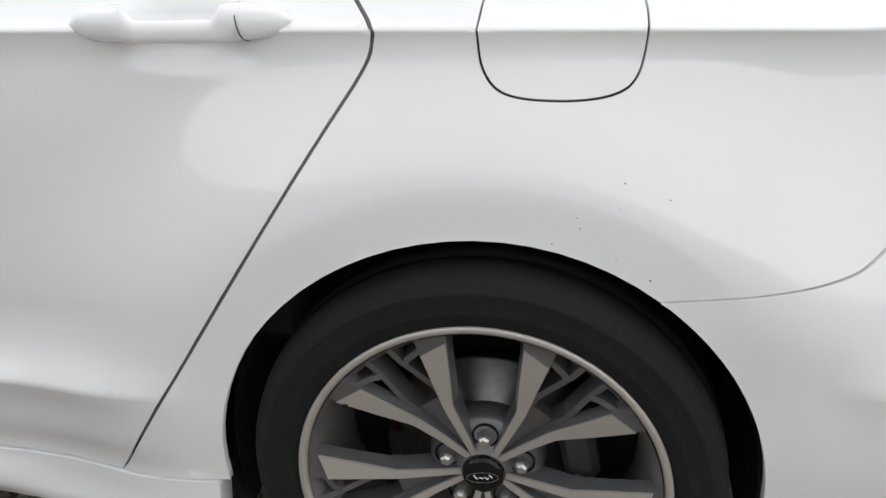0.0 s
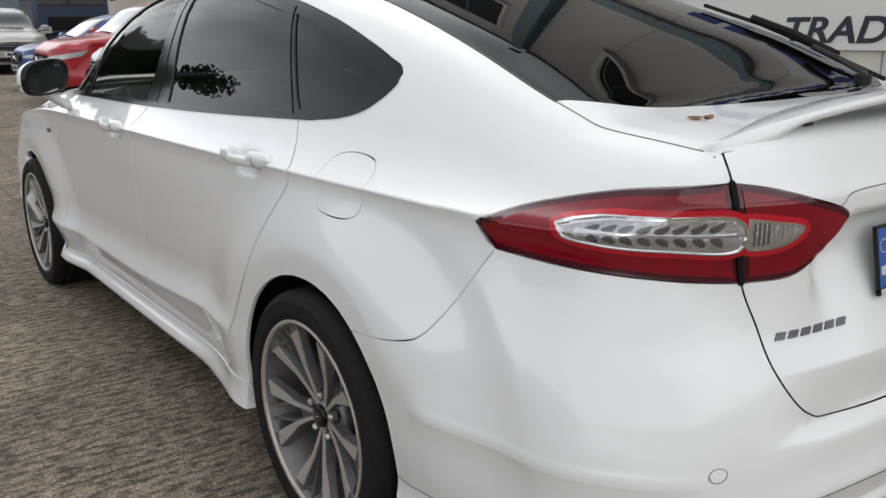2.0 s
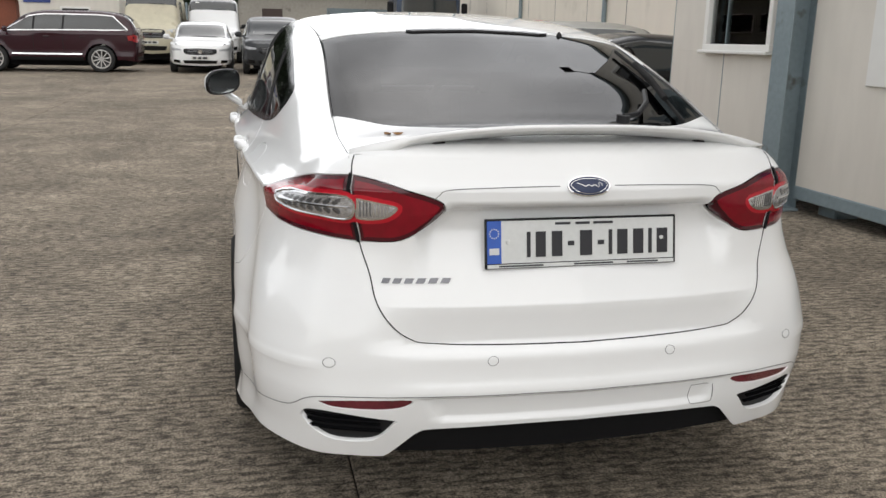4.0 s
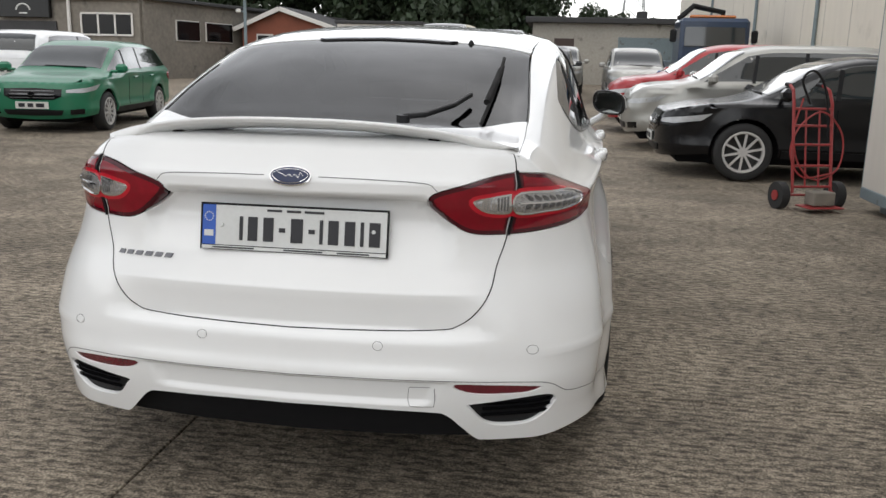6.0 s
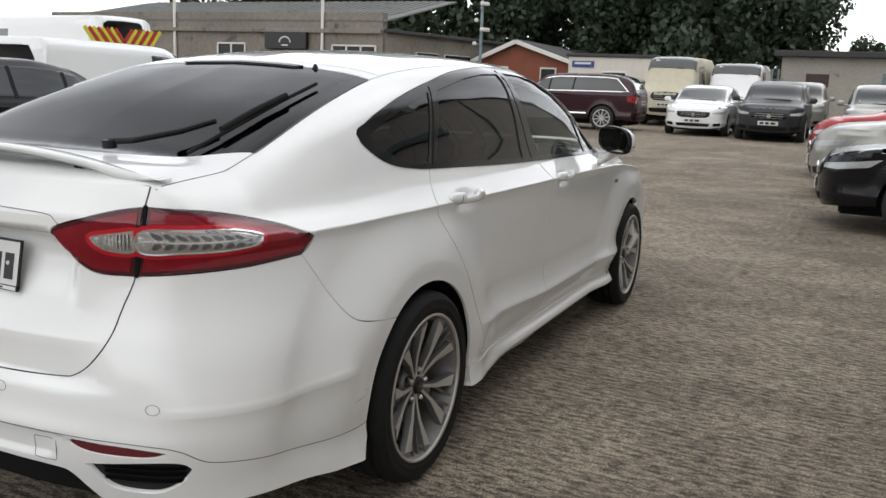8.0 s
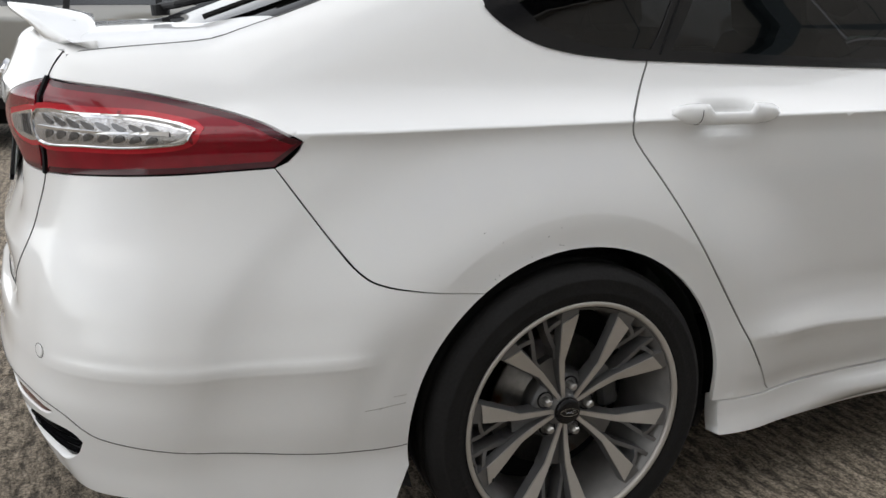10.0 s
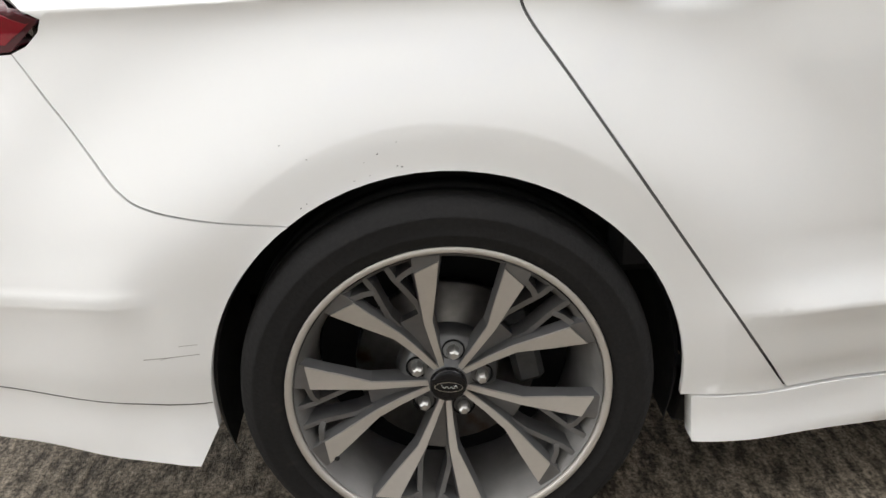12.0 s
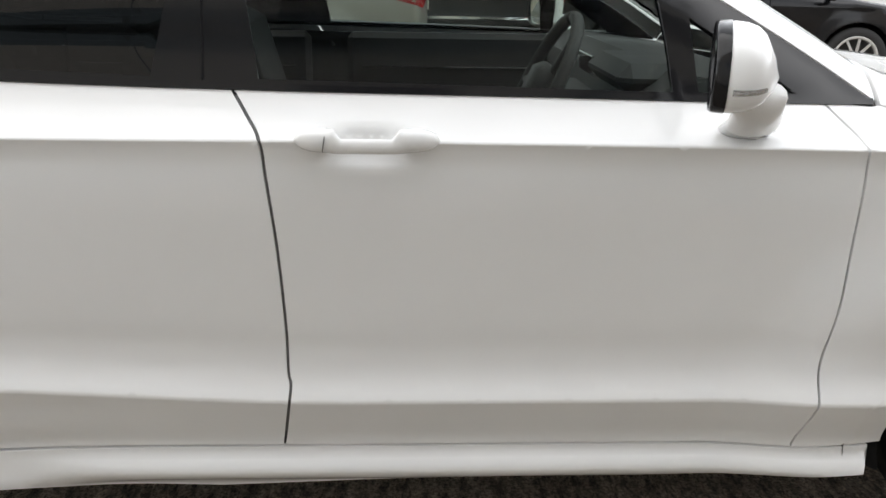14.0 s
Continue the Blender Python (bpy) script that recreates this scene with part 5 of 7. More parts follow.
def site_cabin(name, x0, x1, label, window=None, lift=0.0):
    """A panelled cabin on a steel base, front at y = -3.6."""
    c = thing(name, label, "cabin")
    y, z0, z1 = -3.6, .22 + lift, 2.78 + lift
    n = max(1, round((x1 - x0) / 1.18))
    w = (x1 - x0) / n
    for i in range(n):
        a, b = x0 + i * w, x0 + (i + 1) * w
        if window and a < window[1] and b > window[0]:
            wa, wb, za, zb = window
            lo, hi = max(a, wa), min(b, wb)
            bm = bmesh.new()
            add_box(bm, ((a + b) / 2, y - .03, (z0 + za) / 2), (w - .004, .06, za - z0), None, .002)
            add_box(bm, ((a + b) / 2, y - .03, (zb + z1) / 2), (w - .004, .06, z1 - zb), None, .002)
            if lo > a + .01:
                add_box(bm, ((a + lo) / 2, y - .03, (za + zb) / 2), (lo - a - .004, .06, zb - za))
            if hi < b - .01:
                add_box(bm, ((hi + b) / 2, y - .03, (za + zb) / 2), (b - hi - .004, .06, zb - za))
            part("wall_panel", bm, PANEL_WALL, c)
        else:
            part("wall_panel", box(((a + b) / 2, y - .03, (z0 + z1) / 2), (w - .004, .06, z1 - z0), None, .002), PANEL_WALL, c)
        part("panel_joint", box((b, y - .022, (z0 + z1) / 2), (.010, .05, z1 - z0 - .02)), POST_BLUE, c)
    for x in (x0 + .03, x1 - .03):
        part("end_wall", box((x, y - 1.25, (z0 + z1) / 2), (.06, 2.35, z1 - z0)), PANEL_WALL, c)
    part("back_wall", box(((x0 + x1) / 2, y - 2.45, (z0 + z1) / 2), (x1 - x0, .06, z1 - z0)), PANEL_WALL, c)
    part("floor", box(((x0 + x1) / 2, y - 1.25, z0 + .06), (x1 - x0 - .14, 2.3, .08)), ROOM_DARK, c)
    part("roof", box(((x0 + x1) / 2, y - 1.22, z1 + .06), (x1 - x0 + .06, 2.60, .12), None, .02), POST_BLUE, c)
    part("base_beam", box(((x0 + x1) / 2, y - .04, .165 + lift), (x1 - x0, .10, .11), None, .008), POST_BLUE, c, "grey steel base beam")
    k = int((x1 - x0) / 1.6) + 1
    for i in range(k + 1 if not lift else 0):
        part("base_foot", box((x0 + .25 + (x1 - x0 - .5) * i / k, y - .25, .05), (.22, .22, .13), None, .01), POST_BLUE, c)
    if window:
        wa, wb, za, zb = window
        fr = bmesh.new()
        for cc, s in ((((wa + wb) / 2, y + .006, za + .03), (wb - wa, .09, .06)), (((wa + wb) / 2, y + .006, zb - .03), (wb - wa, .09, .06)),
                      ((wa + .03, y + .006, (za + zb) / 2), (.06, .09, zb - za - .12)), ((wb - .03, y + .006, (za + zb) / 2), (.06, .09, zb - za - .12))):
            add_box(fr, cc, s, None, .006)
        win = part("window", fr, UPVC, c, "white plastic window frame")
        part("window_sill", box(((wa + wb) / 2, y + .035, za - .012), (wb - wa + .04, .12, .03), None, .006), UPVC, win)
        g = part("pane", box(((wa + wb) / 2, y - .005, (za + zb) / 2), (wb - wa - .12, .008, zb - za - .12)), WINDOW_GLASS, win)
        g.visible_shadow = False
        part("poster", box((wa + .22, y - .05, za + .28), (.20, .004, .30)), SIGN_BLUE, win, "blue leaflet behind the glass")
        part("poster", box((wa + .22, y - .046, za + .22), (.18, .003, .03)), SIGN_WHITE, win)
        part("leaflet", box((wb - .20, y - .06, za + .16), (.12, .03, .16), None, .004), SIGN_WHITE, win)
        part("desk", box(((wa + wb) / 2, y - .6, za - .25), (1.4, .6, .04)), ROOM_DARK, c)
    return c


site_cabin("cabin_office", 3.37, 5.42, "grey panelled site cabin with a white window", (3.61, 4.73, 1.295, 2.36))
site_cabin("cabin_sales", -4.6, 3.10, "grey panelled site cabin with a white sign board")
site_cabin("upper_cabin_office", 3.37, 5.42, "grey panelled site cabin stacked on another cabin", (3.72, 5.05, 4.05, 5.0), 2.79)
site_cabin("upper_cabin_sales", -4.6, 3.10, "long grey site cabin stacked on another cabin", (.75, 2.1, 4.05, 5.0), 2.79)
for x in (5.36, 3.0):
    f = thing("floodlight", "black floodlight on an arm at the cabin roof edge", "floodlight", None, "floodlights")
    part("arm", rod((x, -3.58, 5.60), (x, -3.18, 5.66), .018), BLACK_TRIM, f)
    part("lamp_housing", box((x, -3.10, 5.62), (.24, .16, .10), Matrix.Rotation(.5, 4, "X"), .015), BLACK_TRIM, f)
bm = bmesh.new()
add_box(bm, (3.235, -3.42, 2.82), (.235, .012, 5.64), None, .002)
add_box(bm, (3.235, -3.53, 2.82), (.012, .22, 5.64))
add_box(bm, (3.235, -3.64, 2.82), (.235, .012, 5.64), None, .002)
add_box(bm, (3.235, -3.50, .012), (.30, .30, .024), None, .004)
tagged(link("steel_post", bm, POST_BLUE), "blue-grey steel column standing between two cabins", "column")


def trade_sign():
    s = thing("trade_sign", "white sign board with dark lettering on the cabin wall", "sign")
    x0, x1, z0, z1 = -2.3, 2.40, 1.075, 2.55
    y = -3.585
    part("board", box(((x0 + x1) / 2, y, (z0 + z1) / 2), (x1 - x0, .022, z1 - z0), None, .004), SIGN_WHITE, s)
    yy = y + .013

    def up(x, z):
        return Matrix.Translation((x, yy, z)) @ Matrix(((-1, 0, 0), (0, 0, 1), (0, 1, 0))).to_4x4()

    def words(text, x0_, x1_, z, high, ink=SIGN_INK):
        # bold slanted lettering between x0_ and x1_, with its foot at z
        o = letters("lettering", text, high, Matrix(), ink, None, .003, bold=.022 * high)
        o.data.transform(Matrix(((1, .22, 0, 0), (0, 1, 0, 0), (0, 0, 1, 0), (0, 0, 0, 1))))
        co = np.array([v.co[:] for v in o.data.vertices])
        lo, hi = co.min(0), co.max(0)
        o.data.transform(Matrix.Diagonal(((x0_ - x1_) / (hi[0] - lo[0]), high / (hi[1] - lo[1]), 1, 1)) @ Matrix.Translation((-lo[0], -lo[1], 0)))
        o.matrix_world = up(x0_, z)
        o.parent = s
    words("TRADE", 1.55, .70, 1.122, .165)
    words("ONLY", .585, -.02, 1.122, .165)
    words("Phone:", 2.19, 1.85, 1.53, .095)
    for x, w in ((1.52, .30), (1.19, .14), (.82, .40), (.36, .36)):
        part("sign_bar", box((x, yy + .002, 1.555), (w, .006, .085)), SIGN_INK, s)
    for x, w in ((1.85, .30), (1.42, .40), (.92, .46), (.42, .42), (-.06, .40), (-.52, .40), (-.98, .40)):
        part("sign_bar", box((x, yy + .002, 2.28), (w, .006, .25)), SIGN_BLUE, s)
    words("CAR SALES", .75, -.75, 1.95, .14, SIGN_BLUE)
    part("web_band", box((1.45, yy + .001, 1.86), (1.1, .005, .16)), SIGN_BLUE, s)
    for x, w in ((1.75, .28), (1.36, .34)):
        part("sign_bar", box((x, yy + .004, 1.86), (w, .004, .07)), SIGN_WHITE, s)


trade_sign()

# ---- buildings round the yard ----
CLAD = mat("beige_wall_cladding", (.78, .72, .62), .6, size=3, vary=.06, second=(.60, .55, .46), spot=-.03, stretch=(1, 1, .2))
RENDER = mat("grey_render", (.36, .34, .30), .85, bump=.3, size=9, vary=.16, second=(.17, .16, .14))
OLD_RENDER = mat("stained_old_render", (.21, .19, .16), .9, bump=.4, size=6, vary=.28, second=(.09, .085, .075), spot=.03)
FELT = mat("dark_roof_felt", (.05, .05, .052), .85, bump=.4, size=12, vary=.25)
SHEET = mat("corrugated_roof_sheet", (.16, .16, .155), .7, bump=.3, size=5, vary=.25, second=(.09, .07, .05))
BRICKS = mat("red_brickwork", (.22, .075, .045), .85, bump=.4, size=22, vary=.3)
PAINT_WOOD = mat("white_painted_board", (.70, .68, .64), .5, size=14, vary=.08)
SHUTTER = mat("brown_shutter", (.055, .035, .03), .6, size=30, vary=.2)


def warehouse():
    w = thing("warehouse", "tall beige clad industrial building behind parked cars", "building")
    x = 9.0
    k = 0
    while x < 56:
        n = 2.45
        part("cladding_panel", box((x + n / 2, -8.3, 4.2 + grade(x)), (n - .03, .5, 9.0), None, .01), CLAD, w)
        part("panel_seam", box((x, -8.08, 4.2 + grade(x)), (.03, .05, 9.0)), FELT, w)
        x += n
    for a in (17.5, 24.3, 33.0, 44.0):
        part("downpipe", rod((a, -7.98, -.2), (a, -7.98, 8.6), .06), POST_BLUE, w)
    part("plinth", box((32.5, -8.2, .5), (47, .34, 1.6)), RENDER, w)
    part("eaves", box((32.5, -8.1, 8.75), (47.4, .7, .25), None, .03), POST_BLUE, w)
    part("end_wall", box((56.2, -13, 4.2), (.4, 9.6, 9)), CLAD, w)


warehouse()


def flat_block():
    b = thing("flat_roofed_store", "low grey rendered store with a flat felt roof", "building")
    g = grade(38)
    wall = bmesh.new()
    add_box(wall, (38.15, -3.55, g + 1.35), (.3, 9.0, 3.0))
    add_box(wall, (41.5, .88, g + 1.35), (6.6, .3, 3.0))
    add_box(wall, (44.8, -3.55, g + 1.35), (.3, 9.0, 3.0))
    part("wall", wall, RENDER, b)
    part("roof", box((41.4, -3.5, g + 2.93), (7.6, 9.7, .26), None, .03), FELT, b, "dark felt roof edge")
    part("shutter", box((37.99, -.48, g + 1.83), (.04, .92, .55), None, .01), SHUTTER, b)
    gate = part("corrugated_gate", box((37.94, -4.62, g + 1.15), (.02, 3.3, 2.1)), POST_BLUE, b, "blue-grey corrugated sheet gate")
    for i in range(26):
        part("rib", box((37.91, -3.0 - .13 * i, g + 1.15), (.04, .07, 2.1)), POST_BLUE, gate)
    part("chimney_pot", box((41, -4.2, g + 3.3), (.5, .5, .5), None, .03), FELT, b)


flat_block()


def old_workshop():
    w = thing("old_workshop", "long stained concrete workshop with white-framed windows", "building")
    g = grade(30)
    part("wall", box((30.2, 26.5, g + 1.95), (.4, 20, 4.1)), OLD_RENDER, w)
    part("ledge", box((29.95, 26.5, g + 3.2), (.25, 20, .18), None, .02), OLD_RENDER, w)
    m = Matrix.Rotation(radians(-14), 4, "Z")
    part("wing_wall", box((38.2, 14.6, g + 1.6), (16.5, .4, 3.4), m, .01), OLD_RENDER, w)
    part("wing_ledge", box((38.15, 14.4, g + 3.25), (16.6, .6, .14), m, .02), FELT, w)
    bm = bmesh.new()
    for i in range(40):
        add_box(bm, (33.6, 17.2 + .48 * i, g + 4.45), (7.4, .24, .05), Matrix.Rotation(radians(-12), 4, "Y"))
    part("roof", box((33.6, 26.6, g + 4.4), (7.4, 20.4, .06), Matrix.Rotation(radians(-12), 4, "Y")), SHEET, w)
    part("roof_ribs", bm, SHEET, w)
    # dark box on the uncut wall, for the shade inside a doorway
    part("doorway", box((29.97, 21.4, g + 1.1), (.1, 2.6, 2.3)), ROOM_DARK, w, "open doorway, its unlit inside shown by a flat dark box")
    part("sign_box", box((29.85, 21.4, g + 2.75), (.2, 2.3, .75), None, .03), GLOSS_BLACK, w, "black sign box with a white mark")
    bm = bmesh.new()
    for a in np.linspace(.15, 3.0, 12):
        add_box(bm, (29.73, 21.4 + .30 * math.cos(a), g + 2.66 + .26 * math.sin(a)), (.02, .07, .05))
    add_box(bm, (29.73, 21.4, g + 2.55), (.02, .34, .05))
    part("sign_mark", bm, SIGN_WHITE, w)

    def window(x, y, z, wide, high, turn=0.0, panes=3):
        base = Matrix.Translation((x, y, z)) @ Matrix.Rotation(radians(turn), 4, "Z")
        f = bmesh.new()
        add_box(f, (0, 0, 0), (.06, wide, .07))
        add_box(f, (0, 0, high), (.06, wide, .07))
        for i in range(panes + 1):
            add_box(f, (0, -wide / 2 + wide * i / panes, high / 2), (.06, .07, high))
        f.transform(base)
        o = part("window", f, PAINT_WOOD, w, "white-framed window")
        q = box((.03, 0, high / 2), (.03, wide, high))
        q.transform(base)
        part("pane", q, GLOSS_BLACK, o)
    window(29.95, 17.9, g + 1.75, 2.2, .85)
    window(29.95, 24.6, g + 1.7, 1.6, .9, panes=2)
    for k, (d, wd) in enumerate(((-5.6, 1.5), (-3.4, 1.9), (1.2, 1.6), (4.2, 1.6))):
        window(38.2 + d * math.cos(radians(-14)), 14.36 + d * math.sin(radians(-14)), g + 1.65, wd, .8, -104, 3)
    for y in (19.5, 28.0):
        part("downpipe", rod((29.9, y, g), (29.9, y, g + 4.6), .07), PAINT_WOOD, w)


old_workshop()


def brick_hut():
    h = thing("brick_hut", "small red brick hut with a white gable edge", "building")
    g = grade(36)
    y0, y1, ym = 9.9, 14.5, 12.6
    bm = bmesh.new()
    prof = [(y0, g), (y1, g), (y1, 2.72), (ym, 3.45), (y0, 2.72)]
    fa = [bm.verts.new((36, y, z)) for y, z in prof]
    fb = [bm.verts.new((42, y, z)) for y, z in prof]
    bm.faces.new(fa)
    bm.faces.new(fb[::-1])
    for i in range(5):
        bm.faces.new((fa[i], fb[i], fb[(i + 1) % 5], fa[(i + 1) % 5]))
    bmesh.ops.recalc_face_normals(bm, faces=bm.faces)
    part("wall", bm, BRICKS, h)
    for a, b in (((y0 - .35, 2.62), (ym, 3.60)), ((y1 + .35, 2.62), (ym, 3.60))):
        d = math.atan2(b[1] - a[1], b[0] - a[0])
        ln = math.hypot(b[0] - a[0], b[1] - a[1])
        c = ((a[0] + b[0]) / 2, (a[1] + b[1]) / 2)
        part("roof", box((39, c[0], c[1] + .06), (6.6, ln, .08), Matrix.Rotation(d, 4, "X")), FELT, h)
        part("barge_board", box((35.72, c[0], c[1] - .03), (.06, ln, .20), Matrix.Rotation(d, 4, "X"), .01), PAINT_WOOD, h, "white painted barge board")
    for y in (11.0, 13.4):
        part("window", box((35.98, y, g + 1.5), (.06, .8, 1.0), None, .01), PAINT_WOOD, h)
        part("pane", box((35.94, y, g + 1.5), (.04, .66, .86)), GLOSS_BLACK, h)


brick_hut()


def sign_cabin():
    c = thing("portable_cabin", "grey portable cabin with a small blue sign", "cabin")
    g = grade(33)
    part("wall", box((34.2, 7.3, g + 1.3), (2.4, 3.6, 2.35), None, .02), PANEL_WALL, c)
    part("roof", box((34.2, 7.3, g + 2.52), (2.6, 3.8, .14), None, .03), FELT, c)
    part("sign", box((32.97, 8.45, g + 2.15), (.04, .95, .26), None, .005), SIGN_BLUE, c, "blue sign plate with pale bars")
    part("sign_bar", box((32.94, 8.45, g + 2.18), (.02, .7, .08)), SIGN_WHITE, c)
    part("window", box((32.98, 7.1, g + 1.55), (.05, 1.1, .7), None, .01), UPVC, c)
    part("pane", box((32.95, 7.1, g + 1.55), (.03, .95, .56)), GLOSS_BLACK, c)


sign_cabin()


def camera_mast():
    m = thing("camera_mast", "pale steel mast with security cameras", "mast")
    g = grade(33)
    part("pole", rod((33, 13.2, g), (33, 13.2, g + 6.2), .075, .06, 14), POST_BLUE, m)
    for z, d in ((2.9, .5), (3.5, -.45), (3.9, .4), (4.6, -.35)):
        part("security_camera", box((32.85, 13.2 + d * .5, g + z), (.5, .16, .16), Matrix.Rotation(d, 4, "Z"), .03), PAINT_WOOD, m)
        part("arm", rod((33, 13.2, g + z - .05), (32.95, 13.2 + d * .5, g + z), .03), POST_BLUE, m)


camera_mast()


def low_wall():
    g = grade(34)
    o = thing("boundary_wall", "low grey block wall along the yard edge", "wall")
    part("blockwork", box((37.0, 3.6, g + .75), (.25, 5.2, 1.5), None, .01), RENDER, o)
    part("coping", box((37.0, 3.6, g + 1.53), (.34, 5.2, .07), None, .01), FELT, o)
    f = thing("palisade_fence", "grey steel palisade fence before trees", "fence")
    for i in range(46):
        part("pale", box((43.0, 1.5 + .30 * i, g + 1.25), (.03, .10, 2.5)), POST_BLUE, f)
    for z in (.5, 2.0):
        part("rail", box((43.05, 8.3, g + z), (.05, 13.8, .06)), POST_BLUE, f)


low_wall()

# ---- trees ----
LEAF = mat("dark_leaves", (.030, .050, .022), .6, size=1.1, vary=.55)
BARK = mat("grey_bark", (.07, .055, .042), .9, bump=.5, size=20, vary=.3)


def tree(at, tall, wide, seed, name="tree", label="tall dark leafy tree behind the yard"):
    rnd = random.Random(seed)
    t = thing(name, label, "tree", at, "trees behind the yard")
    bm = bmesh.new()
    rope([(0, 0, 0), (.1, .05, tall * .25), (0, .1, tall * .5), (.1, 0, tall * .8)], .20, 8, bm)
    limbs = []
    for k in range(9):
        a, z = rnd.uniform(0, 6.28), tall * rnd.uniform(.25, .7)
        e = Vector((math.cos(a) * wide * rnd.uniform(.5, .9), math.sin(a) * wide * rnd.uniform(.5, .9), z + tall * rnd.uniform(.1, .3)))
        add_rod(bm, (0, 0, z), e, .08, .02, 6)
        limbs.append(e)
    part("trunk", bm, BARK, t)
    clumps = [(Vector((rnd.gauss(0, .42) * wide, rnd.gauss(0, .42) * wide, tall * rnd.uniform(.22, .98))), rnd.uniform(.5, 1.25) * wide * .36) for _ in range(34)]
    clumps += [(e, wide * .34) for e in limbs]
    vs, fs = [], []
    for c, r in clumps:
        r *= 1 - .35 * abs(c.z / tall - .5)
        for _ in range(230):
            d = Vector((rnd.gauss(0, 1), rnd.gauss(0, 1), rnd.gauss(0, 1))).normalized() * r * rnd.uniform(.6, 1.08)
            p = c + d
            if p.z < tall * .12:
                continue
            s = rnd.uniform(.12, .27)
            q = Euler((rnd.uniform(0, 6.28), rnd.uniform(0, 6.28), rnd.uniform(0, 6.28))).to_matrix()
            k = len(vs)
            for u, v in ((-s, -s * .5), (s * .2, -s * .7), (s, s * .4), (-s * .3, s * .7)):
                vs.append(p + q @ Vector((u, v, rnd.uniform(-.2, .2) * s)))
            fs.append((k, k + 1, k + 2, k + 3))
    me = bpy.data.meshes.new("crown")
    me.from_pydata([tuple(v) for v in vs], [], fs)
    me.materials.append(LEAF)
    o = new("crown", me)
    o.parent = t
    return t


one = tree(pose(52, 13, .6), 11.5, 4.6, 5)
two = tree(pose(54, 5.5, .6), 10.5, 5.0, 9)
for x, y, sc, rz, src in ((50, 20, .95, 40, one), (53, 9.5, 1.0, 200, two), (51, 25, 1.1, 90, two), (49, 31, 1.0, 10, one), (58, 2.5, .75, 60, one), (60, 17, 1.1, 130, two), (47, 37, 1.1, 230, two), (62, -3, .42, 20, one), (66, -7, .38, 80, two), (64, 8, .9, 300, one)):
    copy_thing(src, pose(x, y, .6, 0, 0, rz) @ Matrix.Scale(sc, 4))


def pylon():
    p = thing("pylon", "distant pale lattice power pylon", "pylon")
    bm = bmesh.new()
    for a, b in ((-1, -1), (1, -1), (1, 1), (-1, 1)):
        add_rod(bm, (160 + a * 3, -12 + b * 3, 0), (160 + a * .4, -12 + b * .4, 26), .14, .1, 5)
    for k in range(8):
        z = 3 * k
        r, r2 = 3 - 2.6 * z / 26, 3 - 2.6 * (z + 3) / 26
        for s in (1, -1):
            add_rod(bm, (160 - r, -12 + s * r, z), (160 + r2, -12 + s * r2, z + 3), .07, .07, 4)
            add_rod(bm, (160 + s * r, -12 - r, z), (160 + s * r2, -12 + r2, z + 3), .07, .07, 4)
    for z in (18, 22):
        add_rod(bm, (160, -17, z), (160, -7, z), .12, .12, 5)
    part("lattice", bm, mat("galvanised_steel", (.32, .33, .33), .6, metal=.5, size=3), p)


pylon()



# ---- parked cars ----
ROOFS = {
    "hatch": ((0, .60), (.02, .68), (.06, .85), (.14, .955), (.3, .995), (.48, 1.0), (.60, .94), (.745, .705), (.79, .655), (.93, .575), (1, .43)),
    "suv": ((0, .60), (.015, .70), (.05, .87), (.1, .955), (.25, 1.0), (.5, .995), (.61, .94), (.725, .72), (.77, .66), (.93, .60), (1, .46)),
    "saloon": ((0, .62), (.03, .68), (.16, .715), (.30, .90), (.41, .985), (.52, 1.0), (.61, .945), (.735, .715), (.78, .65), (.93, .57), (1, .42)),
    "van": ((0, .80), (.01, .96), (.04, .995), (.3, 1.0), (.62, .99), (.70, .94), (.82, .66), (.86, .60), (.95, .53), (1, .40)),
    "box_van": ((0, .90), (.008, .98), (.03, 1.0), (.3, 1.0), (.70, .99), (.77, .95), (.86, .62), (.89, .55), (.96, .48), (1, .34)),
}
PLAIN_GLASS = mat("parked_car_glass", (.016, .020, .021), .04, coat=1, size=4, vary=.3)
TYRE_OLD = mat("old_tyre", (.02, .02, .02), .8, size=60, vary=.2)
RIM_SILVER = mat("silver_wheel", (.50, .49, .47), .45, metal=.1, size=40, vary=.1)
LAMP_GLASS = mat("headlamp_glass", (.40, .41, .42), .3, metal=.2, coat=.3, size=14, vary=.35)
AMBER = mat("red_lamp_plain", (.32, .010, .012), .15, coat=1, size=14)
PLATE_WHITE = mat("plain_plate", (.66, .66, .62), .4, size=30)
RIM_DARK = mat("shaded_wheel_barrel", (.10, .10, .10), .5, metal=.3, size=30)
GRILLE_GREY = mat("grille_grey", (.16, .16, .165), .4, metal=.5, size=30)
SIMPLE = {}


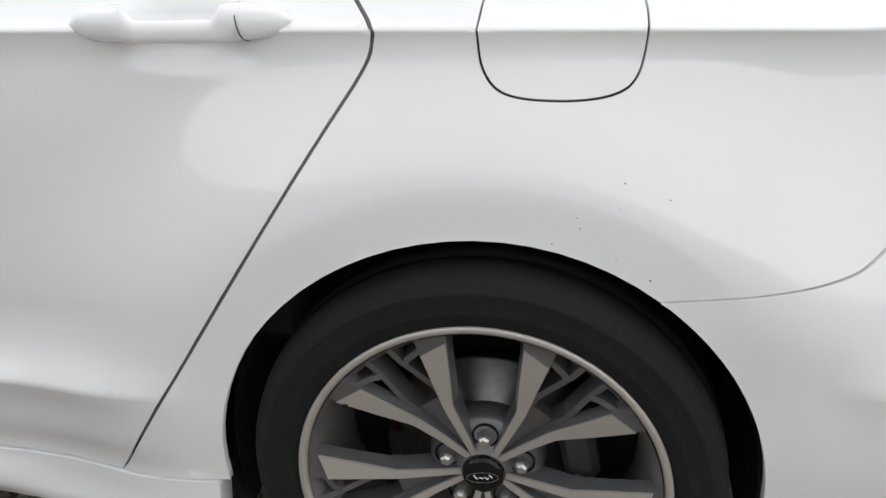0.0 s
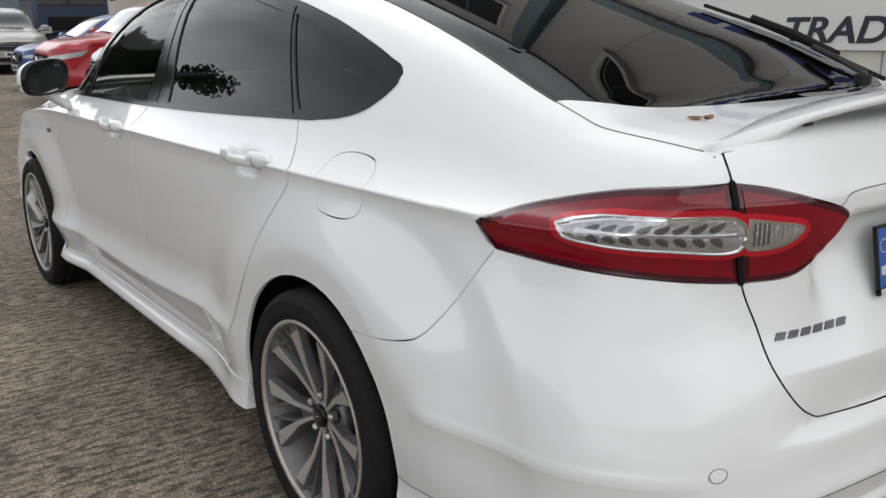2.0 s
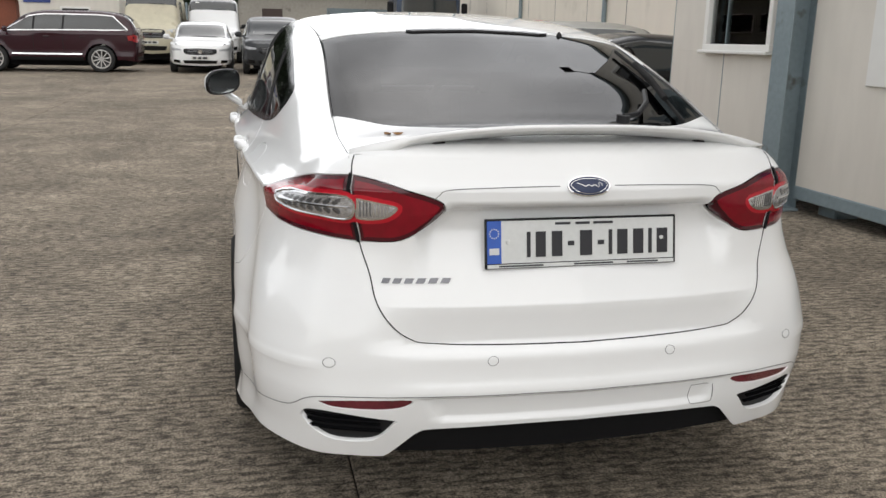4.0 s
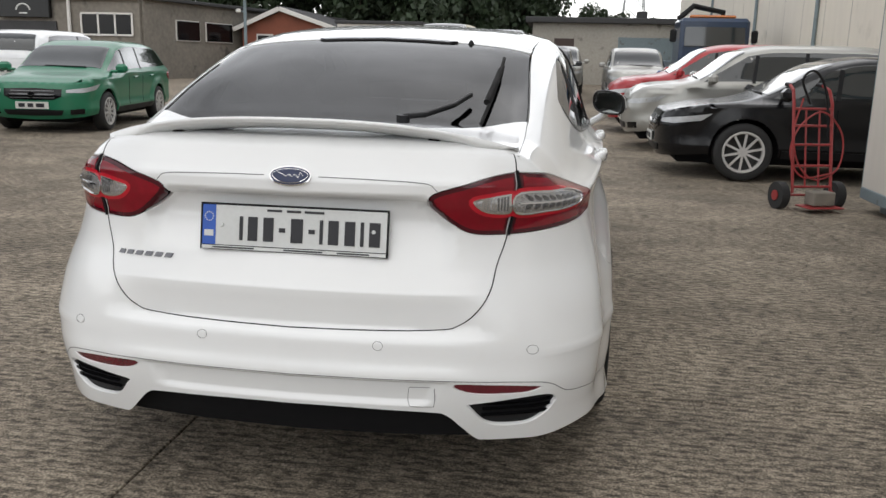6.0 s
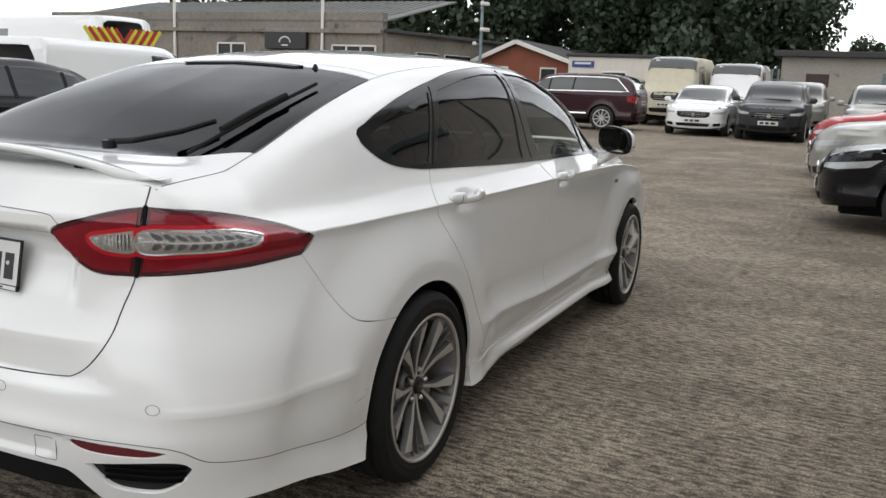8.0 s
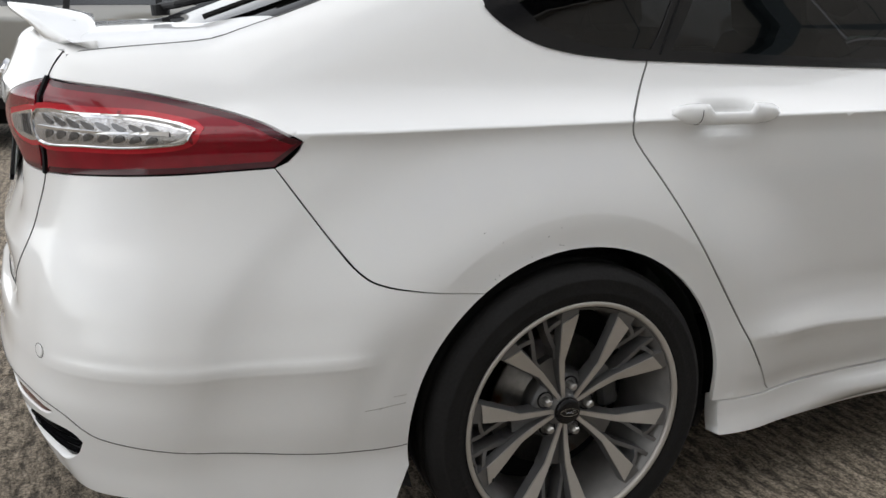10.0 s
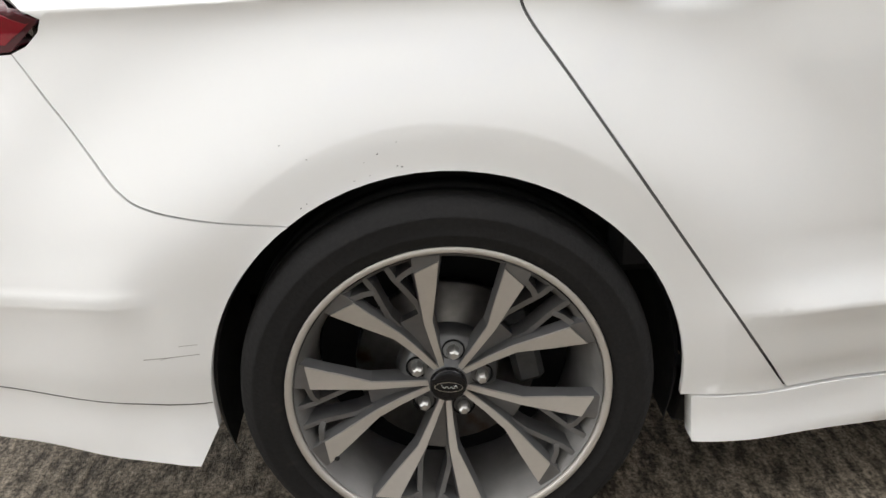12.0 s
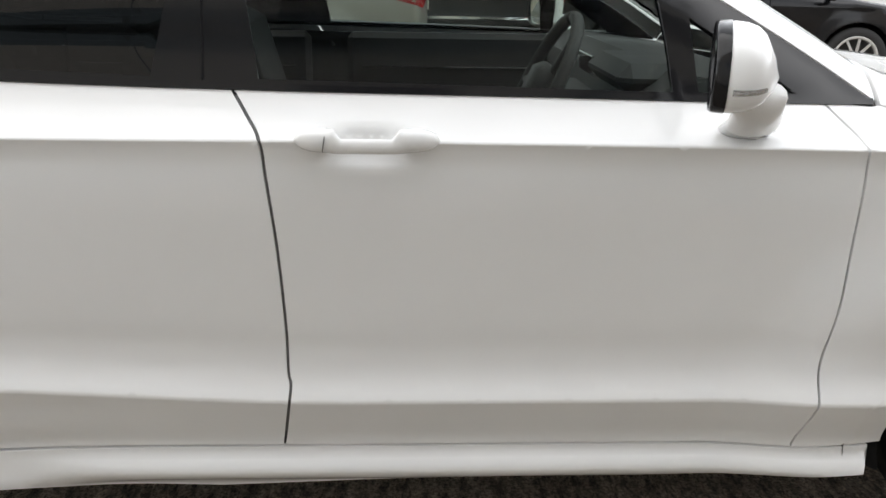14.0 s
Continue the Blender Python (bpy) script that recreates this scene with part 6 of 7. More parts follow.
def simple_wheel(r):
    key = round(r, 3)
    if key in SIMPLE:
        return SIMPLE[key]
    tyre = spin([(.66 * r, .085), (.75 * r, .10), (.9 * r, .10), (.98 * r, .08), (r, .05), (r, -.08), (.9 * r, -.10), (.66 * r, -.09)], 36)
    rim = spin([(.62 * r, .07), (.6 * r, -.05), (0, -.05)], 36)
    face = bmesh.new()
    for k in range(10):
        a = 2 * math.pi * k / 10
        q = Matrix.Rotation(a, 4, "Y")
        vs = add_box(face, (.36 * r, .082, 0), (.62 * r, .02, .078 * r))
        bmesh.ops.transform(face, matrix=q, verts=vs)
    spin([(.72 * r, .098), (.70 * r, .104), (.65 * r, .102), (.62 * r, .07)], 36, bm=face)
    spin([(0, .09), (.1 * r, .09), (.16 * r, .075), (.17 * r, .05)], 18, bm=face)
    out = []
    for nm, b, m in (("tyre", tyre, TYRE_OLD), ("rim", rim, RIM_DARK), ("spokes", face, RIM_SILVER)):
        me = bpy.data.meshes.new(nm)
        b.normal_update()
        b.to_mesh(me)
        b.free()
        me.materials.append(m)
        if nm != "spokes":
            for f in me.polygons:
                f.use_smooth = True
        out.append((nm, me))
    SIMPLE[key] = out
    return out


def parked_car(name, kind, label, at, paint, length, width, height, wheel=.33, base=.585, category="car", glass_back=.06, trim=None, detail=.09, chrome=False):
    """A parked car: painted skin, glass, lamps, grille, plates, mirrors and wheels. Its own origin is under the middle of the rear axle."""
    c = thing(name, label, category, at)
    L, W, H = length, width / 2, height
    wb = base * L
    ro = (L - wb) * (.52 if kind != "van" and kind != "box_van" else .50)
    x0, x1 = -ro, L - ro
    roof = curve(*[(x0 + f * L, h * H) for f, h in ROOFS[kind]])
    bl = .62 * H if kind != "box_van" else .53 * H
    belt = curve((x0, bl * 1.03), (x0 + .5 * L, bl), (x0 + .78 * L, bl * .96), (x1 - .12, bl * .86), (x1, bl * .66))
    wide = curve((x0, W * .93), (x0 + .2 * L, W * .985), (x0 + .5 * L, W), (x0 + .8 * L, W * .97), (x1 - .15, W * .86), (x1, W * .62))
    boxy = kind in ("van", "box_van")
    sect = curve((0, 1), (.4, .99), (.62, .965), (.74, .90), (.80, .80), (.85, .6), (.90, .35), (.95, .15), (1, 0), (1.05, -.06)) if not boxy else \
        curve((0, 1), (.5, .99), (.78, .965), (.86, .90), (.90, .75), (.93, .5), (.96, .25), (1, 0), (1.05, -.06))
    sides = curve((.1, -.06), (.2 * H, -.03), (.26 * H, -.005), (.33 * H, -.02), (.5 * H, -.004), (bl, 0))
    upright = .05 if boxy else .11

    def skin(x, y, z):
        y = np.abs(y)
        zb, w = belt(x), wide(x)
        top = z - zb - (roof(x) - zb) * sect(y / w)
        bump = np.maximum(*[.03 * (1 - step(.36, .55, np.hypot(x - q, z - wheel))) for q in (0, wb)])
        flat = y - w - sides(np.minimum(z, zb)) - bump * step(.2, .4, z)
        k = step(zb - .02, zb + .02, z)
        shell = flat * (1 - k) + top * k
        back = x0 + upright * np.clip((z - .45 * H) / H, 0, 1) + .05 * step(.35, .2, z / H) + .16 * np.clip(y / W, 0, 2) ** 5 - x
        nose = x - x1 + .09 * np.clip((z - .42 * H) / (.2 * H), 0, 3) + .36 * np.clip(y / W, 0, 2) ** 3.4 + .08 * step(.25, .12, z / H)
        for o, kk in ((back, .05), (nose, .08)):
            t = np.clip(.5 + .5 * (shell - o) / kk, 0, 1)
            shell = o + (shell - o) * t + kk * t * (1 - t)
        return shell
    S = Skin(skin, rear_x=x0 + .9, nose_x=x1 - 1.0)
    trim = trim or paint
    h = detail
    xs = np.linspace(x0 + .03, x1 - .05, 40)
    rr = .80 if not boxy else .89
    up = np.stack([xs, belt(xs) + (roof(xs) - belt(xs)) * sect(rr)], 1)
    zl = .20 * H if not boxy else .18 * H
    ra = wheel * 1.16

    def hole(q):
        a0 = math.degrees(math.asin((zl - wheel) / ra))
        a = np.radians(np.linspace(180 - a0, a0, 18))
        return np.stack([q + ra * np.cos(a), wheel + ra * np.sin(a)], 1)
    low = np.vstack([[(x0 + .06, zl + .04)], hole(0), hole(wb), [(x1 - .10, zl + .03)]])
    flank = np.vstack([up[::-1], low])
    lo_roof = np.vstack([np.stack([xs, wide(xs) * (rr + .005)], 1), np.stack([xs[::-1], -wide(xs[::-1]) * (rr + .005)], 1)])
    # glass outlines
    f = lambda q: x0 + q * L
    a_low, a_top = f(.745 if not boxy else .80), f(.60 if not boxy else .70)
    c_low, c_top = (f(glass_back), f(glass_back + .08)) if not boxy else (f(.545), f(.545))
    if kind == "saloon":
        c_low, c_top = f(.185), f(.31)

    def gz(x, part_):
        return belt(x) + (roof(x) - belt(x)) * part_
    hi = .84 if not boxy else .72
    lo = .14 if not boxy else .10
    edge_x = np.linspace(c_top, a_top, 12)
    win = np.vstack([np.stack([(q := np.linspace(a_low - .03, c_low, 14)), gz(q, 0) + lo * (H - bl)], 1), np.stack([edge_x, bl + (roof(edge_x) - bl) * sect(.795 if not boxy else .905)], 1)])
    for s in (1, -1):
        sd = S.panel("side", "side", flank, paint, c, s, h=h, gap=0, depth=.03)
        S.panel("side_glass", "side", win, PLAIN_GLASS, sd, s, h=h, lift=.003, gap=0, depth=.004, label="dark side glass")
        for q in ((.42, .58) if not boxy else (.74,)):
            xm = f(q if kind != "saloon" else q + .02)
            S.ribbon("pillar", "side", np.linspace((xm, gz(xm, .1)), (xm - .05, bl + (roof(xm) - bl) * sect(.80 if not boxy else .905)), 6), .05, BLACK_TRIM, sd, s, lift=.006)
            S.ribbon("door_gap", "side", np.linspace((xm, gz(xm, .05)), (xm, .27 * H), 8), .012, DARK, sd, s, lift=.002)
        S.ribbon("sill_trim", "side", np.linspace((ra + .03, zl + .03), (wb - ra - .03, zl + .03), 8), .09, BLACK_TRIM, sd, s, lift=.008)
        if chrome:
            S.ribbon("window_trim", "side", np.vstack([win, win[:1]]), .028, CHROME, sd, s, lift=.008)
            S.ribbon("sill_strip", "side", np.linspace((ra + .06, zl + .16), (wb - ra - .06, zl + .16), 8), .035, CHROME, sd, s, lift=.012)
        for q in (.30, .50):
            if not (boxy and q < .4):
                part("door_handle", box((f(q) + .05, s * (wide(f(q)) + .012), bl * .93), (.18, .03, .03), None, .01), paint if not boxy else BLACK_TRIM, sd)
        mx = a_low - .12
        mir = bmesh.new()
        add_box(mir, (mx, s * (W + .10), bl + .10), (.13, .20, .15), None, .045)
        add_box(mir, (mx + .02, s * (W - .02), bl + .05), (.07, .14, .05), None, .02)
        part("door_mirror", mir, BLACK_TRIM if boxy or trim is BLACK_TRIM else paint, c)
        lamp = S.flat("nose", [(x1 - .12, W * .55, .468 * H), (x1 - .30, W * .83, .492 * H), (x1 - .60, W * .95, .525 * H), (x1 - .48, W * .94, .468 * H), (x1 - .22, W * .78, .438 * H), (x1 - .10, W * .56, .44 * H)])
        S.panel("headlamp", "nose", lamp * (s, 1), LAMP_GLASS, c, h=h, lift=.006, gap=0, depth=.02)
        fog = S.flat("nose", [(x1 - .15, W * .58, .26 * H), (x1 - .25, W * .78, .27 * H), (x1 - .25, W * .78, .215 * H), (x1 - .15, W * .58, .205 * H)])
        S.panel("fog_lamp", "nose", fog * (s, 1), GLOSS_BLACK, c, h=h, lift=.005, gap=0, depth=.01)
        tail = S.flat("rear", [(x0 + .05, W * .66, .60 * H), (x0 + .14, W * .90, .62 * H), (x0 + .30, W * .96, .60 * H), (x0 + .28, W * .96, .53 * H), (x0 + .08, W * .80, .49 * H), (x0 + .04, W * .64, .53 * H)])
        S.panel("tail_lamp", "rear", tail * (s, 1), AMBER, c, h=h, lift=.006, gap=0, depth=.02)
    S.panel("upper_body", "top", lo_roof, paint, c, h=h * 1.2, lift=-.002, gap=0, depth=.01)
    nose = mirrored(np.vstack([[(0, .57 * H)], S.flat("nose", [(x1, W * .5, .555 * H), (x1 - .3, W * .86, .55 * H), (x1 - .5, W * .95, .50 * H), (x1 - .5, W * .96, .2 * H), (x1 - .1, W * .5, .16 * H)]), [(0, .15 * H)]]))
    S.panel("front_end", "nose", nose, paint, c, h=h, lift=-.003, gap=0, depth=.02)
    grille = mirrored(np.vstack([[(0, .485 * H)], S.flat("nose", [(x1 - .08, W * .50, .475 * H), (x1 - .08, W * .48, .40 * H), (x1 - .05, W * .36, .365 * H)]), [(0, .36 * H)]]))
    g = S.panel("grille", "nose", grille, GLOSS_BLACK, c, h=h, lift=.005, gap=0, depth=.01, label="black grille")
    for z in (.385, .42, .455):
        ln = S.flat("nose", [(x1, -W * .40, z * H), (x1, 0, z * H), (x1, W * .40, z * H)])
        S.ribbon("grille_bar", "nose", smooth_line(ln, 5), .012, GRILLE_GREY, g, lift=.010)
    intake = mirrored(np.vstack([[(0, .26 * H)], S.flat("nose", [(x1 - .1, W * .50, .255 * H), (x1 - .1, W * .46, .20 * H)]), [(0, .195 * H)]]))
    S.panel("air_intake", "nose", intake, BLACK_TRIM, c, h=h, lift=.004, gap=0, depth=.01)
    p = S.onto("nose", [(0, .305 * H)])[0]
    part("number_plate", box((p[0] + .012, 0, .305 * H), (.012, .52, .11), None, .002), PLATE_WHITE, c)
    for y, w_ in ((-.16, .10), (-.02, .09), (.13, .13)):
        part("plate_bar", box((p[0] + .0195, y, .305 * H), (.003, w_, .06)), INK, c)
    part("badge", rod((S.onto("nose", [(0, .42 * H)])[0][0] + .004, 0, .42 * H), (S.onto("nose", [(0, .42 * H)])[0][0] + .02, 0, .42 * H), .055, n=18), CHROME, c)
    rear = mirrored(np.vstack([[(0, .74 * H if kind not in ("saloon",) else .66 * H)], S.flat("rear", [(x0 + .08, W * .62, .72 * H if kind != "saloon" else .655 * H), (x0 + .2, W * .86, .66 * H), (x0 + .35, W * .97, .6 * H), (x0 + .35, W * .98, .2 * H), (x0 + .1, W * .6, .17 * H)]), [(0, .17 * H)]]))
    S.panel("rear_end", "rear", rear, paint, c, h=h, lift=-.003, gap=0, depth=.02)
    S.ribbon("rear_skirt", "rear", S.flat("rear", [(x0, -W * .8, .23 * H), (x0, -W * .4, .23 * H), (x0, 0, .23 * H), (x0, W * .4, .23 * H), (x0, W * .8, .23 * H)]), .09, BLACK_TRIM, c, lift=.006)
    q = S.onto("rear", [(0, .50 * H)])[0]
    part("number_plate", box((q[0] - .012, 0, .50 * H), (.012, .52, .11), None, .002), PLATE_WHITE, c)
    for y, w_ in ((-.15, .10), (.0, .09), (.14, .12)):
        part("plate_bar", box((q[0] - .0195, y, .50 * H), (.003, w_, .06)), INK, c)
    # windscreen and rear glass
    xa, xb = a_top + .04, a_low + (.02 if not boxy else .06)
    ws = np.stack([(t := np.linspace(xa, xb, 8)), np.interp(t, [xa, xb], [W * (.70 if not boxy else .80), W * (.77 if not boxy else .85)])], 1)
    S.panel("windscreen", "top", np.vstack([ws, ws[::-1] * (1, -1)]), PLAIN_GLASS, c, h=h, lift=.004, gap=0, depth=.005, label="dark windscreen")
    part("wiper", rod((xb + .02, .45, float(roof(xb)) + .0), (xb - .02, -.25, float(roof(xb)) + .012), .012), BLACK_TRIM, c)
    part("tax_disc", box((xb - .16, -W * .55, float(roof(xb - .16)) - .01), (.09, .14, .008), Matrix.Rotation(.5, 4, "Y")), PLATE_WHITE, c)
    if kind == "saloon":
        rg = np.stack([(t := np.linspace(f(.165), f(.31), 8)), np.interp(t, [f(.165), f(.31)], [W * .68, W * .64])], 1)
    else:
        rg = np.stack([(t := np.linspace(x0 + .10, f(.085), 8)), np.interp(t, [x0 + .10, f(.085)], [W * .72, W * .62])], 1)
    if not boxy:
        S.panel("rear_glass", "top", np.vstack([rg, rg[::-1] * (1, -1)]), PLAIN_GLASS, c, h=h, lift=.004, gap=0, depth=.005)
    for x in (0, wb):
        for s in (1, -1):
            base_m = pose(x, s * (W - .105), wheel, 0, 12, 0 if s > 0 else 180)
            wo = None
            for nm, me in simple_wheel(wheel):
                o = new("wheel" if nm == "tyre" else nm, me)
                if nm == "tyre":
                    wo = o
                    o.parent = c
                    o.matrix_basis = base_m
                else:
                    o.parent = wo
    part("underbody", box(((x0 + x1) / 2, 0, .34), (L - .5, 2 * W - .62, .34), None, .03), DARK, c)
    # dark box added inside, standing for the shade in the wheel arches
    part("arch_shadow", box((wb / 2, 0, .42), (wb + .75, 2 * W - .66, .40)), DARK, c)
    part("cabin_floor", box((f(.45), 0, bl - .25), (L * .5, 2 * W - .2, .04)), DARK, c)
    return c


def stand(x, y, heading):
    """A pose on the yard, tipped with its slope."""
    return Matrix.Translation((x, y, grade(x))) @ Matrix.Rotation(-.0142 if x > 9 else 0.0, 4, "Y") @ Matrix.Rotation(radians(heading), 4, "Z")


def paint(name, color, rough=.3, metal=0.0, coat=.5, spec=.4):
    return mat(name, color, rough, metal=metal, coat=coat, size=6, vary=.03, spec=spec)


BLACK_P = paint("black_car_paint", (.006, .006, .007), .2, 0, .1, .3)
SILVER_P = paint("silver_car_paint", (.36, .355, .33), .35, .6)
RED_P = paint("red_car_paint", (.36, .016, .022))
GREEN_P = paint("green_car_paint", (.012, .15, .075))
MAROON_P = paint("maroon_car_paint", (.03, .006, .011), .25, 0, .2, .4)
GREY_P = paint("dark_grey_car_paint", (.028, .030, .033), .3, .3, .2, .4)
BLUE_P = paint("blue_car_paint", (.03, .07, .22))
CREAM_P = mat("faded_cream_van_paint", (.52, .48, .36), .5, size=5, vary=.12, second=(.30, .25, .16), spot=-.05)

# row with noses to the lane
parked_car("black_saloon", "saloon", "black saloon car with silver wheels parked in a row", stand(7.92, -5.65, 90), BLACK_P, 4.9, 1.87, 1.46, .335, detail=.06)
parked_car("silver_crossover", "suv", "silver-beige crossover parked in a row", stand(10.75, -5.0, 90), SILVER_P, 4.35, 1.80, 1.62, .345)
parked_car("red_crossover", "suv", "red crossover parked in a row", stand(13.6, -4.9, 90), RED_P, 4.4, 1.82, 1.66, .345)
parked_car("blue_hatchback", "hatch", "blue hatchback parked in a row", stand(16.6, -4.9, 90), BLUE_P, 4.1, 1.75, 1.46, .31)
# facing the lane end
parked_car("silver_people_carrier", "suv", "silver people carrier facing along the yard", stand(25.3, -2.75, 180), SILVER_P, 4.35, 1.83, 1.64, .33)
parked_car("dark_grey_suv", "suv", "dark grey sport utility car facing along the yard", stand(25.7, -.02, 180), GREY_P, 4.49, 1.84, 1.66, .345, detail=.07)
parked_car("white_estate_car", "hatch", "white estate car facing along the yard", stand(26.5, 2.08, 180), WHITE, 4.67, 1.81, 1.47, .325, detail=.07)
parked_car("grey_suv_behind", "suv", "grey sport utility car parked behind another", stand(31.0, -.35, 180), SILVER_P, 4.5, 1.85, 1.70, .34)
parked_car("maroon_suv", "suv", "dark maroon sport utility car standing across the yard", stand(23.9, 4.78, 90), MAROON_P, 4.78, 1.93, 1.70, .37, detail=.07, chrome=True)
parked_car("silver_estate_car", "suv", "pale silver estate car parked by a van", stand(31.0, 6.0, 180), SILVER_P, 4.6, 1.8, 1.62, .33)
parked_car("cream_van", "box_van", "rusty faded cream panel van", stand(31.8, 3.9, 180), CREAM_P, 5.2, 1.97, 2.45, .34, category="van")
parked_car("white_van", "box_van", "white panel van facing along the yard", stand(33.2, 1.9, 180), WHITE, 5.2, 1.97, 2.30, .34, category="van")
# along the other side of the yard
parked_car("green_hatchback", "hatch", "green hatchback facing along the yard", stand(12.54, 8.05, 188), GREEN_P, 4.3, 1.78, 1.47, .32, detail=.06)
parked_car("black_hatchback", "hatch", "black car with silver wheels parked across", stand(4.11, 8.20, 348), BLACK_P, 4.35, 1.80, 1.46, .33, detail=.07)
parked_car("silver_hatchback", "hatch", "tall silver hatchback with dark tinted rear windows", stand(.75, 6.4, 180), SILVER_P, 4.5, 1.82, 1.72, .33, detail=.06)
parked_car("grey_estate", "suv", "dark grey sport utility car with chrome window trim", stand(3.8, 10.9, 180), GREY_P, 4.6, 1.85, 1.72, .345, chrome=True)
parked_car("small_white_van", "van", "small white delivery van parked across", stand(8.2, 10.55, 2), WHITE, 4.4, 1.81, 1.84, .32, category="van")
parked_car("white_suv", "suv", "white sport utility car seen from behind", stand(14.0, 10.85, 6), WHITE, 4.5, 1.84, 1.68, .345)
parked_car("red_hatchback", "hatch", "red hatchback parked by the workshop", stand(22.5, 18.6, -60), RED_P, 4.1, 1.75, 1.46, .31)
amb = parked_car("chevron_van", "box_van", "white high-roof van with red and yellow chevrons", stand(12.3, 14.1, 85), WHITE, 5.4, 2.0, 2.5, .34, category="van")
CHEV_Y = mat("yellow_reflective_film", (.62, .55, .03), .4, size=60)
CHEV_R = mat("red_reflective_film", (.42, .02, .02), .4, size=60)
for i in range(8):
    for s in (1, -1):
        m = Matrix.Translation((-1.112, s * (.10 + .115 * i), 2.05)) @ Matrix.Rotation(radians(-38 * s), 4, "X")
        b = box((0, 0, 0), (.012, .082, .42 + .02 * (i % 2)), None, .001)
        b.transform(m)
        part("chevron", b, CHEV_Y if i % 2 else CHEV_R, amb)


def tow_truck():
    t = thing("blue_lorry", "blue recovery lorry with an orange light bar", "lorry", stand(29.0, -5.6, 180))
    lorry_blue = paint("lorry_blue", (.012, .032, .075))
    part("cab", box((.6, 0, 1.75), (1.9, 2.3, 1.9), None, .12), lorry_blue, t)
    part("windscreen", box((1.545, 0, 2.15), (.05, 2.0, .8), Matrix.Rotation(-.08, 4, "Y"), .02), PLAIN_GLASS, t)
    part("bumper", box((1.5, 0, .65), (.3, 2.3, .4), None, .05), BLACK_TRIM, t)
    part("grille", box((1.56, 0, 1.2), (.04, 1.5, .4), None, .02), GLOSS_BLACK, t)
    part("light_bar", box((.7, 0, 2.77), (.30, 1.6, .11), None, .05), mat("orange_lamp", (.55, .16, .02), .25, coat=1, size=20), t)
    part("crane_arm", rope([(-.6, .6, 2.0), (-.8, .6, 3.0), (.2, -.6, 3.15), (.4, -1.1, 2.7)], .10, 8), BLACK_TRIM, t)
    part("load_bed", box((-2.6, 0, 1.1), (4.6, 2.3, .25), None, .03), lorry_blue, t)
    for s in (1, -1):
        part("headlamp", box((1.6, s * .85, 1.0), (.06, .35, .22), None, .03), LAMP_GLASS, t)
        part("door_mirror", box((1.3, s * 1.35, 2.1), (.10, .22, .42), None, .04), BLACK_TRIM, t)
        for x in (.7, -3.2):
            part("wheel", rod((x, s * .80, .48), (x, s * 1.12, .48), .48, n=28), TYRE_OLD, t)


tow_truck()


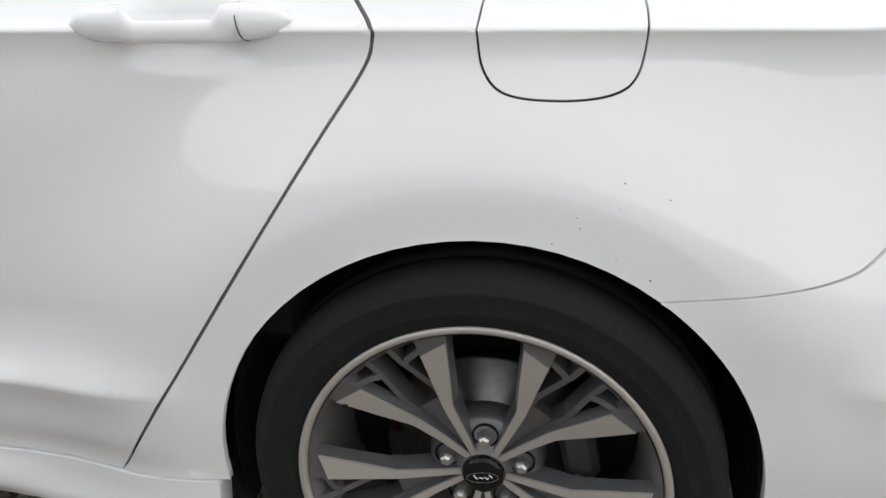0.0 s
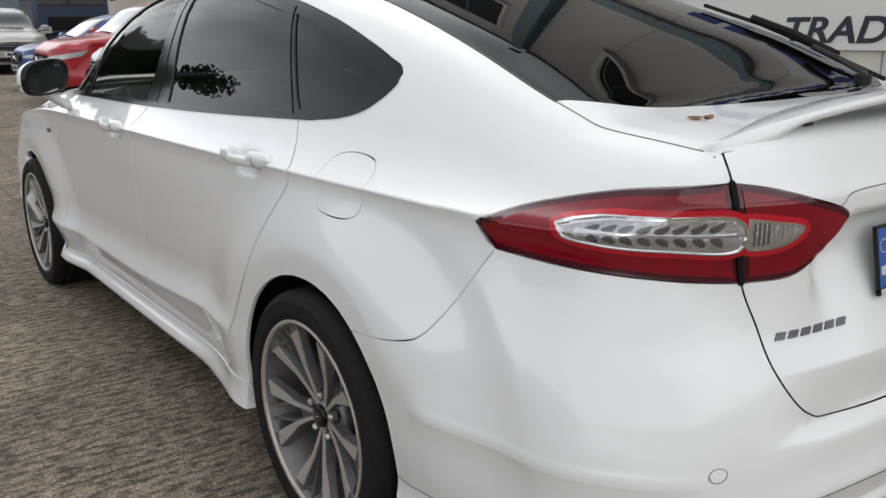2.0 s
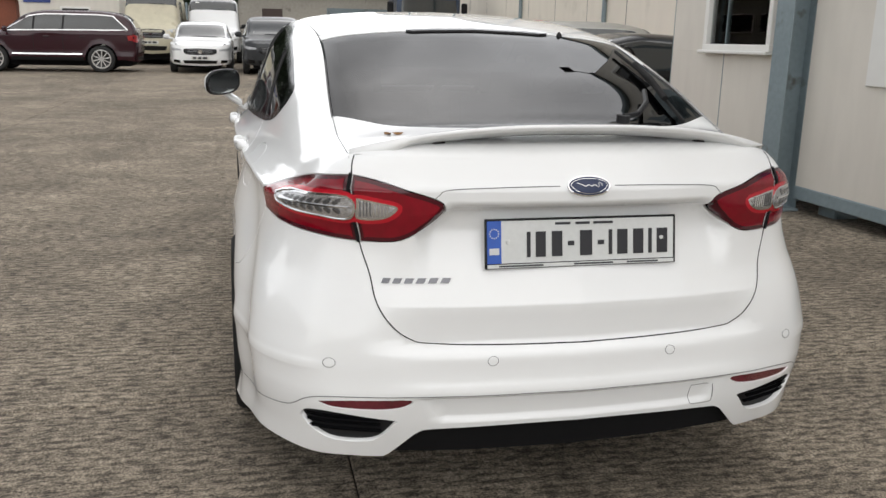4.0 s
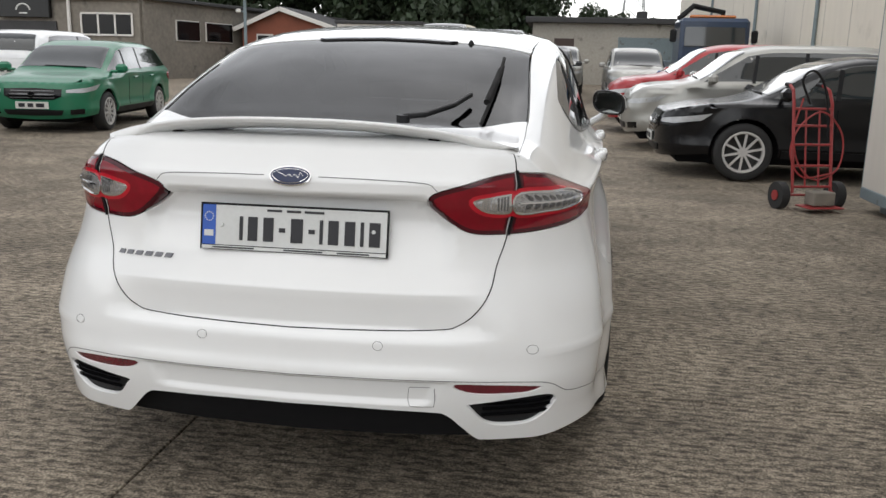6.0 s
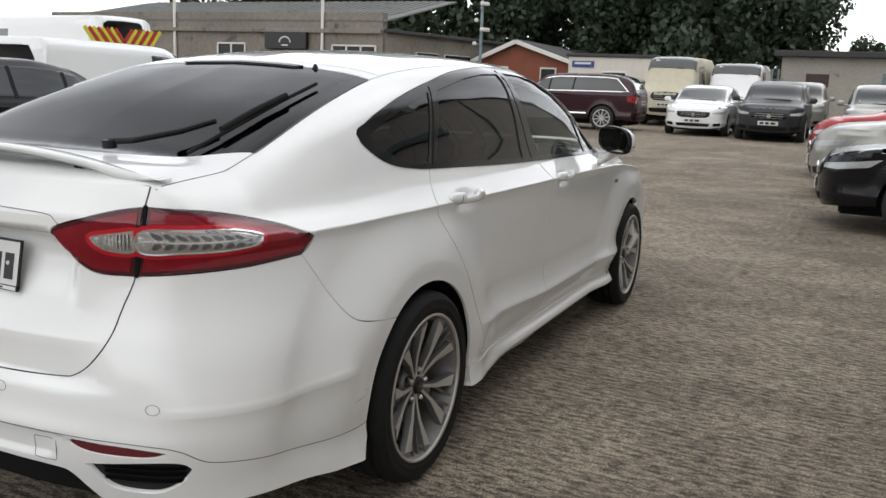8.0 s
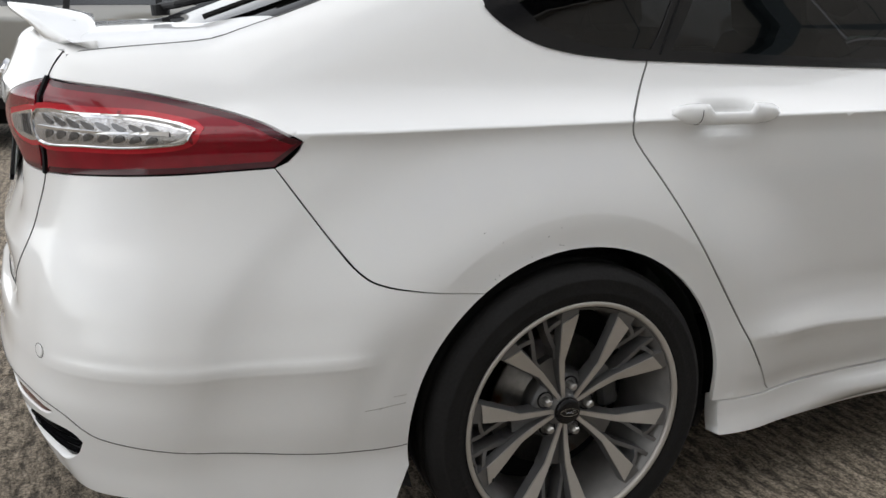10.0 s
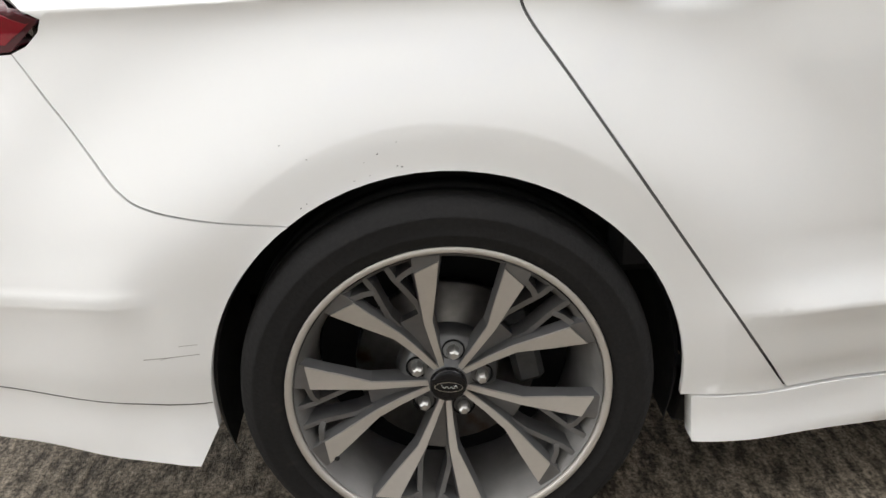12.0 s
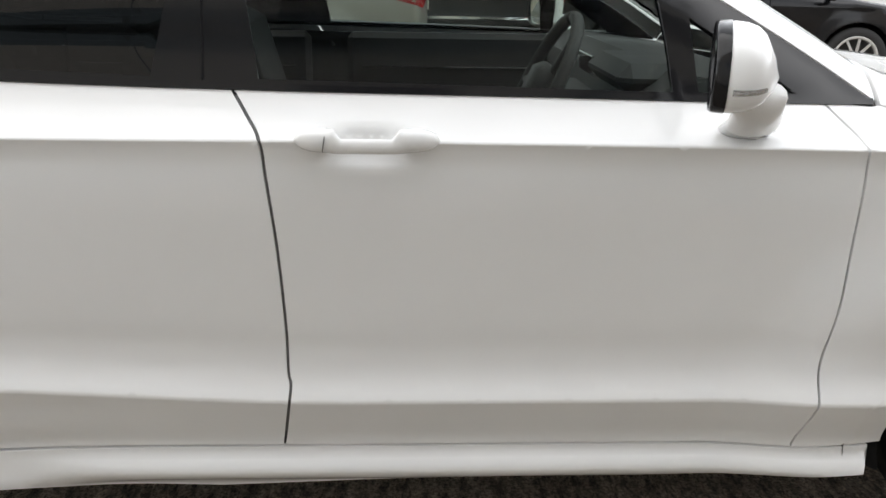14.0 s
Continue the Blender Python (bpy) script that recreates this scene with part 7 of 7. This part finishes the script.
def sack_truck():
    red = mat("worn_red_paint", (.30, .03, .03), .45, size=30, vary=.2, second=(.12, .05, .04), spot=-.04)
    t = thing("sack_truck", "red two-wheeled sack truck with a coiled hose", "sack truck", pose(5.22, -3.10, 0, 0, 0, -72))
    lean = Matrix.Rotation(radians(-9), 4, "X")

    def put(name, bm, m, label=""):
        bm.transform(lean)
        part(name, bm, m, t, label)
    for s in (1, -1):
        put("upright", rope([(s * .20, 0, .16), (s * .20, 0, 1.02), (s * .19, .03, 1.14), (s * .17, .12, 1.20)], .015, 8), red)
        put("grip", rope([(s * .17, .11, 1.197), (s * .165, .19, 1.215)], .019, 8), BLACK_TRIM)
    for z in (.22, .42, .62, .80, .96):
        put("rung", rod((-.20, 0, z), (.20, 0, z), .012, n=8), red)
    for x in (-.07, .07):
        put("slat", rod((x, 0, .22), (x, 0, .96), .009, n=8), red)
    part("toe_plate", box((0, -.13, .05), (.36, .24, .012), None, .004), red, t)
    part("battery_box", box((0, -.12, .13), (.22, .16, .13), None, .01), OLD_RENDER, t, "grey box on the toe plate")
    for s in (1, -1):
        w = part("wheel", rod((s * .255, .09, .13), (s * .335, .09, .13), .13, n=26), TYRE_OLD, t)
        part("hub", rod((s * .25, .09, .13), (s * .345, .09, .13), .05, n=16), red, w)
    part("axle", rod((-.3, .09, .13), (.3, .09, .13), .012), red, t)
    pts = smooth_line([(-.22, -.02, 1.05), (-.30, -.05, .75), (-.24, -.08, .45), (-.05, -.09, .30), (.18, -.08, .42), (.20, -.05, .72), (-.02, -.05, .93), (-.24, -.05, .80), (-.32, -.06, .55), (-.20, -.1, .33), (.1, -.1, .36)], 6)
    part("hose", rope(pts, .008, 6), red, t, "red air hose")
    part("cable", rope(smooth_line([(-.12, .02, 1.0), (-.22, .02, 1.22), (-.12, .0, 1.30), (.0, -.02, 1.12), (.06, -.05, .7)], 6), .012, 6), BLACK_TRIM, t)


sack_truck()


# ---- small marks on the white car ----
SCRAPE = mat("grey_scrape", (.28, .27, .26), .7, size=90, vary=.3)
for a, b, w in (((-.455, .418), (-.372, .420), .0010), ((-.400, .437), (-.372, .437), .0007), ((-.43, .416), (-.412, .420), .0007)):
    CAR.ribbon("scratch", "side", np.linspace(a, b, 6), w, SCRAPE, car, -1, lift=.0003)
rnd = random.Random(4)
for k in range(40):
    s = 1 if k % 2 else -1
    a, r = radians(rnd.uniform(95, 150)), .375 + .10 * rnd.random() ** 2
    x, z = r * math.cos(a), .322 + r * math.sin(a)
    d = .0005 + .0007 * rnd.random()
    if z > .64 and x > -.22:
        CAR.ribbon("stone_chip", "side", np.array([(x - d, z), (x + d, z + d * .5)]), 1.4 * d, LED_DARK, car, s, lift=.0004)
for s in (1, -1):
    q = np.array([(2.445, .815), (2.50, .815), (2.505, .832), (2.45, .832)])
    CAR.panel("fender_badge", "side", q, RIM_GREY, car, s, h=.02, lift=.003, gap=0, depth=.004, label="small dark wing badge")
LEAF_DRY = mat("dry_leaf", (.20, .10, .035), .8, size=200, vary=.4)
for x, y, t in ((-.765, .478, .4), (-.775, .452, 1.7)):
    p = CAR.onto("top", [(x, y)])[0]
    bm = bmesh.new()
    ring = [bm.verts.new((p[0] + .016 * math.cos(a) * math.cos(t) - .007 * math.sin(a) * math.sin(t), p[1] + .016 * math.cos(a) * math.sin(t) + .007 * math.sin(a) * math.cos(t), p[2] + .003 + .003 * math.cos(2 * a))) for a in np.linspace(0, 2 * math.pi, 10, endpoint=False)]
    top = bm.verts.new((p[0], p[1], p[2] + .007))
    for i in range(10):
        bm.faces.new((ring[i], ring[(i + 1) % 10], top))
    tagged(link("dry_leaf", bm, LEAF_DRY), "small dry brown leaf lying on the boot lid", "leaf", "dry leaves")
